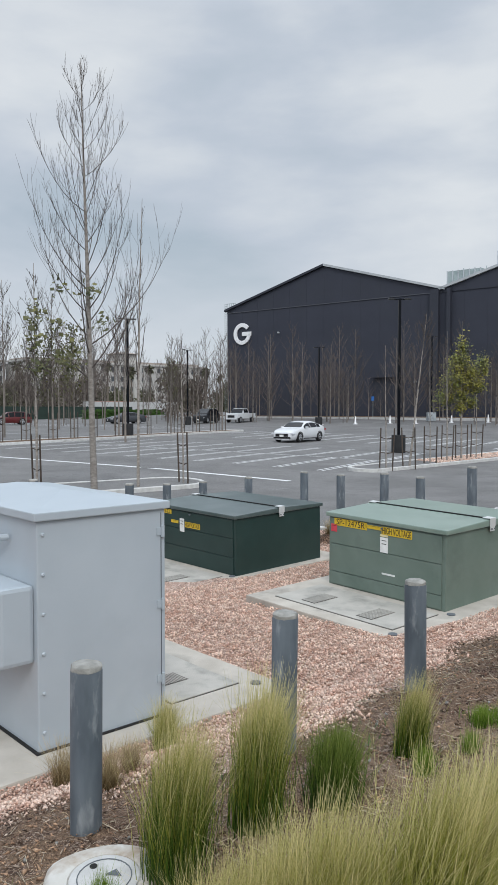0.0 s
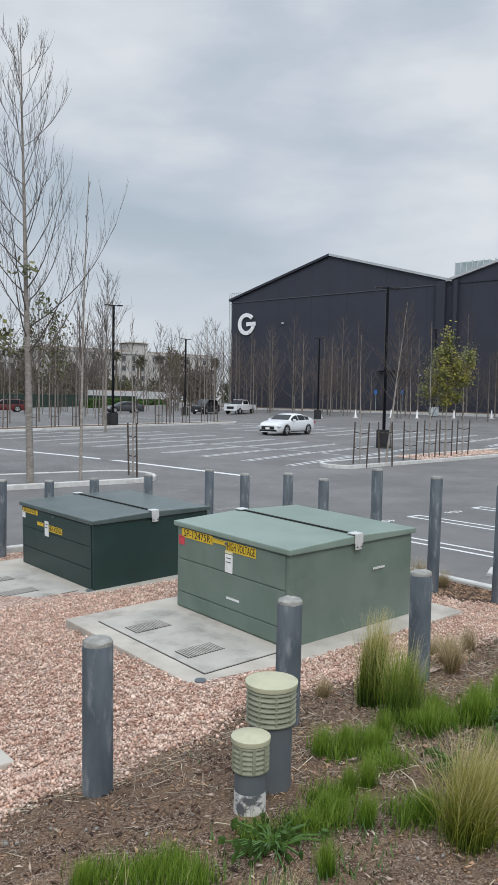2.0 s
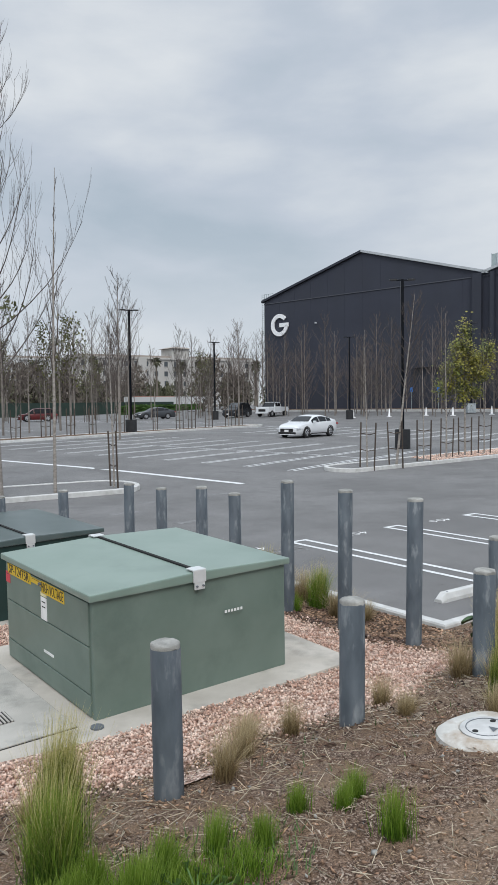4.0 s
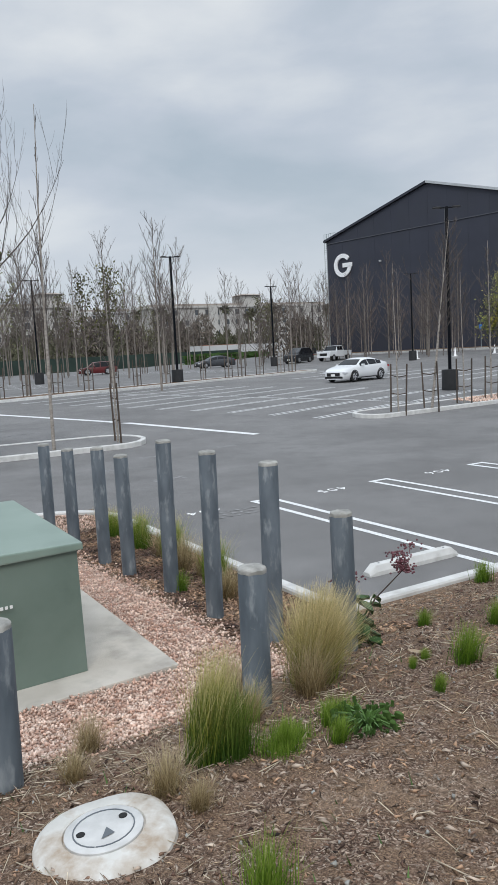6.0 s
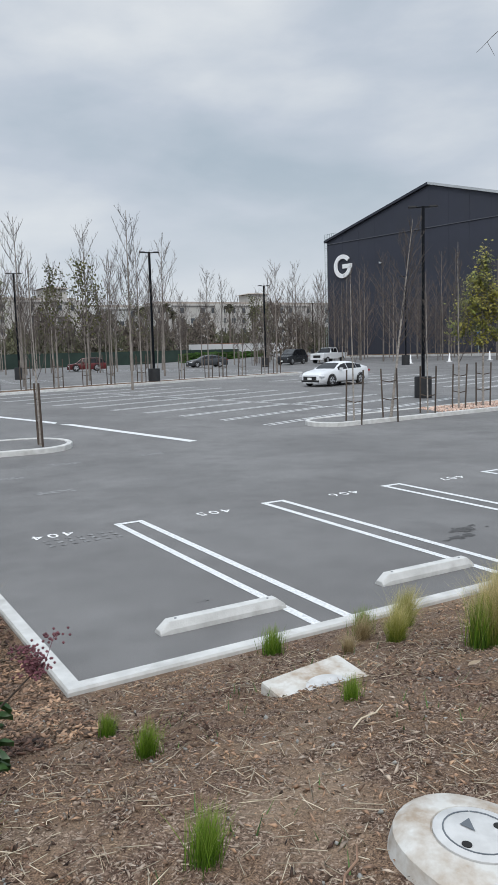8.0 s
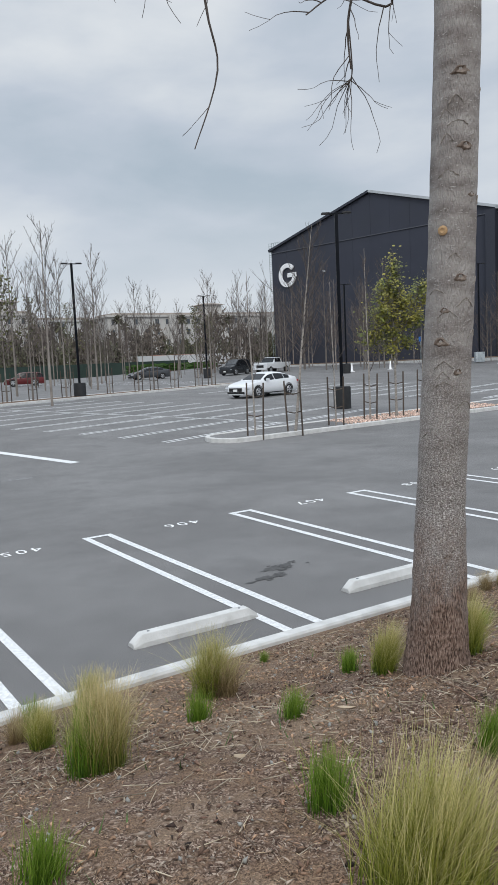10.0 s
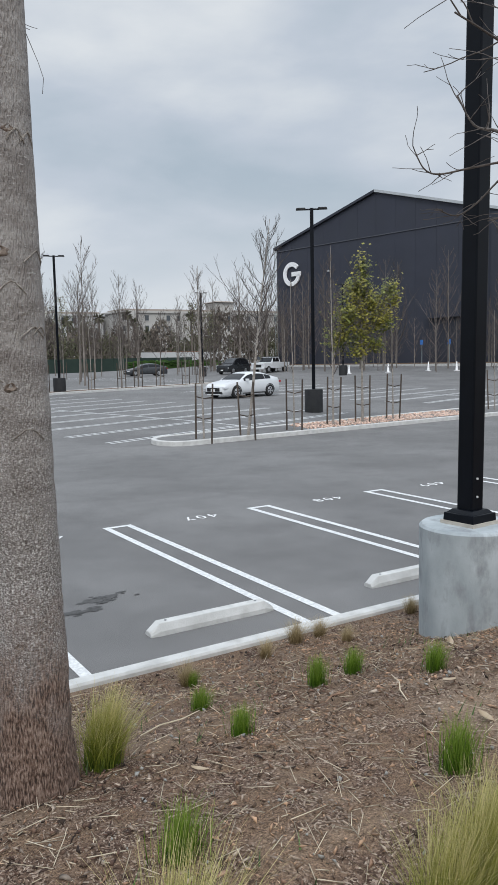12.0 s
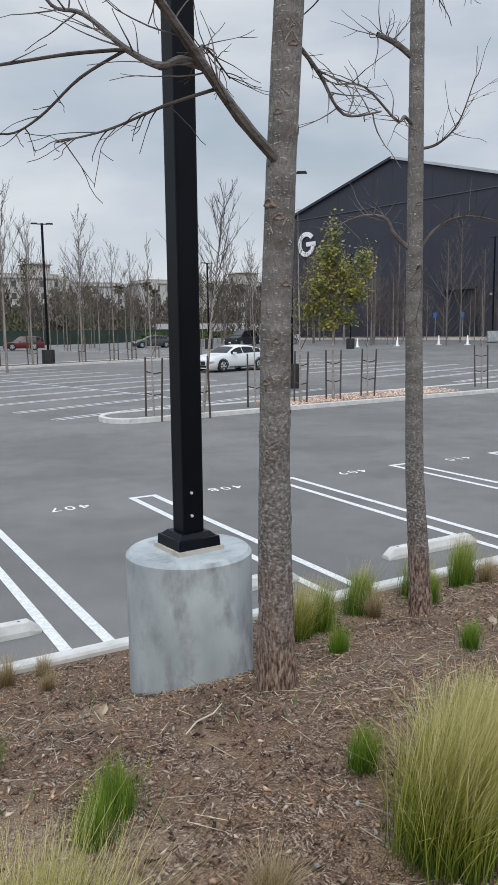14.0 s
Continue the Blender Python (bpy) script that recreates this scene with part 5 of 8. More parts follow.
# ---- trees on the bank, close by ----
def rough_trunk(name, path, radii, seed, label, split, lumps=(), tone=0.72, scars=10, cell=62):
    """A trunk with bark rings and knots; below split it is furrowed."""
    rr = random.Random(seed)
    t = thing(name, pose(0, 0, 0), label, "tree", "trees on the bank")
    n = 44
    P = [Vector(p) for p in path]
    g = Geo()
    m, steps = len(P) - 1, 22
    pts, rad = [], []
    for i in range(m * steps + 1):
        k = i / steps
        j = min(int(k), m - 1)
        f = k - j
        pts.append(P[j].lerp(P[j + 1], f))
        rad.append((radii[j] + (radii[j + 1] - radii[j]) * f) * (1 + 0.006 * math.sin(i * 1.7) + rr.uniform(-0.005, 0.006)))
    rings = [rr.uniform(split + 0.4, split + 2.6) for _ in range(9)]
    g.tube(pts, rad, n, True)
    for i, p in enumerate(pts):
        if p.z > 6:
            continue
        low = min(1.0, max(0.0, (split + 0.55 - p.z) / 0.8))
        for j in range(n):
            k = i * n + j
            v = Vector(g.v[k])
            o = (v - p).normalized()
            f = noise.noise(Vector((o.x * 9, o.y * 9, p.z * 2.2 + seed)))
            furrow = (abs(f) * 2.2 - 0.45) * 0.05 * low + 0.012 * noise.noise(v * 30) * low
            ring = sum(0.022 * math.exp(-((p.z - q - 0.02 * o.x) / 0.018) ** 2) for q in rings) * (0.6 + noise.noise(v * 40))
            swell = 0.02 * noise.noise(v * 5) + (0.045 if rad[0] > 0.15 else 0.085) * noise.noise(v * 19) * min(1.0, max(0.0, (split + 1.5 - p.z) / 1.2))
            g.v[k] = tuple(v + o * rad[i] * (furrow + ring + swell))
    part("trunk", g, bark_material("speckled_bark", split, tone, cell), t, smooth=True)
    for z, a, s, kind in lumps:
        i = min(range(len(pts)), key=lambda j: abs(pts[j].z - z))
        p, r = pts[i], rad[i]
        o = Vector((math.cos(radians(a)), math.sin(radians(a)), 0))
        g = Geo()
        if kind:
            g.lathe([(s, -0.01), (s * 0.95, s * 0.25), (s * 0.7, s * 0.42), (s * 0.45, s * 0.46), (s * 0.3, s * 0.36)], 12)
        else:
            g.lathe([(s * 1.5, -0.012), (s * 1.1, s * 0.1), (s * 0.8, s * 0.26), (s * 0.5, s * 0.2), (s * 0.2, s * 0.05)], 14)
            g.v = [(px * rr.uniform(0.75, 1.2), py * rr.uniform(0.5, 0.85) + (abs(px) * -0.35 if py > 0 else abs(px) * -0.25), pz) for px, py, pz in g.v]
        ob = part("knot", g, KNOT if kind == 0 else WOODCUT, t, "dark bark knot" if kind == 0 else "pale sawn branch stub", smooth=True)
        ob.matrix_basis = Matrix.Translation(p + o * (r * 0.97)) @ o.to_track_quat("Z", "Y").to_matrix().to_4x4()
    for q in range(scars):
        g = Geo()
        # pale and dark ridges where the bark has healed
        i = rr.choice([j for j, p in enumerate(pts) if split + 0.55 < p.z < 5])
        a0, half, sag = rr.uniform(170, 320), rr.uniform(16, 34), rr.uniform(0.02, 0.05)
        line = []
        for k in range(9):
            u = k / 4 - 1
            a = radians(a0 + half * u)
            line.append(pts[i] + Vector((math.cos(a), math.sin(a), 0)) * (rad[i] * 1.0) + Vector((0, 0, -sag * abs(u) ** 1.3 + rr.gauss(0, 0.002))))
        g.tube(line, [0.0015] + [rr.uniform(0.002, 0.0045) for _ in range(7)] + [0.0015], 5, False)
        part("bark_scar", g, SCAR, t, "healed ridge in the bark", smooth=True)
    return t, pts, rad


def boughs(t, pts, starts, seed, hang=-0.1, mat=TWIG):
    """Side branches; each start: height, heading in degrees, rise, length, radius."""
    rr = random.Random(seed)
    for z, a, rise, ln, r in starts:
        i = min(range(len(pts)), key=lambda j: abs(pts[j].z - z))
        c = Geo()
        d = Vector((math.cos(radians(a)), math.sin(radians(a)), rise))
        b = limb(c, rr, pts[i], d, ln, r, 0.005, 8, 9, 0.0, 0.13)
        for k in range(int(7 + ln * 4)):
            q, e = at(b, rr.uniform(0.18, 1.0))
            e = (e + Vector((rr.gauss(0, 0.8), rr.gauss(0, 0.8), rr.gauss(hang, 0.6)))).normalized()
            s = limb(c, rr, q, e, ln * rr.uniform(0.2, 0.42), 0.0048, 0.0024, 5, 8, hang, 0.42)
            for w in range(4):
                q2, e2 = at(s, rr.uniform(0.25, 1.0))
                e2 = (e2 + Vector((rr.gauss(0, 0.8), rr.gauss(0, 0.8), rr.gauss(0.1, 0.6)))).normalized()
                limb(c, rr, q2, e2, rr.uniform(0.1, 0.32), 0.0026, 0.0016, 3, 6, 0.1, 0.5)
        part("branch", c, mat, t, "bare grey branch with fine twigs", smooth=True)


z1 = zb(1.35, -2.78)
t1, p1, r1 = rough_trunk("bank_tree", [(1.455, -2.58, z1 - 0.15), (1.45, -2.62, z1 + 0.25), (1.45, -2.65, 1.7), (1.39, -2.81, 2.9), (1.345, -2.93, 4.2), (1.35, -2.98, 6.5), (1.25, -3.0, 10.0)],
                         [0.2, 0.162, 0.139, 0.126, 0.116, 0.085, 0.012], 41, "bare tree with a pale scarred trunk and furrowed reddish base", 1.35,
                         [(3.21, 200, 0.027, 1), (2.93, 245, 0.03, 0), (3.62, 250, 0.03, 0), (2.62, 205, 0.032, 0), (3.95, 232, 0.034, 0), (2.8, 210, 0.022, 0), (2.45, 250, 0.024, 0), (1.42, 240, 0.02, 0), (3.35, 272, 0.02, 0)], 1.2, 22, 135)
boughs(t1, p1, [(5.2, 170, 0.1, 2.6, 0.03), (5.6, 120, 0.25, 2.4, 0.028), (6.2, 230, 0.3, 2.2, 0.03), (6.5, 60, 0.4, 2.2, 0.03), (7.2, 300, 0.5, 2.0, 0.025)], 5, -0.15)


def curved(pts, n=5):
    """A smooth line through a few points."""
    P = [Vector(p) for p in pts]
    out = []
    for i in range(len(P) - 1):
        p0, p1_, p2_, p3_ = P[max(i - 1, 0)], P[i], P[i + 1], P[min(i + 2, len(P) - 1)]
        for k in range(n):
            f = k / n
            out.append(0.5 * ((2 * p1_) + (p2_ - p0) * f + (2 * p0 - 5 * p1_ + 4 * p2_ - p3_) * f * f + (3 * p1_ - p0 - 3 * p2_ + p3_) * f ** 3))
    return out + [P[-1]]


def spray(t, pts, r0, r1, seed, twigs, length, drop, mat=TWIG, start=0.3):
    """One branch along a curved line with fine twigs that bend by drop."""
    rr = random.Random(seed)
    line = curved(pts)
    c = Geo()
    m = len(line)
    c.tube(line, [(r0 + (r1 - r0) * i / (m - 1)) * (1.12 if i % 5 == 0 else 1.0) for i in range(m)], 7, False)
    for k in range(twigs):
        q, e = at(line, start + (1 - start) * (k + rr.random()) / twigs)
        side = Vector((rr.gauss(0, 1), rr.gauss(0, 1), rr.gauss(0, 0.5))).normalized()
        e = (e * 0.7 + side * 0.9).normalized()
        L = length * rr.uniform(0.45, 1.2)
        s1, d = [q], e
        for i in range(7):
            d = (d + Vector((rr.gauss(0, 0.13), rr.gauss(0, 0.13), drop * (1 if i < 5 else -1.4) + rr.gauss(0, 0.05)))).normalized()
            s1.append(s1[-1] + d * (L / 7))
        c.tube(s1, [max(0.0016, min(r1, 0.0042) * (1 - i / 9)) for i in range(8)], 4, False)
        if rr.random() < 0.4:
            q2, e2 = at(s1, rr.uniform(0.3, 0.7))
            e2 = (e2 + Vector((rr.gauss(0, 0.7), rr.gauss(0, 0.7), rr.gauss(0, 0.4)))).normalized()
            limb(c, rr, q2, e2, L * 0.35, 0.002, 0.0014, 3, 4, 0.1, 0.1)
    part("branch", c, mat, t, "bare branch with fine curved twigs", smooth=True)


spray(t1, [(1.3, -2.93, 5.5), (1.75, -2.2, 5.55), (1.75, -1.8, 5.1), (1.69, -1.71, 4.75), (1.71, -1.7, 4.45)], 0.016, 0.005, 3, 5, 0.5, -0.16, start=0.55)
spray(t1, [(1.69, -1.71, 4.75), (1.72, -1.7, 4.45), (1.7, -1.68, 4.36)], 0.0055, 0.0035, 31, 13, 0.5, -0.17, start=0.6)
spray(t1, [(1.3, -2.93, 5.3), (1.0, -2.1, 5.4), (0.55, -1.8, 5.1), (0.58, -1.76, 4.6), (0.63, -1.77, 4.25), (0.45, -1.77, 3.79)], 0.014, 0.003, 4, 2, 0.2, -0.1, start=0.3)
spray(t1, [(1.3, -2.93, 5.4), (1.1, -2.2, 5.3), (0.8, -1.9, 4.95), (0.4, -1.8, 4.88), (0.1, -1.75, 4.72)], 0.014, 0.004, 6, 9, 0.4, -0.14, start=0.5)
spray(t1, [(1.3, -2.93, 5.2), (1.5, -2.2, 5.1), (1.9, -1.9, 4.82), (1.6, -1.75, 4.88), (1.35, -1.7, 4.72)], 0.013, 0.004, 7, 9, 0.42, -0.15, start=0.4)
z2 = zb(5.16, -2.7)
t2, p2, r2 = rough_trunk("bank_tree", [(5.17, -2.68, z2 - 0.15), (5.15, -2.70, z2 + 0.3), (5.12, -2.75, 1.9), (5.11, -2.79, 2.6), (5.11, -2.85, 3.3), (5.14, -2.91, 4.3), (5.22, -2.93, 6.2), (5.3, -2.9, 9.5)],
                         [0.11, 0.09, 0.074, 0.071, 0.067, 0.064, 0.045, 0.01], 42, "bare tree with a slim pale trunk and a low side branch", 1.2,
                         [(2.5, 240, 0.02, 0), (2.3, 200, 0.022, 0), (3.05, 235, 0.022, 0), (3.75, 260, 0.02, 0), (1.6, 220, 0.016, 0), (3.1, 190, 0.03, 0), (4.1, 240, 0.02, 0), (1.95, 225, 0.02, 0), (2.75, 270, 0.02, 0), (3.5, 215, 0.018, 0), (1.35, 260, 0.02, 0), (2.1, 265, 0.016, 0)], 0.64, 26)
boughs(t2, p2, [(3.95, 175, 0.35, 1.3, 0.014), (4.0, 20, 0.55, 1.5, 0.026), (4.9, 205, 0.4, 2.0, 0.024), (5.2, 330, 0.6, 2.0, 0.025)], 8, 0.05)
spray(t2, [(5.1, -2.86, 3.27), (4.86, -2.93, 3.42), (4.62, -3.0, 3.62), (4.35, -3.12, 3.81), (4.2, -3.14, 3.95), (3.95, -3.2, 4.1), (3.6, -3.3, 4.35)], 0.026, 0.008, 21, 22, 0.55, 0.07, BOUGH, 0.2)
spray(t2, [(4.68, -2.98, 3.58), (4.58, -2.95, 3.6), (4.5, -2.94, 3.57), (4.42, -2.8, 3.66), (4.3, -2.65, 3.82), (4.2, -2.55, 3.87), (4.11, -2.5, 4.04)], 0.02, 0.004, 22, 14, 0.3, 0.05, BOUGH, 0.4)
spray(t2, [(4.42, -2.8, 3.66), (4.2, -2.76, 3.62), (3.98, -2.7, 3.57), (3.8, -2.66, 3.53), (3.7, -2.65, 3.55), (3.64, -2.64, 3.64)], 0.008, 0.003, 23, 11, 0.22, 0.05, start=0.35)
spray(t2, [(4.42, -2.8, 3.66), (4.25, -2.72, 3.55), (4.1, -2.66, 3.4), (3.98, -2.62, 3.33), (3.85, -2.6, 3.36)], 0.007, 0.003, 24, 10, 0.22, -0.06, start=0.35)
spray(t2, [(4.75, -2.95, 3.52), (4.55, -2.85, 3.45), (4.35, -2.75, 3.36), (4.15, -2.7, 3.3)], 0.008, 0.003, 25, 14, 0.25, -0.1, start=0.3)
spray(t2, [(4.7, -2.97, 3.55), (4.75, -2.8, 3.72), (4.9, -2.6, 3.78), (5.05, -2.5, 3.72)], 0.009, 0.003, 26, 16, 0.3, -0.08, start=0.25)
spray(t2, [(4.35, -3.12, 3.81), (4.3, -3.05, 4.0), (4.35, -3.0, 4.2), (4.3, -2.9, 4.4)], 0.008, 0.003, 27, 12, 0.3, 0.1, start=0.25)
spray(t2, [(5.12, -2.88, 3.75), (5.2, -2.85, 3.78), (5.35, -2.8, 3.7), (5.5, -2.78, 3.55), (5.75, -2.75, 3.6)], 0.014, 0.004, 28, 18, 0.3, 0.06, BOUGH, 0.3)
z3 = zb(7.15, -1.56)
t3, p3, r3 = rough_trunk("bank_tree", [(7.19, -1.55, z3 - 0.15), (7.15, -1.56, z3 + 0.25), (7.06, -1.58, 1.5), (7.04, -1.57, 2.6), (7.06, -1.54, 3.5), (7.09, -1.5, 4.6), (7.1, -1.45, 9.0)],
                         [0.1, 0.08, 0.066, 0.06, 0.056, 0.05, 0.01], 43, "slim bare tree with a grey trunk and twiggy side branches", 0.85,
                         [(2.2, 230, 0.018, 0), (2.9, 215, 0.02, 0), (3.4, 250, 0.02, 0), (3.8, 220, 0.018, 0), (1.5, 235, 0.016, 0), (4.2, 240, 0.018, 0), (1.8, 250, 0.015, 0), (2.5, 225, 0.016, 0), (3.2, 260, 0.015, 0)], 0.62, 20)
spray(t3, [(7.05, -1.56, 3.08), (6.92, -1.5, 3.2), (6.84, -1.48, 3.32), (6.7, -1.4, 3.34), (6.45, -1.4, 3.25)], 0.02, 0.004, 41, 18, 0.3, 0.05, BOUGH, 0.45)
spray(t3, [(7.08, -1.5, 4.4), (6.95, -1.45, 4.5), (6.8, -1.42, 4.55)], 0.024, 0.016, 42, 12, 0.3, 0.08, BOUGH, 0.5)
spray(t3, [(7.08, -1.5, 3.95), (6.9, -1.6, 3.98), (6.7, -1.75, 3.9), (6.4, -1.8, 4.05), (6.1, -1.9, 4.0)], 0.014, 0.004, 43, 18, 0.35, -0.05, BOUGH, 0.3)
spray(t3, [(7.08, -1.52, 3.8), (7.25, -1.55, 3.85), (7.4, -1.6, 4.0), (7.5, -1.65, 4.3)], 0.012, 0.003, 44, 14, 0.3, 0.06, TWIG, 0.3)
spray(t3, [(7.05, -1.56, 3.05), (7.2, -1.6, 3.25), (7.45, -1.65, 3.35), (7.8, -1.75, 3.3)], 0.014, 0.004, 45, 20, 0.35, 0.05, TWIG, 0.25)
spray(t3, [(7.05, -1.56, 2.95), (6.98, -1.7, 2.98), (6.9, -1.8, 2.8), (6.8, -1.85, 2.6)], 0.008, 0.003, 46, 10, 0.2, -0.08, TWIG, 0.3)
boughs(t3, p3, [(4.9, 205, 0.35, 1.3, 0.02), (4.7, 330, 0.35, 1.5, 0.02), (5.4, 350, 0.3, 1.6, 0.02), (5.8, 30, 0.5, 1.8, 0.02)], 9, -0.1)


# ---- hangar ----
def hangar():
    A, B = Vector((65.0, 88.9)), Vector((71.2, 52.9))
    along = (B - A).normalized()
    deg = math.degrees(math.atan2(along.y, along.x))
    W, z0, eave, ridge, deep = (B - A).length, 1.3, 16.9, 21.9, 120.0
    t = thing("hangar", pose(A.x, A.y, z0, 0, 0, deg), "huge dark blue-black clad hangar with twin gables", "hangar")
    # own x runs along the gable wall, own y into the building
    y = 1.0
    for k in range(2):
        g = Geo()
        x = k * W
        out = [(x, 0, -1), (x + W, 0, -1), (x + W, 0, eave), (x + W / 2, 0, ridge), (x, 0, eave)]
        g.add(out + [(px, deep, pz) for px, _, pz in out], [(0, 1, 2, 3, 4), (9, 8, 7, 6, 5), (0, 4, 9, 5), (1, 6, 7, 2)])
        part("wall", g, HANGAR, t)
        for s, (xa, za, xb, zb_) in enumerate(((x - 0.4, eave - 0.1, x + W / 2, ridge + 0.06), (x + W / 2, ridge + 0.06, x + W + 0.4, eave - 0.1))):
            g = Geo()
            v = [(xa, -0.35, za), (xb, -0.35, zb_), (xb, deep, zb_), (xa, deep, za)]
            g.add(v + [(p[0], p[1], p[2] + 0.32) for p in v], [(3, 2, 1, 0), (4, 5, 6, 7), (0, 1, 5, 4), (1, 2, 6, 5), (2, 3, 7, 6), (3, 0, 4, 7)])
            part("roof", g, ROOF if (k, s) != (0, 0) else HANGARTRIM, t, "pale grey roof edge" if (k, s) != (0, 0) else "dark roof edge")
        g = Geo()
        g.box((x + W / 2, -0.05, eave - 0.35), (W, 0.1, 0.1))
        part("eave_line", g, HANGARLINE if k == 0 else HANGARTRIM, t)
        for i in range(1, 12):
            g = Geo()
            px = x + W * i / 12
            top = eave + (ridge - eave) * (1 - abs(px - x - W / 2) / (W / 2))
            g.box((px, -0.008, top / 2 - 0.5), (0.025, 0.016, top + 0.6))
            part("cladding_joint", g, HANGAR, t)
    g = Geo()
    g.box((W - 0.9, -0.3, eave / 2 - 0.4), (1.2, 0.6, eave + 0.8))
    g.box((W + 1.1, -0.3, eave / 2 - 0.4), (0.5, 0.6, eave + 0.8))
    part("pilaster", g, HANGARTRIM, t, "projecting dark column in the valley")
    g = Geo()
    g.box((W * 0.79, -0.2, 2.6), (4.2, 0.2, 6.2))
    door = part("door", g, HANGARTRIM, t, "tall dark service door")
    g = Geo()
    g.box((W * 0.79, -0.55, 5.8), (4.6, 0.7, 0.3))
    part("canopy", g, HANGAR, door)
    # sign on the gable wall: an open ring with a bar, as a plain white shape
    cx, cz, r0, r1 = 3.15, 13.1, 1.08, 1.68
    sg = Geo()
    n = 40
    a0, a1 = radians(38), radians(355)
    v = []
    for i in range(n + 1):
        a = a0 + (a1 - a0) * i / n
        for r in (r0, r1):
            for yy in (-0.25, -0.06):
                v.append((cx + r * math.cos(a), yy, cz + r * math.sin(a)))
    f = []
    for i in range(n):
        k, q = 4 * i, 4 * i + 4
        f += [(k, k + 2, q + 2, q), (k + 1, q + 1, q + 3, k + 3), (k, q, q + 1, k + 1), (k + 2, k + 3, q + 3, q + 2)]
    f += [(0, 1, 3, 2), (4 * n, 4 * n + 2, 4 * n + 3, 4 * n + 1)]
    sg.add(v, f)
    sg.box((cx + 0.9, -0.155, cz - 0.02), (1.76, 0.19, 0.6))
    part("wall_sign", sg, LOGOWHITE, t, "white round sign on the dark wall")
    # cooling unit in the valley of the roofs
    g = Geo()
    g.box((W + 1.2, 7.5, eave + 1.4), (4.8, 7, 3.1))
    unit = part("cooling_unit", g, UNITMETAL, t, "grey-green rooftop cooling unit")
    for i in range(7):
        g = Geo()
        g.box((W - 1.12 + i * 0.77, 3.95, eave + 1.4), (0.12, 0.12, 3.2))
        part("rib", g, ROOF, unit)
    for i in range(3):
        g = Geo()
        g.tube([(W + 0.3 + i * 1.6, 6, eave + 2.9), (W + 0.3 + i * 1.6, 6, eave + 3.5)], [0.06, 0.06], 6)
        part("pipe", g, UNITMETAL, unit)
    g = Geo()
    g.box((W + 7.5, 9, eave + 2.6), (5.5, 5, 5.6))
    part("roof_house", g, ROOF, t, "pale rooftop plant house")
    g = Geo()
    for s in (0, 0.5):
        g.tube([(-0.35, -0.2 + s, 1), (-0.35, -0.2 + s, eave + 1.1)], [0.04, 0.04], 5)
    for i in range(52):
        g.tube([(-0.35, -0.2, 1.2 + i * 0.33), (-0.35, 0.3, 1.2 + i * 0.33)], [0.025, 0.025], 4)
    part("ladder", g, UNITMETAL, t, "grey access ladder at the corner")
    g = Geo()
    for i in range(5):
        g.tube([(-0.3 + i * 0.45, 0.3, eave), (-0.3 + i * 0.45, 0.3, eave + 1.2)], [0.035, 0.035], 4)
    g.tube([(-0.3, 0.3, eave + 1.2), (1.5, 0.3, eave + 1.2)], [0.035, 0.035], 4)
    part("guard_rail", g, UNITMETAL, t)
    g = Geo()
    g.box((10.2, -0.2, 12.9), (0.22, 0.3, 0.22))
    part("wall_lamp", g, ROOF, t)
    g = Geo()
    g.box((W * 0.9, -0.2, 5.0), (0.25, 0.3, 0.22))
    part("wall_lamp", g, ROOF, t)
    return A, along


HA, HD = hangar()
HN = Vector((-HD.y, HD.x)) * -1
rr = random.Random(77)
hangT = bare_tree("hangar_tree", 51, 10.0, 0.08, 0.2, 20, 38, 0.36, 6, 1, far=True, mats=(FARBARK, FARTWIG), thin=1.9, lift=0.28, limbs=0.28, label="bare upright tree along the hangar wall", group="bare trees along the hangar")
hangU = bare_tree("hangar_tree", 52, 8.6, 0.09, 0.14, 20, 52, 0.46, 6, 1, far=True, mats=(FARBARK, FARTWIG), thin=1.9, lift=0.28, limbs=0.28, label="bare spreading tree along the hangar wall", group="bare trees along the hangar")
for i in range(110):
    s = rr.uniform(-3, 62)
    off = rr.uniform(4, 18)
    p = HA + HD * s + HN * off
    place(rr.choice((hangT, hangU)), used, pose(p.x, p.y, zl(p.x, p.y), 0, 0, rr.uniform(0, 360)) @ Matrix.Scale(rr.uniform(0.55, 1.15), 4))
# low brown planting strip at the foot of the wall
g = Geo()
a, b = HA + HN * 6 - HD * 4, HA + HD * 75 + HN * 6
c, d = HA + HD * 75 + HN * 0.3, HA + HN * 0.3 - HD * 4
g.prism([(p.x, p.y) for p in (a, d, c, b)][::-1], 0.6, 1.62)
structure("wall_planting_bed", g, SOIL, "low brown planting bed along the hangar wall")
g = Geo()
a, b = HA + HN * 8 - HD * 4, HA + HD * 75 + HN * 8
c, d = HA + HD * 75 + HN * 6.05, HA + HN * 6.05 - HD * 4
g.prism([(p.x, p.y) for p in (a, d, c, b)][::-1], 0.5, 1.56)
structure("pavement", g, KERB, "pale concrete pavement along the hangar")


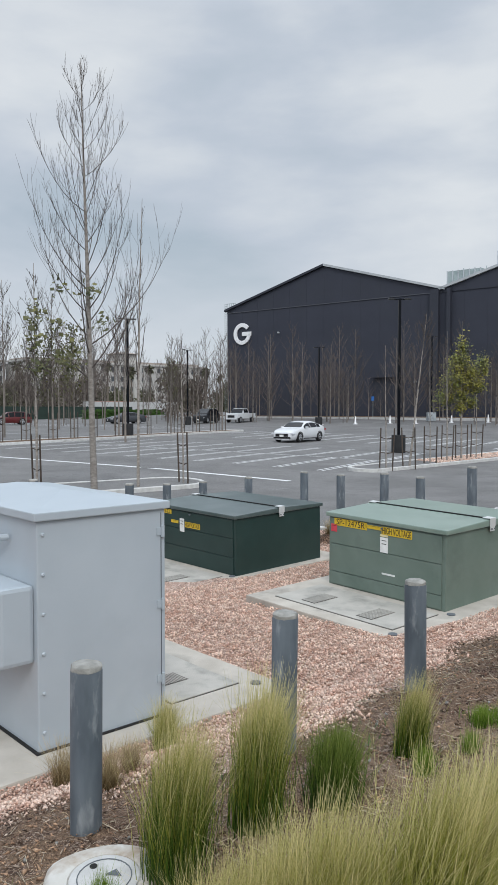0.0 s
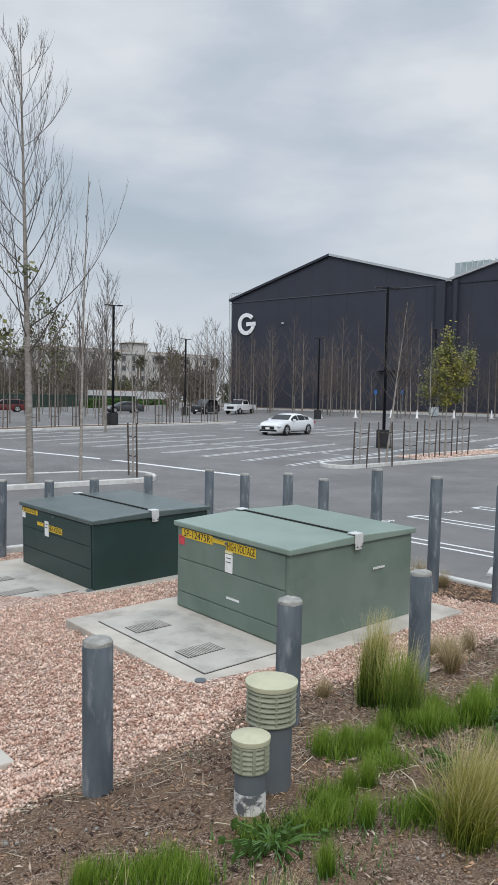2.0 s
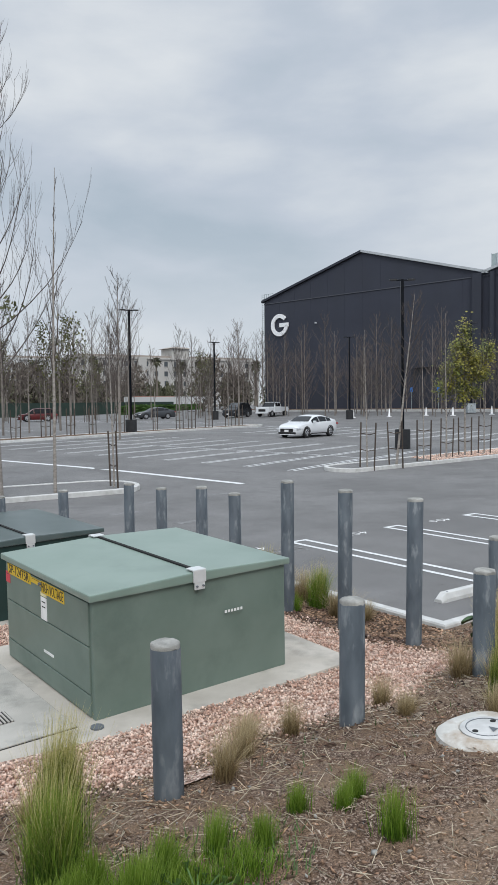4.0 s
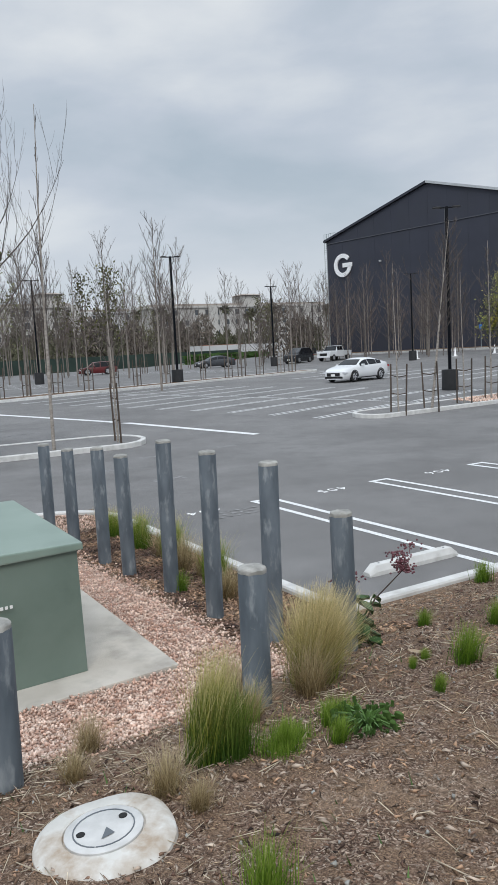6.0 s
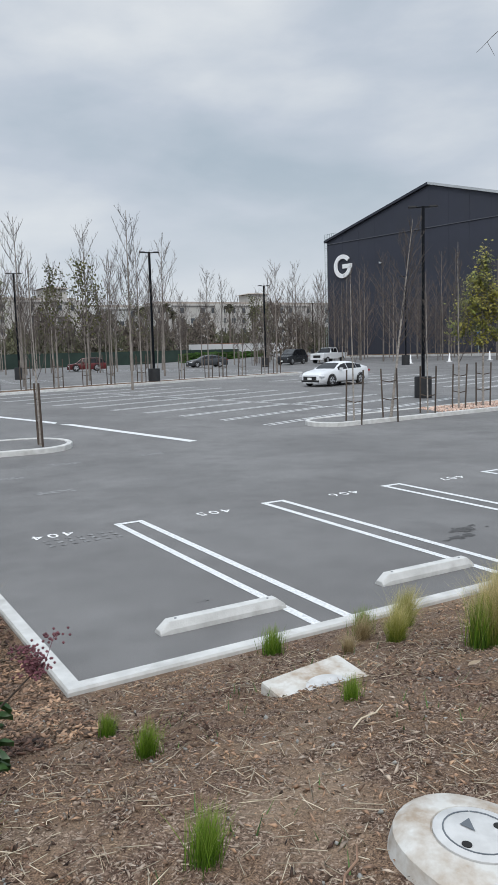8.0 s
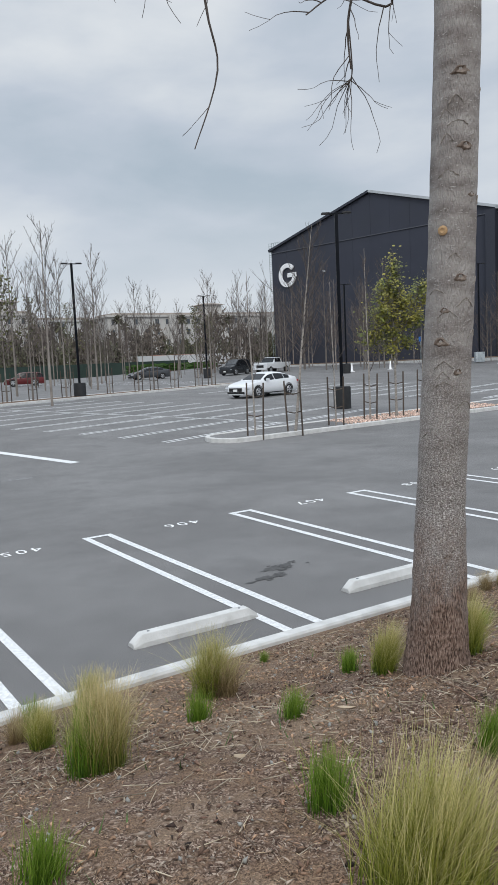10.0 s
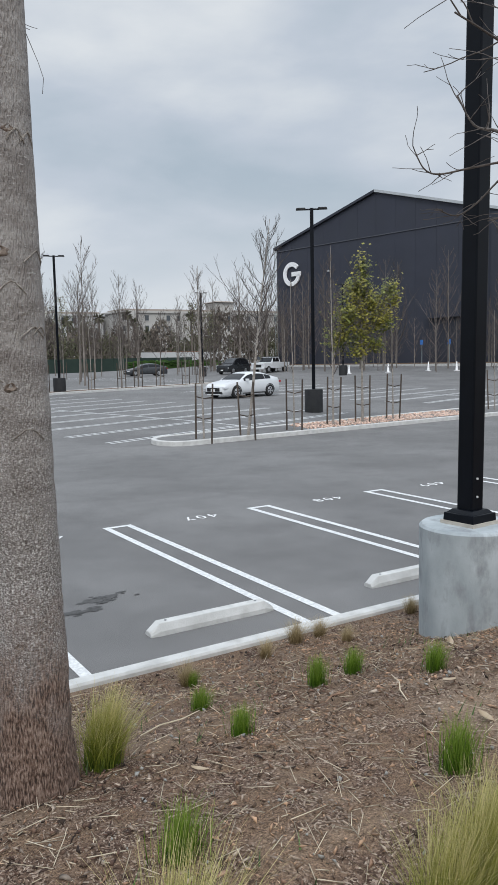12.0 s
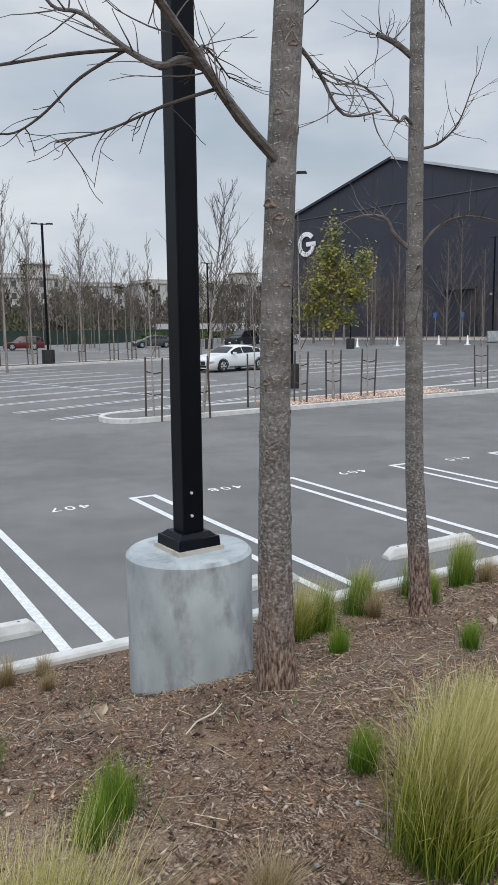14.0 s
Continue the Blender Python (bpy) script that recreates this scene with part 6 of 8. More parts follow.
# ---- vehicles ----
def sedan_shell(t, paint, L, W, H):
    """A low sedan lofted from nose to tail, with a roof that falls away in one sweep."""
    h, k = L / 2, L / 4.88
    top = ([0, 0.04, 0.2, 0.5, 0.9, 1.35, 1.7, 2.05, 2.35, 2.7, 3.1, 3.5, 3.9, 4.3, 4.6, 4.78, 4.85, 4.88], [0.56, 0.68, 0.76, 0.84, 0.91, 0.975, 1.17, 1.345, 1.42, 1.45, 1.44, 1.385, 1.27, 1.13, 1.085, 1.07, 0.98, 0.72])
    belt_ = ([0, 0.04, 0.2, 0.5, 0.9, 1.35, 2.7, 3.9, 4.3, 4.6, 4.85, 4.88], [0.5, 0.62, 0.7, 0.79, 0.86, 0.91, 0.96, 1.0, 1.02, 1.02, 0.9, 0.66])
    wide = ([0, 0.08, 0.3, 0.8, 1.5, 3.6, 4.3, 4.75, 4.88], [0.6, 0.72, 0.83, 0.9, 0.93, 0.93, 0.9, 0.83, 0.74])

    def section(xf):
        r, b = np.interp(xf, *top) * H / 1.45, np.interp(xf, *belt_) * H / 1.45
        w = np.interp(xf, *wide) * W / 1.86
        wt = max(0.62 * w, 0.95 * w - (r - b) * 0.52)
        return w, b, r, wt

    g = Geo()
    xs = sorted(set([0, 0.02, 0.04, 0.1, 4.8, 4.84, 4.88] + [i * 0.122 for i in range(1, 40)]))
    for xf in xs:
        w, b, r, wt = section(xf)
        half = [(w * 0.86, 0.2), (w * 0.96, 0.32), (w, b * 0.62), (w * 0.985, b * 0.9), (w * 0.95, b), (wt, b + (r - b) * 0.84), (wt * 0.86, b + (r - b) * 0.95), (wt * 0.45, b + (r - b) * 0.99)]
        for y, z in half + [(0, r)] + [(-y, z) for y, z in half[::-1]]:
            g.v.append((h - xf * k, y, z))
    m, n = 17, len(xs)
    for i in range(n - 1):
        for j in range(m):
            g.f.append((i * m + j, i * m + (j + 1) % m, (i + 1) * m + (j + 1) % m, (i + 1) * m + j))
    g.f += [tuple(range(m)), tuple((n - 1) * m + j for j in range(m - 1, -1, -1))]
    g.m = [0] * len(g.f)
    part("body", g, paint, t, smooth=True)
    for s in (-1, 1):
        for x0, x1 in ((1.62, 2.52), (2.58, 3.42), (3.46, 3.95)):
            g = Geo()
            for i in range(7):
                xf = x0 + (x1 - x0) * i / 6
                w, b, r, wt = section(xf)
                for f in (0.06, 0.76):
                    g.v.append((h - xf * k, s * (0.95 * w + (wt - 0.95 * w) * f / 0.84 + 0.012), b + (r - b) * f))
            g.f = [(2 * i, 2 * i + 1, 2 * i + 3, 2 * i + 2)[::s] for i in range(6)]
            g.m = [0] * 6
            part("side_window", g, CARGLASS, t)
        g = Geo()
        g.tube([(h - xf * k, s * (section(xf)[0] + 0.002), 0.25) for xf in (1.45, 2.4, 3.4)], [0.03] * 3, 5)
        part("sill_trim", g, TYRE, t)
    for name, x0, x1 in (("windscreen", 1.42, 2.04), ("rear_window", 3.3, 4.2)):
        g = Geo()
        for i in range(6):
            xf = x0 + (x1 - x0) * i / 5
            w, b, r, wt = section(xf)
            for f, q in ((-0.88, 0.955), (-0.45, 0.995), (0, 1.005), (0.45, 0.995), (0.88, 0.955)):
                g.v.append((h - xf * k, wt * f, b + (r - b) * q + 0.014))
        g.f = [(5 * i + j, 5 * i + j + 1, 5 * i + j + 6, 5 * i + j + 5) for i in range(5) for j in range(4)]
        g.m = [0] * 20
        part(name, g, CARGLASS, t, smooth=True)


def box_shell(t, paint, st, kz, W):
    g = Geo()
    rows = []
    for x, zt, zr, w in st:
        w = w * W / 1.86
        zt *= kz
        roof = zr * kz if zr else None
        row = [(x, -w * 0.9, 0.22), (x, -w, 0.4), (x, -w, zt * 0.72), (x, -w * 0.96, zt)]
        if roof:
            row += [(x, -w * 0.74, zt + (roof - zt) * 0.94), (x, -w * 0.5, roof), (x, w * 0.5, roof), (x, w * 0.74, zt + (roof - zt) * 0.94)]
        else:
            row += [(x, -w * 0.8, zt + 0.012), (x, -w * 0.4, zt + 0.03), (x, w * 0.4, zt + 0.03), (x, w * 0.8, zt + 0.012)]
        row += [(x, w * 0.96, zt), (x, w, zt * 0.72), (x, w, 0.4), (x, w * 0.9, 0.22)]
        rows.append(row)
    m = len(rows[0])
    for r in rows:
        g.v += r
    for i in range(len(rows) - 1):
        for j in range(m - 1):
            g.f.append((i * m + j, i * m + j + 1, (i + 1) * m + j + 1, (i + 1) * m + j))
        g.f.append((i * m + m - 1, i * m, (i + 1) * m, (i + 1) * m + m - 1))
    g.f += [tuple(range(m - 1, -1, -1)), tuple((len(rows) - 1) * m + j for j in range(m))]
    g.m = [0] * len(g.f)
    part("body", g, paint, t, smooth=True)
    # glazing: side windows and both screens, just outside the shell
    gh = [i for i, s in enumerate(st) if s[2]]
    for side in (3, 7):
        for i in gh[:-1]:
            if i + 1 not in gh:
                continue
            g2 = Geo()
            q = [Vector(rows[i][side]), Vector(rows[i + 1][side]), Vector(rows[i + 1][side + 1]), Vector(rows[i][side + 1])]
            c = sum(q, Vector()) / 4
            o = Vector((0, -0.012 if side == 3 else 0.012, 0.004))
            q = [c + (p - c) * 0.92 + o for p in q]
            g2.add(q + [p - o * 0.8 for p in q], [(0, 1, 2, 3), (4, 7, 6, 5), (0, 4, 5, 1), (1, 5, 6, 2), (2, 6, 7, 3), (3, 7, 4, 0)])
            part("side_window", g2, CARGLASS, t)
    for i, j in ((gh[-2], gh[-1]), (gh[0], gh[1])):
        g2 = Geo()
        q = [Vector(rows[i][4]), Vector(rows[i][7]), Vector(rows[j][7]), Vector(rows[j][4])]
        c = sum(q, Vector()) / 4
        o = Vector((0.02 if i > len(st) / 2 else -0.02, 0, 0.03))
        q = [c + (p - c) * 0.9 + o for p in q]
        g2.add(q + [p - o * 0.7 for p in q], [(0, 1, 2, 3), (4, 7, 6, 5), (0, 4, 5, 1), (1, 5, 6, 2), (2, 6, 7, 3), (3, 7, 4, 0)])
        part("windscreen" if i > len(st) / 2 else "rear_window", g2, CARGLASS, t)


def car(kind, paint, label, L=4.9, W=1.86, H=1.45):
    t = thing(kind, pose(0, 0, 0), label, "car")
    h = L / 2
    if kind == "sedan_car":
        # own x points to the front: station, top of the lower body, roof height (or None), half width
        st = [(-h, 0.62, None, 0.74), (-h + 0.08, 0.98, None, 0.84), (-h + 0.55, 1.05, None, 0.9), (-h + 0.95, 1.02, 1.08, 0.92), (-h + 1.75, 0.97, 1.38, 0.93), (-h + 2.3, 0.94, 1.45, 0.93),
              (-h + 2.75, 0.92, 1.44, 0.93), (-h + 3.05, 0.9, 1.36, 0.93), (-h + 3.75, 0.88, 0.92, 0.92), (h - 0.6, 0.8, None, 0.9), (h - 0.15, 0.7, None, 0.82), (h, 0.52, None, 0.7)]
    else:
        st = [(-h, 0.7, None, 0.8), (-h + 0.06, 1.05, 1.15, 0.88), (-h + 0.35, 1.08, 1.6, 0.92), (-h + 0.8, 1.06, 1.76, 0.94), (-h + 1.9, 1.05, 1.78, 0.94), (-h + 2.6, 1.04, 1.74, 0.94),
              (-h + 3.35, 1.03, 1.08, 0.94), (h - 0.7, 1.0, None, 0.93), (h - 0.12, 0.9, None, 0.86), (h, 0.6, None, 0.78)]
    kz = H / (1.45 if kind == "sedan_car" else 1.78)
    if kind == "sedan_car":
        sedan_shell(t, paint, L, W, H)
    else:
        box_shell(t, paint, st, kz, W)
    rw = 0.34 if kind == "sedan_car" else 0.39
    for x in (-h + 1.05, h - 0.95):
        for s in (-1, 1):
            yy = s * (W / 2 - 0.1)
            g2 = Geo()
            g2.tube([(x, yy - 0.11, rw), (x, yy - 0.08, rw), (x, yy + 0.08, rw), (x, yy + 0.11, rw)], [rw * 0.92, rw, rw, rw * 0.92], 22)
            wheel = part("wheel", g2, TYRE, t, smooth=True)
            g2 = Geo()
            g2.tube([(x, yy + s * 0.1, rw), (x, yy + s * 0.122, rw)], [rw * 0.66, rw * 0.6], 16)
            part("rim", g2, RIM, wheel)
            for k in range(5):
                a = k * 2 * math.pi / 5 + 0.3
                g2 = Geo()
                g2.tube([(x + rw * 0.25 * math.cos(a), yy + s * 0.124, rw + rw * 0.25 * math.sin(a)), (x + rw * 0.55 * math.cos(a), yy + s * 0.124, rw + rw * 0.55 * math.sin(a))], [0.03, 0.045], 5)
                part("rim_slot", g2, TYRE, wheel)
            g2 = Geo()
            g2.tube([(x + (rw + 0.035) * math.cos(radians(a)), s * (W / 2 - 0.005), rw + (rw + 0.035) * math.sin(radians(a))) for a in range(0, 181, 15)], [0.022] * 13, 5)
            part("arch", g2, TYRE, t)
    zf = st[-1][1] * kz
    g2 = Geo()
    g2.box((h - 0.02, 0, zf - 0.02), (0.1, W * 0.52, 0.2))
    part("grille", g2, TYRE, t)
    g2 = Geo()
    g2.box((h - 0.03, 0, 0.32), (0.08, W * 0.7, 0.12))
    part("lower_grille", g2, TYRE, t)
    g2 = Geo()
    g2.box((h + 0.035, 0, 0.46), (0.02, 0.32, 0.14))
    part("licence_plate", g2, WHITELAB, t)
    for s in (-1, 1):
        g2 = Geo()
        g2.box((h - 0.2, s * W * 0.37, zf + 0.08), (0.3, 0.34, 0.1))
        part("headlight", g2, LENS, t, bevel=0.02)
        g2 = Geo()
        g2.box((-h + 0.06, s * W * 0.38, st[1][1] * kz * 0.85), (0.14, 0.34, 0.12))
        part("tail_light", g2, TAIL, t, bevel=0.02)
        g2 = Geo()
        g2.box((h - 1.75, s * (W / 2 + 0.06), st[-4][1] * kz + 0.12), (0.12, 0.2, 0.13))
        part("mirror", g2, paint, t, bevel=0.02)
    return t


def at_lot(ob, x, y, deg):
    ob.matrix_basis = pose(x, y, zl(x, y), 0, 0, deg)


at_lot(car("sedan_car", CARWHITE, "white four-door sedan standing across the stalls", 4.8), 24.15, 32.6, 195)
at_lot(car("sedan_car", CARGREY, "dark grey sedan parked in the far row", 4.8), 38.0, 76.6, 170)
at_lot(car("suv_car", CARDARK, "black off-road vehicle with a roof rack", 4.4, 1.9, 1.85), 46.9, 71.7, 203)
at_lot(car("suv_car", CARRED, "dark red car parked in the far row", 4.3, 1.8, 1.5), 24.0, 79.0, 165)


def pickup():
    t = thing("pickup_truck", pose(0, 0, 0), "white pickup truck with an open bed and a rack", "pickup truck")
    g = Geo()
    g.box((1.85, 0, 0.85), (1.6, 1.8, 0.6))
    part("bonnet", g, CARWHITE, t, bevel=0.09)
    g = Geo()
    g.box((0.2, 0, 0.85), (1.9, 1.86, 0.7))
    v = [(-0.72, -0.9, 1.2), (1.15, -0.9, 1.2), (1.15, 0.9, 1.2), (-0.72, 0.9, 1.2), (-0.6, -0.72, 1.78), (0.55, -0.72, 1.78), (0.55, 0.72, 1.78), (-0.6, 0.72, 1.78)]
    g.add(v, [(3, 2, 1, 0), (4, 5, 6, 7), (0, 1, 5, 4), (1, 2, 6, 5), (2, 3, 7, 6), (3, 0, 4, 7)])
    part("cab", g, CARWHITE, t, bevel=0.04)
    for s in (-1, 1):
        g = Geo()
        g.box((-1.7, s * 0.86, 0.9), (1.9, 0.1, 0.55))
        part("bed_side", g, CARWHITE, t, bevel=0.03)
        for a, b in ((-0.5, 0.15), (0.2, 0.75)):
            g = Geo()
            g.add([(a, s * 0.895, 1.24), (b + 0.1, s * 0.895, 1.24), (b - 0.02, s * 0.76, 1.7), (a + 0.03, s * 0.76, 1.7)], [(0, 1, 2, 3)])
            part("side_window", g, CARGLASS, t)
        for x in (-1.7, 1.75):
            g = Geo()
            g.tube([(x, s * 0.7, 0.38), (x, s * 0.93, 0.38)], [0.38, 0.38], 20)
            w = part("wheel", g, TYRE, t)
            g = Geo()
            g.tube([(x, s * 0.93, 0.38), (x, s * 0.945, 0.38)], [0.23, 0.2], 14)
            part("rim", g, RIM, w)
        g = Geo()
        g.box((2.64, s * 0.68, 0.95), (0.08, 0.32, 0.2))
        part("headlight", g, LENS, t)
        for x in (-2.5, -0.9):
            g = Geo()
            g.tube([(x, s * 0.85, 1.15), (x, s * 0.8, 1.85)], [0.03, 0.03], 5)
            part("rack_post", g, TYRE, t)
        g = Geo()
        g.tube([(-2.6, s * 0.8, 1.87), (1.0, s * 0.8, 1.87)], [0.03, 0.03], 5)
        part("rack_rail", g, TYRE, t)
    g = Geo()
    g.box((-1.7, 0, 0.7), (1.9, 1.66, 0.1))
    part("bed_floor", g, TYRE, t)
    g = Geo()
    g.box((-2.63, 0, 0.9), (0.08, 1.8, 0.55))
    part("tailgate", g, CARWHITE, t)
    g = Geo()
    g.add([(1.17, -0.84, 1.22), (1.17, 0.84, 1.22), (0.62, 0.7, 1.74), (0.62, -0.7, 1.74)], [(0, 1, 2, 3)])
    part("windscreen", g, CARGLASS, t)
    g = Geo()
    g.box((2.64, 0, 0.78), (0.1, 0.95, 0.3))
    part("grille", g, TYRE, t)
    g = Geo()
    g.box((2.68, 0, 0.5), (0.12, 1.75, 0.2))
    part("bumper", g, CARWHITE, t, bevel=0.03)
    return t


at_lot(pickup(), 50.2, 68.8, 203)


# ---- cones, signs, fence, hedge ----
def cone(x, y):
    t = thing("traffic_cone", pose(x, y, zl(x, y)), "white delineator cone on the lot", "traffic cone", "cones by the hangar")
    g = Geo()
    g.box((0, 0, 0.03), (0.4, 0.4, 0.06))
    part("foot", g, CONEW, t)
    g = Geo()
    g.lathe([(0.16, 0.06), (0.13, 0.1), (0.04, 0.9), (0.02, 0.92)], 12)
    part("cone", g, CONEW, t, smooth=True)


for i in range(9):
    cone(50.5 + i * 1.9 + (i % 3) * 0.6, 55.0 - i * 3.0)
for x, y in ((63.5, 58.0), (63.2, 53.6)):
    t = thing("sign_post", pose(x, y, zl(x, y) + 0.2), "blue parking sign on a thin post", "sign")
    g = Geo()
    g.cyl(0, 0, -0.3, 2.7, 0.03, n=8)
    part("post", g, UNITMETAL, t)
    g = Geo()
    g.box((-0.05, 0, 2.4), (0.03, 0.35, 0.55), radians(20))
    part("panel", g, SIGNBLUE, t)
t = thing("mesh_fence", pose(0, 0, 0), "long green mesh-covered fence behind the lot", "fence")
fa, fb = Vector((-45, 92)), Vector((66, 118))
for i in range(20):
    a, b = fa.lerp(fb, i / 20), fa.lerp(fb, (i + 1) / 20)
    g = Geo()
    mid, dd = (a + b) / 2, (b - a)
    g.box((mid.x, mid.y, 1.9), (dd.length - 0.1, 0.05, 2.3), math.atan2(dd.y, dd.x))
    part("panel", g, FENCEG, t)
    g = Geo()
    g.cyl(a.x, a.y, 0.5, 3.15, 0.05, n=6)
    part("post", g, FENCEG, t)


def clump_cloud(seed, n, box, size, name, mat, label, dens=None):
    """Many small leaf-sized faces in one mesh, for what nobody could count."""
    r = np.random.default_rng(seed)
    c = np.stack([r.uniform(*box[0], n), r.uniform(*box[1], n), r.uniform(*box[2], n)], 1)
    if dens is not None:
        c = c[dens(c, r)]
    n = len(c)
    u = r.normal(size=(n, 3))
    u /= np.linalg.norm(u, axis=1)[:, None]
    w = np.cross(u, r.normal(size=(n, 3)))
    w /= np.linalg.norm(w, axis=1)[:, None]
    s = size * r.uniform(0.5, 1.5, n)[:, None]
    v = np.stack([c, c + u * s * 0.5 + w * s * 0.4, c + u * s, c + u * s * 0.5 - w * s * 0.4], 1).reshape(-1, 3)
    me = bpy.data.meshes.new(name)
    me.from_pydata(v.tolist(), [], [(4 * i, 4 * i + 1, 4 * i + 2, 4 * i + 3) for i in range(n)])
    me.materials.append(mat)
    return tagged(new(name, me), label, name.replace("_", " "), "", "stuff")


hed = clump_cloud(3, 9000, ((-1, 1), (-1, 1), (0, 1)), 0.22, "hedge", HEDGE, "clipped bright green hedge before the fence")
hed.data.transform(pose(57, 106.5, 0.9, 0, 0, 13) @ Matrix.Diagonal((8, 0.8, 1.4, 1)))


def belt(seed, x0, y0, x1, y1, wide, hmean, n, mat, name, label, size):
    d = Vector((x1 - x0, y1 - y0))
    r = np.random.default_rng(seed)
    k = int(d.length / 3.0)
    tops = hmean * r.uniform(0.55, 1.15, k)
    cx = r.uniform(0, 1, k)
    cy = r.uniform(-wide, wide, k)
    rad = r.uniform(1.6, 3.6, k)
    i = r.integers(0, k, n)
    zz = r.beta(1.6, 1.3, n)
    spread = rad[i] * np.sqrt(np.clip(1.05 - zz ** 2.2, 0.05, 1)) * (0.35 + 0.65 * np.clip(zz * 3, 0, 1))
    ang, q = r.uniform(0, 2 * np.pi, n), np.sqrt(r.uniform(0, 1, n))
    along = cx[i] * d.length + spread * q * np.cos(ang)
    side = cy[i] + spread * q * np.sin(ang)
    ux, uy = d.x / d.length, d.y / d.length
    c = np.stack([x0 + along * ux - side * uy, y0 + along * uy + side * ux, 0.8 + zz * tops[i]], 1)
    u = r.normal(size=(n, 3)) * [0.6, 0.6, 1.4]
    u /= np.linalg.norm(u, axis=1)[:, None]
    w = np.cross(u, r.normal(size=(n, 3)))
    w /= np.linalg.norm(w, axis=1)[:, None]
    s = size * r.uniform(0.5, 1.6, n)[:, None]
    v = np.stack([c, c + u * s * 0.5 + w * s * 0.16, c + u * s, c + u * s * 0.5 - w * s * 0.16], 1).reshape(-1, 3)
    me = bpy.data.meshes.new(name)
    me.from_pydata(v.tolist(), [], [(4 * a, 4 * a + 1, 4 * a + 2, 4 * a + 3) for a in range(n)])
    me.materials.append(mat)
    return tagged(new(name, me), label, "woods", "", "stuff")


for i in range(70):
    x, y = rr.uniform(-55, 64), 0
    y = 108 + 0.2 * (x + 40) + rr.uniform(0, 16)
    place(rr.choice((hangT, hangU)), used, pose(x, y, 0.8, 0, 0, rr.uniform(0, 360)) @ Matrix.Scale(rr.uniform(0.7, 1.0), 4))
belt(61, -60, 128, 75, 150, 8, 9.5, 26000, WOODS, "far_woods", "brown leafless woods beyond the fence", 0.9)
belt(62, -60, 118, 70, 140, 4, 6.0, 9000, WOODSG, "far_shrubs", "dull green shrubs beyond the fence", 0.8)
belt(63, 40, 190, 170, 205, 8, 10.0, 14000, WOODSG, "far_woods", "dark evergreen trees before the apartments", 1.2)
belt(65, -60, 122, 22, 132, 6, 12.0, 16000, WOODS, "far_woods", "brown leafless woods beyond the fence", 0.8)
belt(64, 58, 92, 64.5, 95, 2, 8.0, 1500, WOODS, "far_shrubs", "brown shrubs at the hangar corner", 0.7)


def palm(x, y, h):
    t = thing("palm_tree", pose(x, y, 0.9), "tall fan palm before the apartments", "palm tree", "palms before the apartments")
    g = Geo()
    g.tube([(0, 0, 0), (0.2, 0, h * 0.5), (0.1, 0, h)], [0.35, 0.28, 0.24], 7)
    part("trunk", g, WOODS, t)
    r = random.Random(int(x))
    g = Geo()
    for i in range(46):
        a, e = r.uniform(0, 6.28), r.uniform(-0.9, 1.2)
        d = Vector((math.cos(a) * math.cos(e), math.sin(a) * math.cos(e), math.sin(e)))
        o = d.cross(Vector((0, 0, 1))).normalized() * 0.35
        p = Vector((0.1, 0, h))
        k = r.uniform(1.5, 2.3)
        g.add([p, p + d * k * 0.6 + o, p + d * k + Vector((0, 0, -0.4)), p + d * k * 0.6 - o], [(0, 1, 2, 3)])
    part("crown", g, WOODSG, t)


for i in range(13):
    palm(66 + i * 8.3 + (i % 3) * 2.1, 185 + (i % 4) * 5, 12.0 + (i * 37 % 5) * 0.6)


def apartment(x0, x1, y, floors, fh, mat, label, tower=None, rz=0.0):
    t = thing("apartment_building", pose((x0 + x1) / 2, y, 0.9, 0, 0, rz), label, "building", "apartments on the skyline")
    L, H = x1 - x0, floors * fh
    g = Geo()
    g.box((0, 9, H / 2), (L, 18, H))
    wall = part("wall", g, mat, t)
    g = Geo()
    g.box((0, 9, H + 0.35), (L + 1.2, 19.2, 0.7))
    part("cornice", g, mat, t, bevel=0.1)
    g = Geo()
    g.box((0, 9, H + 1.1), (L * 0.94, 15, 1.0))
    part("roof", g, FARROOF, t)
    n = int(L / 4.2)
    win = Geo()
    win.box((0, -0.02, 0), (1.5, 0.14, 1.9))
    wm = win.mesh("window", FARGLASS)
    fr = Geo()
    fr.box((0, -0.06, -1.05), (1.9, 0.3, 0.14))
    fm = fr.mesh("sill", mat)
    for f in range(floors):
        for i in range(n):
            if (i * 7 + f * 3) % 11 == 0:
                continue
            w = part("window", wm, None, t)
            w.location = (-L / 2 + (i + 0.5) * L / n, 0, f * fh + fh * 0.55)
            s = part("sill", fm, None, w)
    for i in range(0, n, 5):
        g = Geo()
        g.box((-L / 2 + (i + 0.5) * L / n + 2.1, -0.6, H / 2 + 0.4), (3.6, 1.2, H + 0.8))
        part("bay", g, mat, t, bevel=0.05)
    if tower is not None:
        g = Geo()
        g.box((tower, 5, H + 2.2), (8, 8, 4.4))
        tw = part("tower", g, mat, t)
        g = Geo()
        g.box((tower, 5, H + 4.9), (10, 10, 0.7), taper=0.5)
        part("tower_roof", g, FARROOF, tw)
    return t


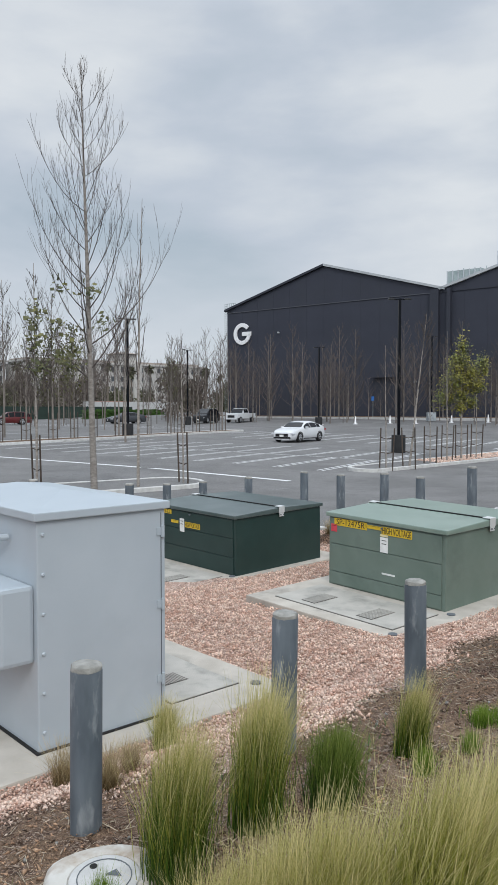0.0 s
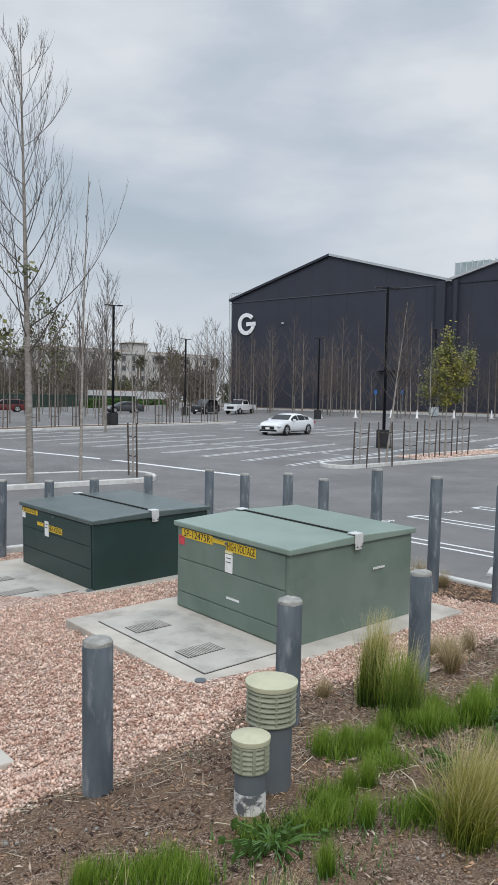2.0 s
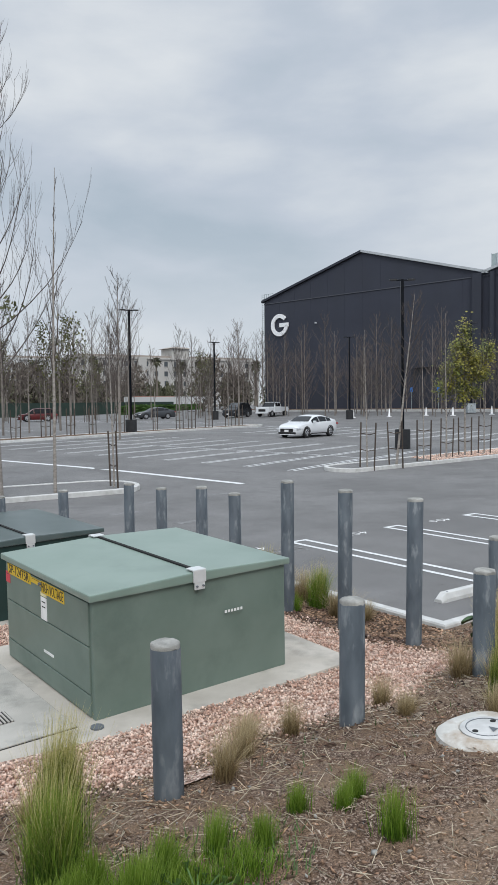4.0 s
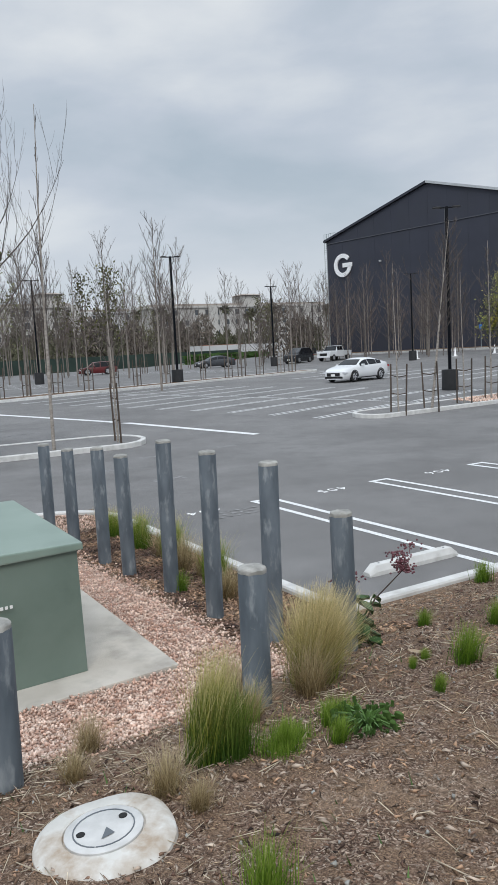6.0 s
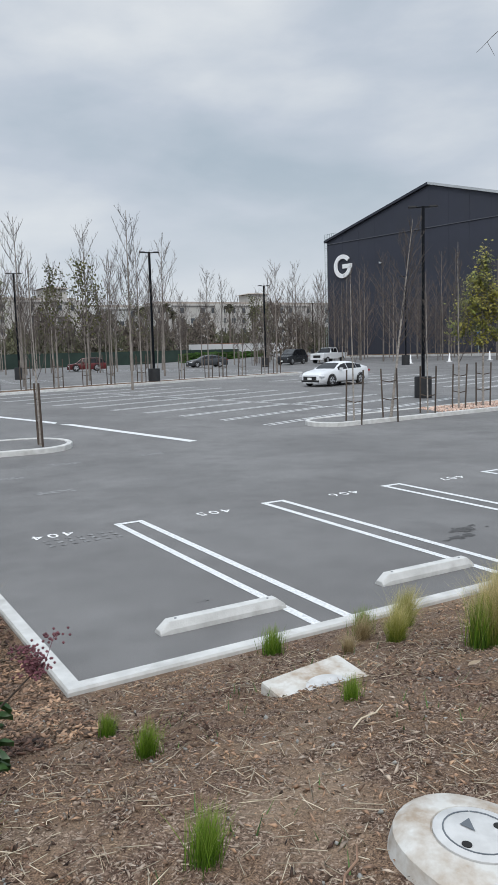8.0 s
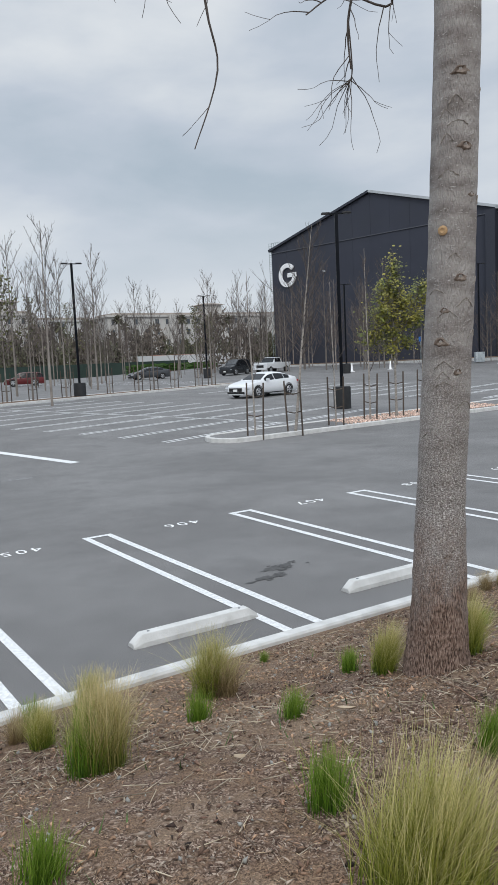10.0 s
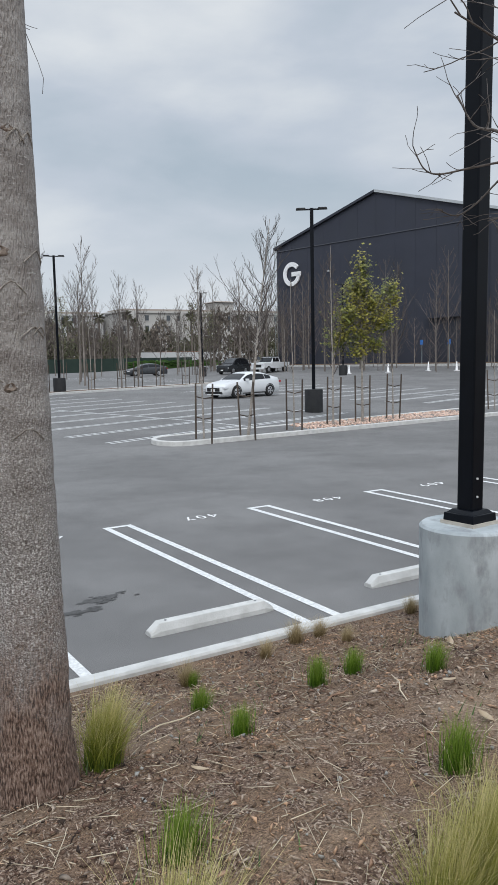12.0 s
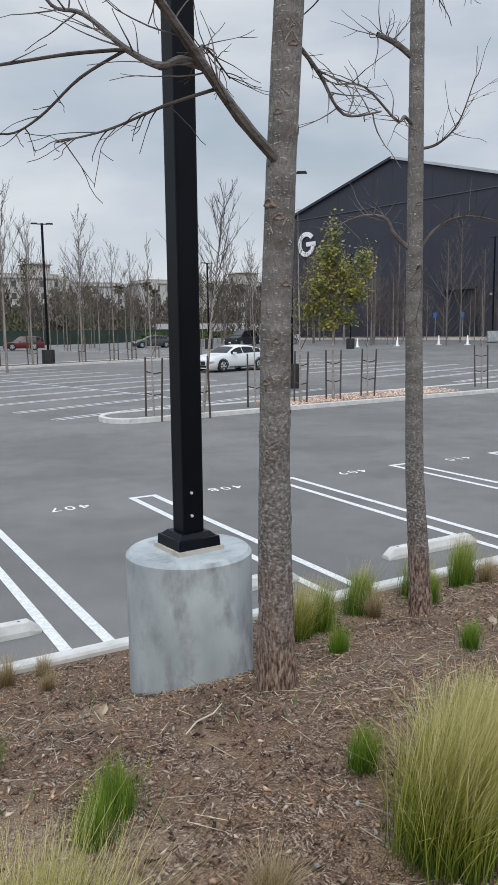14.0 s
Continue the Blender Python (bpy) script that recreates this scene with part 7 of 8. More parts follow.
apartment(108, 190, 252, 5, 3.75, STUCCO, "long beige five-storey apartment block with a roof tower", 3.0)
apartment(84, 106, 262, 5, 3.6, STUCCO2, "pale apartment block with flat roof")
apartment(52, 80, 250, 5, 3.9, STUCCO, "beige apartment block on the skyline", 6.0)
apartment(10, 46, 268, 5, 3.4, STUCCO2, "pale grey apartment block on the skyline")
apartment(-60, 2, 275, 4, 3.6, STUCCO, "beige apartment block on the skyline")
g = Geo()
g.box((74, 139, 3.6), (11, 0.6, 1.4), radians(8))
structure("far_wall", g, ORANGE, "low orange-red wall before the apartments")
g = Geo()
g.box((70, 124, 3.2), (24, 0.6, 1.7), radians(8))
structure("far_wall_pale", g, STUCCO2, "low pale wall beyond the hedge")


# ---- grass ----
def tuft_mesh(seed, blades, height, spread, fan, width, droop, mat, steps=3):
    r = np.random.default_rng(seed)
    n = blades
    a = r.uniform(0, 2 * np.pi, n)
    lean = np.abs(r.normal(0, fan, n))
    h = height * r.uniform(0.55, 1.05, n) * (1 - 0.25 * np.clip(lean, 0, 1))
    base = np.stack([r.normal(0, spread, n), r.normal(0, spread, n), np.full(n, -0.02)], 1)
    d = np.stack([np.cos(a), np.sin(a)], 1)
    wdir = np.stack([-np.sin(a + r.normal(0, 0.8, n)), np.cos(a + r.normal(0, 0.8, n)), np.zeros(n)], 1)
    rows, along = [], []
    wind = 0.16 * droop * r.uniform(0.5, 1.3, n)
    for k in range(steps + 1):
        f = k / steps
        out = lean * f + droop * lean * f ** 2.5 + r.normal(0, 0.012, n) * f
        p = base + np.stack([d[:, 0] * out * h + wind * h * f * f, d[:, 1] * out * h - wind * 0.5 * h * f * f, h * (f - 0.35 * droop * np.clip(lean, 0, 1.2) * f ** 2.2)], 1)
        w = width * (1 - f) ** 0.6 * 0.5 if k < steps else 0.0003
        rows.append(p - wdir * w)
        rows.append(p + wdir * w)
        along += [f, f]
    v = np.stack(rows, 1)
    m = 2 * (steps + 1)
    faces = []
    for i in range(n):
        o = i * m
        faces += [(o + 2 * k, o + 2 * k + 1, o + 2 * k + 3, o + 2 * k + 2) for k in range(steps)]
    me = bpy.data.meshes.new("blades")
    me.from_pydata(v.reshape(-1, 3).tolist(), [], faces)
    at_ = me.attributes.new("along", "FLOAT", "POINT")
    at_.data.foreach_set("value", np.tile(np.array(along, dtype=np.float32), n))
    me.materials.append(mat)
    return me


BIG = [(tuft_mesh(70 + i, 600, 0.42, 0.05, 0.26, 0.0045, 0.6, GRASSBASE), tuft_mesh(75 + i, 1100, 0.62, 0.05, 0.2, 0.0032, 0.8, GRASSBLOND, 4)) for i in range(3)]
HUGE = [(tuft_mesh(80 + i, 1150, 0.54, 0.09, 0.22, 0.0045, 0.6, GRASSBASE), tuft_mesh(84 + i, 2100, 0.74, 0.095, 0.19, 0.004, 0.8, GRASSBLOND, 4)) for i in range(2)]
TALL = [(tuft_mesh(130 + i, 1300, 0.5, 0.045, 0.085, 0.004, 0.4, GRASSDEEP, 4), tuft_mesh(134 + i, 900, 0.7, 0.045, 0.11, 0.003, 0.6, GRASSBLOND, 5)) for i in range(2)]
STRAWY = [(tuft_mesh(150 + i, 500, 0.4, 0.05, 0.2, 0.004, 0.6, GRASSBASE), tuft_mesh(154 + i, 1900, 0.62, 0.05, 0.2, 0.0028, 0.7, GRASSPALE, 4)) for i in range(2)]
DEEP = [tuft_mesh(140 + i, 1300, 0.42, 0.05, 0.17, 0.0038, 0.5, GRASSDEEP, 4) for i in range(2)]
SMALL = [tuft_mesh(90 + i, 400, 0.24, 0.03, 0.2, 0.0036, 0.5, GRASSGREEN) for i in range(3)]
WEEDS = [tuft_mesh(120 + i, 520, 0.16, 0.085, 0.3, 0.005, 0.6, GRASSGREEN) for i in range(3)]
DRY = [tuft_mesh(100 + i, 520, 0.34, 0.035, 0.34, 0.003, 0.6, GRASSDRY) for i in range(2)]
GREENBIG = [(tuft_mesh(110 + i, 900, 0.44, 0.05, 0.17, 0.0036, 0.4, GRASSGREEN), tuft_mesh(114 + i, 350, 0.54, 0.045, 0.18, 0.0026, 0.45, GRASSBLOND)) for i in range(2)]
LAB = {"B": ("feather_grass", "feathery clump of grass, green at the base with blond tips", "grass clump"),
       "H": ("feather_grass", "large feathery clump of green and blond grass", "grass clump"),
       "S": ("grass_tuft", "small bright green tuft of young grass in mulch", "grass tuft"),
       "D": ("dry_grass", "dry straw-coloured tuft of grass", "grass tuft"),
       "W": ("weed_patch", "low patch of bright green young weeds", "weeds"),
       "Y": ("feather_grass", "tall feathery clump of straw-blond grass", "grass clump"),
       "U": ("feather_grass", "upright clump of deep green grass with blond feathery tips", "grass clump"),
       "E": ("grass_clump", "short upright clump of deep green grass", "grass clump"),
       "G": ("grass_clump", "green clump of fine grass", "grass clump")}
MESH = {"B": BIG, "H": HUGE, "S": SMALL, "D": DRY, "G": GREENBIG, "W": WEEDS, "U": TALL, "E": DEEP, "Y": STRAWY}
TUFTS = [
    ("U", -12.98, -3.24, 1.0), ("U", -12.85, -3.12, 0.85), ("U", -12.47, -3.17, 1.0), ("U", -12.36, -3.1, 0.8), ("E", -12.09, -3.3, 1.0), ("E", -12.0, -3.24, 0.8), ("U", -11.4, -3.24, 0.75),
    ("H", -13.34, -3.95, 0.62), ("H", -13.2, -4.05, 0.62),
    ("B", -11.64, -1.3, 0.65), ("D", -12.45, -1.3, 1.0), ("D", -12.45, -1.85, 0.95), ("D", -12.2, -1.7, 0.7), ("S", -11.22, -3.5, 0.7), ("S", -11.6, -3.47, 0.8), ("S", -11.0, -3.6, 0.8), ("S", -10.8, -3.3, 0.6),
    ("B", -11.87, -2.55, 0.85), ("S", -13.3, -3.2, 0.7), ("S", -13.6, -3.0, 0.7),
    ("H", -13.0, -4.1, 0.8), ("H", -12.7, -4.3, 0.85), ("H", -12.35, -4.35, 0.85), ("H", -11.75, -4.35, 0.8), ("H", -11.4, -4.4, 0.85), ("H", -11.05, -4.35, 0.58), ("B", -10.75, -4.3, 0.6),
    ("U", -8.3, -2.6, 0.85), ("G", -8.46, -2.95, 0.95), ("E", -8.5, -3.0, 0.8), ("B", -9.55, -4.15, 0.8), ("D", -9.45, -4.1, 1.2),
    ("S", -9.11, -3.09, 0.7), ("S", -8.84, -3.14, 0.75), ("S", -8.65, -3.3, 0.75), ("S", -9.5, -3.47, 0.55), ("S", -9.2, -3.0, 0.75), ("S", -9.4, -3.5, 0.65), ("S", -8.5, -3.2, 0.75), ("S", -9.51, -3.9, 0.6), ("S", -8.29, -3.32, 0.75),
    ("S", -9.05, -3.25, 0.7), ("S", -8.39, -3.15, 0.75), ("S", -8.34, -3.42, 1.0), ("S", -7.92, -3.3, 0.8), ("S", -7.45, -3.26, 0.7), ("S", -7.18, -3.35, 0.7), ("S", -8.52, -4.04, 0.9), ("S", -8.15, -3.28, 0.9), ("S", -7.75, -3.4, 0.7), ("S", -7.3, -3.4, 0.6),
    ("S", -8.7, -3.7, 0.6), ("S", -7.35, -3.75, 0.9), ("S", -9.7, -3.75, 0.6), ("S", -10.1, -3.9, 0.6),
    ("D", -6.76, -1.95, 0.7), ("D", -7.05, -2.3, 0.8), ("D", -6.6, -2.2, 0.7), ("D", -5.9, -2.3, 0.7), ("D", -7.35, -2.55, 0.8), ("D", -6.1, -2.7, 0.6),
    ("U", -5.62, -3.05, 0.75), ("E", -5.52, -3.08, 0.85), ("Y", -4.64, -2.46, 1.0), ("Y", -4.56, -2.38, 0.95), ("B", -4.5, -2.3, 0.8), ("D", -4.75, -2.6, 1.0), ("D", -5.84, -3.4, 0.5), ("S", -5.96, -4.08, 1.0), ("S", -3.76, 1.13, 1.1), ("S", -2.98, -1.6, 0.65),
    ("D", -5.09, -2.33, 1.0), ("D", -5.2, -2.7, 0.7), ("D", -5.88, -3.2, 0.7), ("S", -5.31, -3.2, 0.7), ("S", -5.1, -3.3, 0.6), ("S", -5.0, -3.1, 0.6),
    ("S", -3.04, -2.36, 0.8), ("S", -3.98, -2.98, 1.0), ("S", -4.04, -2.72, 0.35), ("S", -3.33, -3.56, 0.8), ("S", -1.25, -0.62, 1.15), ("S", -0.45, -0.75, 1.1), ("B", -0.55, -1.3, 0.55), ("B", -0.1, -0.85, 0.62), ("S", -1.97, -2.58, 0.65), ("S", -4.18, -2.77, 0.3), ("S", -4.1, -3.32, 0.35), ("S", -4.4, -3.2, 0.4),
    ("D", -0.94, -1.2, 0.5), ("D", -0.61, -0.95, 0.8), ("Y", -0.52, -2.25, 0.8), ("G", -0.6, -2.2, 0.9), ("B", 0.66, -1.25, 0.85), ("D", 0.7, -1.35, 1.1), ("S", 0.2, -1.9, 0.9), ("S", 0.35, -2.65, 0.8), ("S", 1.36, -1.9, 0.8), ("S", -0.19, -3.61, 1.1), ("S", -1.18, -3.33, 1.05), ("S", 1.4, -0.8, 0.45),
    ("B", 1.3, -2.3, 0.55), ("B", 1.78, -2.55, 0.65), ("D", 1.85, -2.5, 0.7), ("S", 0.6, -3.72, 1.0), ("S", 1.63, -3.65, 1.0), ("S", 3.31, -2.15, 0.8), ("D", 4.5, -0.6, 0.6),
    ("H", -0.36, -4.27, 0.72), ("H", -0.1, -4.6, 0.5), ("B", 0.45, -4.6, 0.8), ("H", 1.1, -4.45, 0.55), ("B", 1.3, -4.3, 0.75), ("B", -4.95, -4.45, 0.85), ("D", -4.9, -4.35, 1.2), ("H", 2.2, -4.45, 0.6), ("B", 2.0, -4.45, 0.6), ("B", 2.4, -4.3, 0.6),
    ("S", 2.61, -1.95, 0.75), ("D", 2.98, -1.05, 0.6), ("S", 3.0, -1.1, 0.5), ("S", 2.38, -2.8, 0.7), ("S", 3.62, -2.12, 0.8), ("S", 3.72, -2.73, 0.8), ("S", 2.75, -3.8, 1.0), ("D", 3.78, -0.85, 0.5), ("D", 4.24, -0.62, 0.7), ("D", 4.4, -1.1, 0.5), ("D", 5.56, -0.62, 0.6),
    ("S", 4.01, -3.5, 1.05), ("S", 5.88, -2.25, 0.9), ("S", 6.23, -2.96, 0.75), ("S", 4.89, -3.73, 0.85), ("S", 3.88, -3.64, 0.9), ("H", 3.29, -4.45, 0.76), ("H", 3.53, -4.38, 0.74), ("B", 3.14, -4.55, 0.76), ("H", 4.77, -4.3, 0.7), ("H", 4.97, -4.2, 0.7), ("B", 5.12, -4.0, 0.72), ("D", 4.2, -4.2, 0.6),
    ("G", 6.4, -1.3, 0.85), ("B", 6.15, -1.4, 0.75), ("D", 6.1, -1.3, 0.9), ("D", 6.96, -1.24, 0.8), ("G", 7.0, -1.0, 0.95), ("G", 7.75, -0.85, 0.95), ("G", 8.3, -0.85, 1.0), ("D", 8.47, -1.0, 0.8), ("B", 8.9, -1.1, 0.7), ("D", 9.4, -0.9, 0.8), ("G", 7.6, -1.2, 0.6), ("B", 9.6, -1.4, 0.7), ("S", 8.0, -2.6, 0.9), ("S", 7.0, -3.2, 0.9),
    ("G", -8.8, 5.6, 0.9), ("G", -3.25, 3.3, 1.1), ("D", -3.2, 2.7, 1.5), ("G", -3.25, 2.3, 1.15), ("D", -3.3, 2.0, 1.4), ("D", -3.2, 1.6, 1.3), ("G", -3.3, 1.2, 1.1), ("D", -3.45, 0.7, 1.3), ("G", -3.3, 4.2, 0.9), ("G", -9.4, 5.6, 0.9), ("D", -3.2, 4.8, 1.1), ("D", -8.25, -2.1, 0.6), ("D", -3.3, 0.4, 0.9),
]
for x, y in ((-9.16, -3.12), (-8.98, -3.16), (-9.16, -3.42), (-8.59, -3.21), (-8.46, -3.25), (-8.29, -3.37), (-8.12, -3.46), (-7.9, -3.48), (-9.64, -3.5), (-10.6, -3.41), (-10.48, -3.57), (-10.09, -3.52), (-9.88, -3.59), (-9.75, -3.61), (-10.7, -3.28), (-10.47, -3.41), (-9.52, -3.88), (-5.21, -3.1), (-4.9, -3.04), (-5.35, -3.2)):
    TUFTS.append(("W", x, y, 0.62 if x < -9.7 else 0.75 if x < -6 else 0.6))
rr = random.Random(9)
for k, x, y, s in TUFTS:
    nm, lab, cat = LAB[k]
    pick = rr.choice(MESH[k])
    if isinstance(pick, tuple):
        ob = new(nm, None)
        ob.empty_display_size = 0.1
        part("foliage", pick[0], None, ob)
        part("plume", pick[1], None, ob, "fine blond plumes")
    else:
        ob = new(nm, pick)
    gz_ = zb(x, y) if not (x > -2.8 and y > -0.4) else zl(x, y)
    ob.matrix_basis = pose(x, y, gz_ + 0.01, rr.uniform(-5, 5), rr.uniform(-5, 5), rr.uniform(-50, 50)) @ Matrix.Diagonal((s, s, s * rr.uniform(0.92, 1.08), 1))
    tagged(ob, lab, cat, "grasses on the bank")


# seedlings between the clumps
r = np.random.default_rng(31)
n = 5200
cx = np.concatenate([r.uniform(-10.9, -7.2, n // 2), r.uniform(-12.6, 8.5, n // 2)])
cy = np.concatenate([r.uniform(-4.2, -2.9, n // 2), r.uniform(-4.4, -0.9, n // 2)])
keep = (np.sin(2.7 * cx + 1.9 * np.sin(2.1 * cy)) + np.sin(3.9 * cy - cx) > 0.35) & ((cx > -3.0) | (cy < -2.3))
cx, cy = cx[keep], cy[keep]
n = len(cx)
base = np.stack([cx, cy, bank_surface(cx, cy)], 1)
a, ln = r.uniform(0, 6.28, n), r.uniform(0.025, 0.08, n)
tip = base + np.stack([np.cos(a) * ln * 0.6, np.sin(a) * ln * 0.6, ln], 1)
side = np.stack([-np.sin(a), np.cos(a), np.zeros(n)], 1) * 0.004
me = bpy.data.meshes.new("seedlings")
me.from_pydata(np.stack([base - side, base + side, tip], 1).reshape(-1, 3).tolist(), [], [(3 * i, 3 * i + 1, 3 * i + 2) for i in range(n)])
me.materials.append(WEED)
tagged(new("seedlings", me), "thin scatter of green seedlings in the mulch", "weeds", "", "stuff")


# ---- leafy plants ----
def broadleaf(x, y, n, size, label, stalks, mat=LEAFBIG, spread=0.28, tall=0.3):
    r = random.Random(int(x * 100))
    t = thing("leafy_plant", pose(x, y, zb(x, y)), label, "plant")
    for i in range(n):
        a = r.uniform(0, 6.28)
        d = r.uniform(0.03, spread)
        h = r.uniform(0.03, tall) * size / 0.16
        q = Vector((math.cos(a) * d, math.sin(a) * d, h))
        L = size * r.uniform(0.6, 1.25)
        o = Vector((math.cos(a), math.sin(a), r.uniform(-0.5, 0.25))).normalized()
        w = o.cross(Vector((0, 0, 1))).normalized()
        up = w.cross(o)
        g = Geo()
        v = []
        for f, ww in ((0, 0.05), (0.25, 0.38), (0.5, 0.48), (0.75, 0.36), (1.0, 0.03)):
            c = q + o * (L * f) - up * (L * 0.25 * f * f)
            v += [c - w * (L * ww * 0.8) + up * 0.02, c - up * 0.01, c + w * (L * ww * 0.8) + up * 0.02]
        f = []
        for k in range(4):
            f += [(3 * k, 3 * k + 1, 3 * k + 4, 3 * k + 3), (3 * k + 1, 3 * k + 2, 3 * k + 5, 3 * k + 4)]
        g.add(v, f)
        g.tube([(0, 0, 0), tuple(q * 0.6 + Vector((0, 0, 0.02))), tuple(q)], [0.006, 0.005, 0.004], 4)
        part("leaf", g, mat, t, smooth=True)
    for sx_, sy_, sz_, heads in stalks:
        g = Geo()
        g.tube([(0.02, 0, 0), (sx_ * 0.4, sy_ * 0.4, sz_ * 0.6), (sx_, sy_, sz_)], [0.007, 0.006, 0.004], 5)
        st = part("stalk", g, STAKE, t)
        for k in range(heads):
            g = Geo()
            o = Vector((sx_ + r.uniform(-0.11, 0.11), sy_ + r.uniform(-0.08, 0.08), sz_ + r.uniform(-0.08, 0.12)))
            g.tube([(sx_, sy_, sz_ - 0.05), tuple(o)], [0.003, 0.002], 3)
            for j in range(26):
                p = o + Vector((r.gauss(0, 0.035), r.gauss(0, 0.035), r.gauss(0, 0.012)))
                g.lathe([(0.003, -0.006), (0.009, 0), (0.003, 0.007)], 5, x=p.x, y=p.y)
                kk = len(g.v) - 15
                g.v[kk:] = [(a_, b_, c_ + p.z) for a_, b_, c_ in g.v[kk:]]
            tagged(part("flower_head", g, FLOWER, st), kind="stuff")
    return t


broadleaf(-3.75, -1.7, 64, 0.12, "broad-leaved green plant with dry dark red flower heads", [(0.34, -0.2, 0.58, 9), (0.0, 0.0, 0.5, 2), (-0.08, 0.08, 0.45, 1)], LEAFBIG, 0.2, 0.48)
broadleaf(-4.9, -3.25, 70, 0.032, "low leafy green weed in the mulch", [], WEED, 0.15)
broadleaf(-9.0, -3.75, 70, 0.032, "low leafy green weed in the mulch", [], WEED, 0.18)
broadleaf(-8.2, -3.6, 70, 0.032, "low leafy green weed in the mulch", [], WEED, 0.2)
broadleaf(-10.1, -3.6, 60, 0.03, "low leafy green weed in the mulch", [], WEED, 0.2)


# ---- loose ground cover, laid last ----
def stones(name, label, cat, centres, half, seed, mat, jitter=0.35):
    """Crushed stones, one mesh: each an uneven eight-sided lump."""
    r = np.random.default_rng(seed)
    n = len(centres)
    corner = np.array([(1, 0, 0), (0, 1, 0), (-1, 0, 0), (0, -1, 0), (0, 0, 1), (0, 0, -1)], float)
    q = r.normal(size=(n, 4))
    q /= np.linalg.norm(q, axis=1)[:, None]
    w, x, y, z = q.T
    R = np.stack([1 - 2 * (y * y + z * z), 2 * (x * y - z * w), 2 * (x * z + y * w), 2 * (x * y + z * w), 1 - 2 * (x * x + z * z), 2 * (y * z - x * w),
                  2 * (x * z - y * w), 2 * (y * z + x * w), 1 - 2 * (x * x + y * y)], 1).reshape(n, 3, 3)
    p = corner[None] * half[:, None, :] * (1 + r.uniform(-jitter, jitter, (n, 6, 1))) + r.normal(0, 0.18, (n, 6, 3)) * half[:, None, :]
    v = np.einsum("nij,nkj->nki", R, p) + centres[:, None, :]
    f = np.array([(0, 1, 4), (1, 2, 4), (2, 3, 4), (3, 0, 4), (1, 0, 5), (2, 1, 5), (3, 2, 5), (0, 3, 5)])
    faces = (f[None] + 6 * np.arange(n)[:, None, None]).reshape(-1, 3)
    me = bpy.data.meshes.new(name)
    me.vertices.add(6 * n)
    me.vertices.foreach_set("co", v.reshape(-1).astype(np.float32))
    me.loops.add(24 * n)
    me.loops.foreach_set("vertex_index", faces.reshape(-1).astype(np.int32))
    me.polygons.add(8 * n)
    me.polygons.foreach_set("loop_start", np.arange(0, 24 * n, 3, dtype=np.int32))
    me.update(calc_edges=True)
    me.materials.append(mat)
    return tagged(new(name, me), label, cat, "", "stuff")


def shards(name, label, cat, centres, half, seed, mat):
    """Shredded bark, one mesh: each bit a thin splinter with four sides."""
    r = np.random.default_rng(seed)
    n = len(centres)
    corner = np.array([(-1, -0.7, -0.3), (1, -0.2, -0.2), (-0.3, 1, -0.3), (0.1, 0.1, 1)], float)
    p = (corner[None] + r.normal(0, 0.28, (n, 4, 3))) * half[:, None, :]
    a, b = r.uniform(0, 2 * np.pi, n), r.normal(0, 0.3, n)
    ca, sa, cb, sb = np.cos(a)[:, None], np.sin(a)[:, None], np.cos(b)[:, None], np.sin(b)[:, None]
    x, y, z = p[..., 0], p[..., 1], p[..., 2]
    x, z = x * cb + z * sb, -x * sb + z * cb
    x, y = x * ca - y * sa, x * sa + y * ca
    v = np.stack([x, y, z], -1) + centres[:, None, :]
    f = np.array([(0, 2, 1), (0, 1, 3), (1, 2, 3), (2, 0, 3)])
    faces = (f[None] + 4 * np.arange(n)[:, None, None]).reshape(-1)
    me = bpy.data.meshes.new(name)
    me.vertices.add(4 * n)
    me.vertices.foreach_set("co", v.reshape(-1).astype(np.float32))
    me.loops.add(12 * n)
    me.loops.foreach_set("vertex_index", faces.astype(np.int32))
    me.polygons.add(4 * n)
    me.polygons.foreach_set("loop_start", np.arange(0, 12 * n, 3, dtype=np.int32))
    me.update(calc_edges=True)
    me.materials.append(mat)
    return tagged(new(name, me), label, cat, "", "stuff")


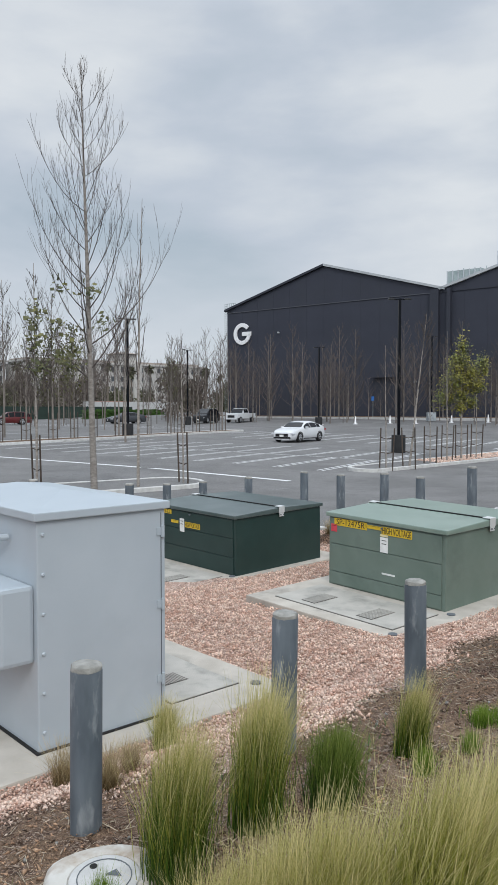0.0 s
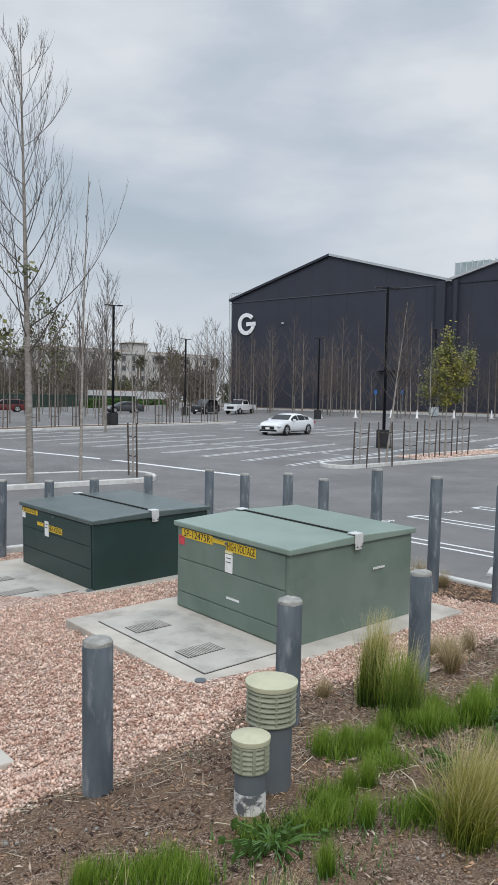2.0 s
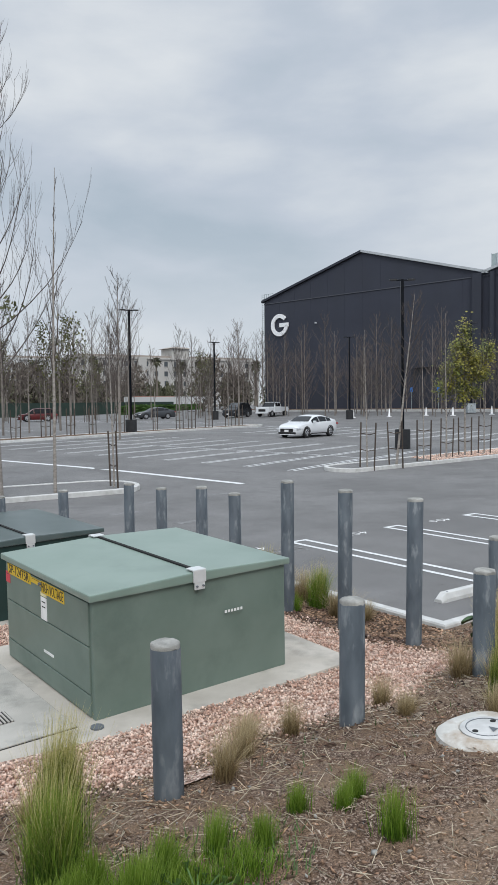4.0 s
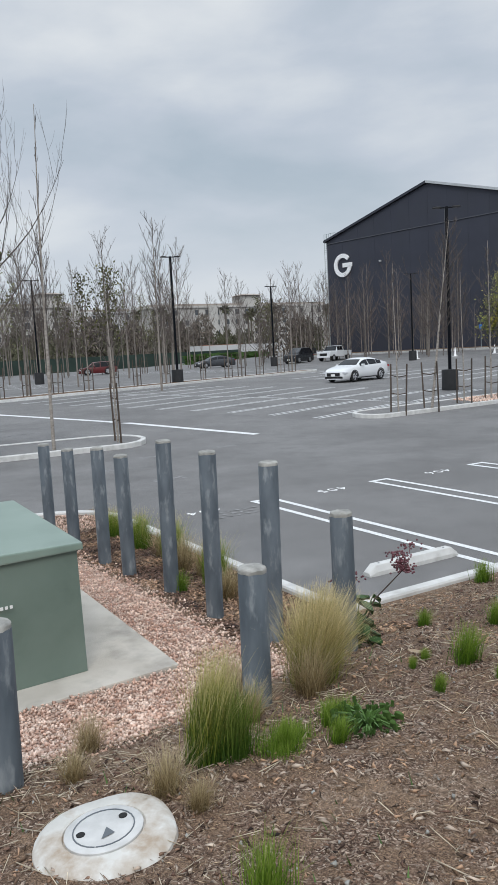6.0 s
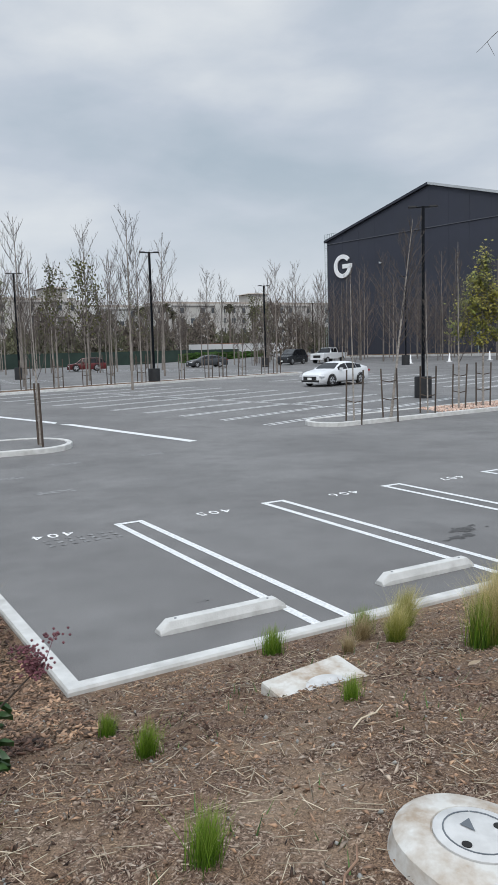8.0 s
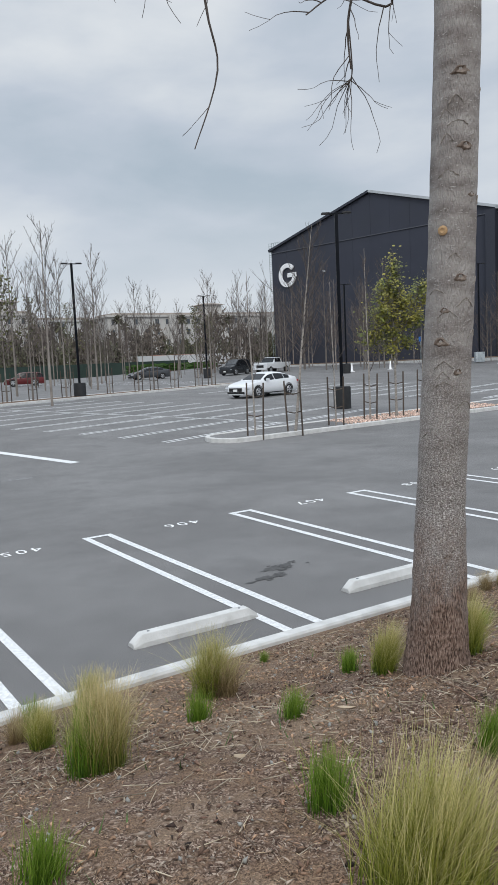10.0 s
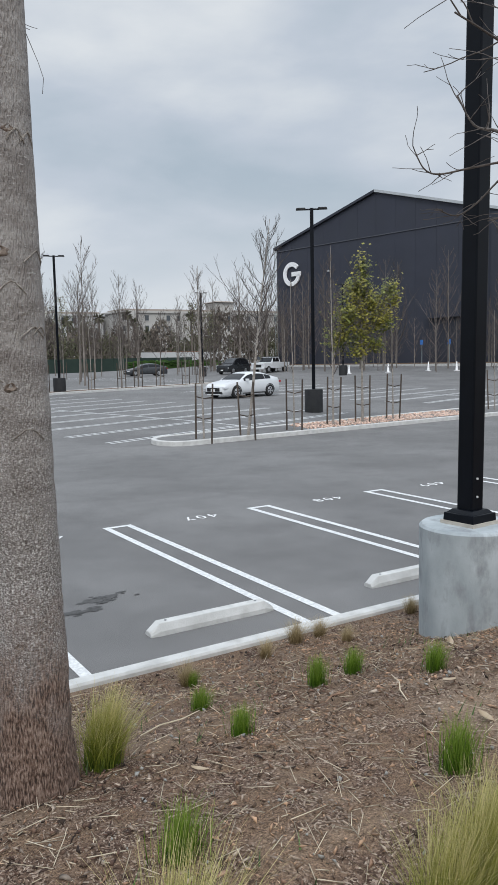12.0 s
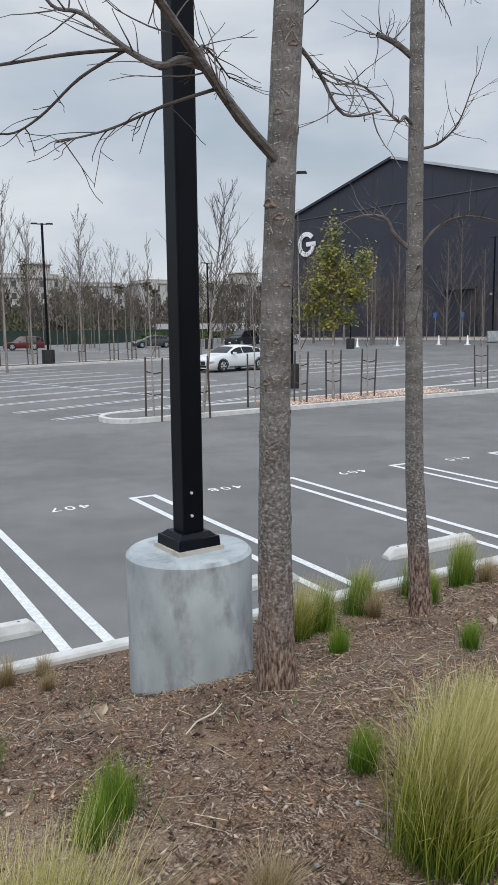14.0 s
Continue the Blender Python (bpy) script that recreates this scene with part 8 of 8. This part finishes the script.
def scatter(name, label, cat, centres, half, seed, mat, flat=1.0, jitter=0.3, tilt=0.5):
    """Angular bits, one mesh: each is a small box with shifted corners."""
    r = np.random.default_rng(seed)
    n = len(centres)
    corner = np.array([(-1, -1, -1), (1, -1, -1), (1, 1, -1), (-1, 1, -1), (-1, -1, 1), (1, -1, 1), (1, 1, 1), (-1, 1, 1)], float)
    pts = corner[None] * half[:, None, :] * (1 + r.uniform(-jitter, jitter, (n, 8, 3)))
    a, b = r.uniform(0, 2 * np.pi, n), r.normal(0, tilt, n)
    ca, sa, cb, sb = np.cos(a), np.sin(a), np.cos(b), np.sin(b)
    x, y, z = pts[..., 0], pts[..., 1], pts[..., 2]
    x, z = x * cb[:, None] + z * sb[:, None], -x * sb[:, None] + z * cb[:, None]
    x, y = x * ca[:, None] - y * sa[:, None], x * sa[:, None] + y * ca[:, None]
    v = np.stack([x, y, z], -1) + centres[:, None, :]
    f = np.array([(3, 2, 1, 0), (4, 5, 6, 7), (0, 1, 5, 4), (1, 2, 6, 5), (2, 3, 7, 6), (3, 0, 4, 7)])
    faces = (f[None] + 8 * np.arange(n)[:, None, None]).reshape(-1, 4)
    me = bpy.data.meshes.new(name)
    me.vertices.add(8 * n)
    me.vertices.foreach_set("co", v.reshape(-1).astype(np.float32))
    me.loops.add(24 * n)
    me.loops.foreach_set("vertex_index", faces.reshape(-1).astype(np.int32))
    me.polygons.add(6 * n)
    me.polygons.foreach_set("loop_start", np.arange(0, 24 * n, 4, dtype=np.int32))
    me.update(calc_edges=True)
    me.materials.append(mat)
    return tagged(new(name, me), label, cat, "", "stuff")


def not_on_pads(x, y):
    ok = np.ones_like(x, bool)
    for a, b, c, d in ((-8.4, -4.75, -0.92, 1.5), (-8.5, -4.8, 3.0, 5.62), (-12.75, -10.05, -1.0, 1.6)):
        ok &= ~((x > a) & (x < b) & (y > c) & (y < d))
    return ok


r = np.random.default_rng(11)
n = 150000
x, y = r.uniform(-14, -2.95, n), -2.5 + 8.7 * r.uniform(0, 1, n) ** 1.35
edge = -1.95 + 0.22 * np.sin(x * 1.3) + 0.12 * np.sin(x * 3.7 + 1)
keep = not_on_pads(x, y) & (y > edge + r.normal(0, 0.12, n)) & ((x < -4.0 + r.normal(0, 0.12, n)) | (y > 4.9))
x, y = x[keep], y[keep]
s = r.uniform(0.007, 0.015, len(x))
cen = np.stack([x, y, bank_z(x, y) + s * 0.3 + r.uniform(-0.008, 0.012, len(x))], 1)
stones("gravel", "pinkish crushed stone gravel", "gravel", cen, s[:, None] * r.uniform(0.7, 1.25, (len(x), 3)), 12, PEBBLE)

n = 175000
x, y = r.uniform(-14.2, 9.5, n), r.uniform(-4.75, -0.45, n)
edge = -1.95 + 0.22 * np.sin(x * 1.3) + 0.12 * np.sin(x * 3.7 + 1)
keep = ((x > -3.8) | (y < edge + 0.2)) & (np.sin(1.9 * x + np.sin(2.3 * y)) + np.sin(2.9 * y - x) + r.normal(0, 0.9, n) > -1.35)
x, y = x[keep], y[keep]
s = 0.0045 + 0.02 * r.uniform(0, 1, len(x)) ** 3
half = np.stack([s, s * r.uniform(0.2, 0.55, len(x)), s * r.uniform(0.2, 0.45, len(x))], 1)
cen = np.stack([x, y, bank_surface(x, y) + 0.002 + r.uniform(0, 0.012, len(x))], 1)
pick = r.uniform(0, 1, len(x)) < 0.2 + 0.22 * np.exp(-((x + 4.2) / 1.8) ** 2) * smooth01((-y - 2.6) / 0.8) + 0.12 * np.sin(1.1 * x + 0.7) * np.sin(1.7 * y + x)
shards("bark_mulch", "shredded bark mulch", "mulch", cen[~pick], half[~pick], 13, CHIP)
shards("bark_mulch", "bleached bits of bark in the mulch", "mulch", cen[pick] + np.array([0, 0, 0.003]), half[pick] * np.array([1.15, 0.85, 0.8]), 23, PALECHIP)
x, y = r.uniform(-4.0, -2.87, 9000), r.uniform(-1.5, 4.8, 9000)
s = r.uniform(0.006, 0.026, len(x))
half = np.stack([s, s * r.uniform(0.15, 0.55, len(x)), s * r.uniform(0.08, 0.25, len(x))], 1)
scatter("bark_mulch", "shredded bark mulch among the bollards", "mulch", np.stack([x, y, bank_z(x, y) + 0.006], 1), half, 18, CHIP, jitter=0.35, tilt=0.35)
n = 90000
x, y = r.uniform(-14.2, 9.5, n), r.uniform(-4.75, -0.5, n)
keep = ((x > -3.6) | (y < -1.9)) & (np.sin(2.3 * x + 1.7 * np.sin(1.9 * y)) + np.sin(3.1 * y - 1.3 * x) + r.normal(0, 0.8, n) > -0.5)
x, y = x[keep], y[keep]
half = np.stack([0.006 + 0.022 * r.uniform(0, 1, len(x)) ** 2, r.uniform(0.0008, 0.002, len(x)), r.uniform(0.001, 0.002, len(x))], 1)
shards("bark_mulch", "stringy fibres of shredded bark", "mulch", np.stack([x, y, bank_surface(x, y) + 0.008], 1), half, 27, FIBRE)
n = 22000
x, y = r.uniform(-14.2, 9.5, n), r.uniform(-4.75, -0.5, n)
dry = np.exp(-((x + 6.4) / 1.6) ** 2 - ((y + 2.5) / 0.6) ** 2) + 0.35 + 0.25 * np.sin(1.3 * x + 2 * y)
keep = ((x > -3.6) | (y < -1.9)) & (r.uniform(0, 1, n) < dry)
x, y = x[keep], y[keep]
half = np.stack([0.012 + 0.07 * r.uniform(0, 1, len(x)) ** 2, r.uniform(0.0006, 0.0015, len(x)), r.uniform(0.0007, 0.0015, len(x))], 1)
cen = np.stack([x, y, bank_surface(x, y) + 0.013], 1)
scatter("straw_litter", "dry straw and grass litter", "litter", cen, half, 14, STRAW, jitter=0.2, tilt=0.15)
n = 2600
x, y = r.uniform(-14, 9.5, n), r.uniform(-4.75, -0.7, n)
keep = (x > -3.6) | (y < -2.0)
x, y = x[keep], y[keep]
s = 0.004 + 0.013 * r.uniform(0, 1, len(x)) ** 2.5
cen = np.stack([x, y, bank_surface(x, y) + 0.008], 1)
stones("loose_stones", "small pale stones in the mulch", "stones", cen, np.stack([s, s * 0.8, s * 0.6], 1), 15, CAPC)
n = 2200
x = r.uniform(16.5, 25.6, n)
y = 15.95 + 0.079 * (x - 10.75) + r.uniform(-0.75, 0.75, n)
s = r.uniform(0.02, 0.05, n)
cen = np.stack([x, y, lot_z(x, y) + 0.14], 1)
stones("gravel", "pinkish gravel on the island", "gravel", cen, s[:, None] * r.uniform(0.7, 1.2, (n, 3)), 16, PEBBLE)


# ---- fallen leaves and sticks ----
rr = random.Random(19)
for x, y in ((3.45, -3.1), (4.4, -2.2), (3.2, -3.55), (5.3, -3.3), (-0.2, -3.0), (0.5, -2.9), (2.0, -3.1), (-4.0, -2.6), (-9.0, -4.0), (6.8, -2.6), (-1.2, -2.7)):
    g = Geo()
    L = rr.uniform(0.035, 0.06)
    v = []
    for f, w in ((0, 0.1), (0.3, 0.45), (0.65, 0.5), (1, 0.05)):
        v += [(L * (f - 0.5) * 2, -L * w, 0.012 + 0.02 * f * f), (L * (f - 0.5) * 2, 0, 0.004 + 0.02 * f * f), (L * (f - 0.5) * 2, L * w, 0.014 + 0.012 * f)]
    g.add(v, [(3 * k + j, 3 * k + j + 3, 3 * k + j + 4, 3 * k + j + 1) for k in range(3) for j in range(2)])
    ob = part("fallen_leaf", g, DEADLEAF, None, "", True)
    ob.matrix_basis = pose(x, y, float(bank_surface(x, y)) + 0.012, rr.uniform(-12, 12), rr.uniform(-12, 12), rr.uniform(0, 360))
    tagged(ob, "dry curled leaf lying on the mulch", "leaf", "fallen leaves")
for x, y, L, a in ((-2.2, -3.0, 0.28, 20), (2.3, -2.2, 0.4, 10), (3.2, -3.0, 0.3, 60), (1.0, -3.2, 0.25, 80), (4.6, -3.0, 0.3, 30), (-3.0, -3.9, 0.25, 40), (-9.3, -3.7, 0.3, 60), (3.0, -2.75, 0.22, 15), (-1.6, -3.05, 0.2, -20)):
    g = Geo()
    g.tube([(-L / 2, 0, 0.012), (-L / 6, 0.012, 0.02), (L / 6, -0.008, 0.016), (L / 2, 0.01, 0.014)], [0.003, 0.0045, 0.004, 0.002], 6)
    ob = part("fallen_stick", g, STRAW if L > 0.26 else CHIP, None, "", True)
    ob.matrix_basis = pose(x, y, float(bank_surface(x, y)) + 0.008, 0, 0, a)
    tagged(ob, "bleached dry stick lying on the mulch", "stick", "fallen sticks")
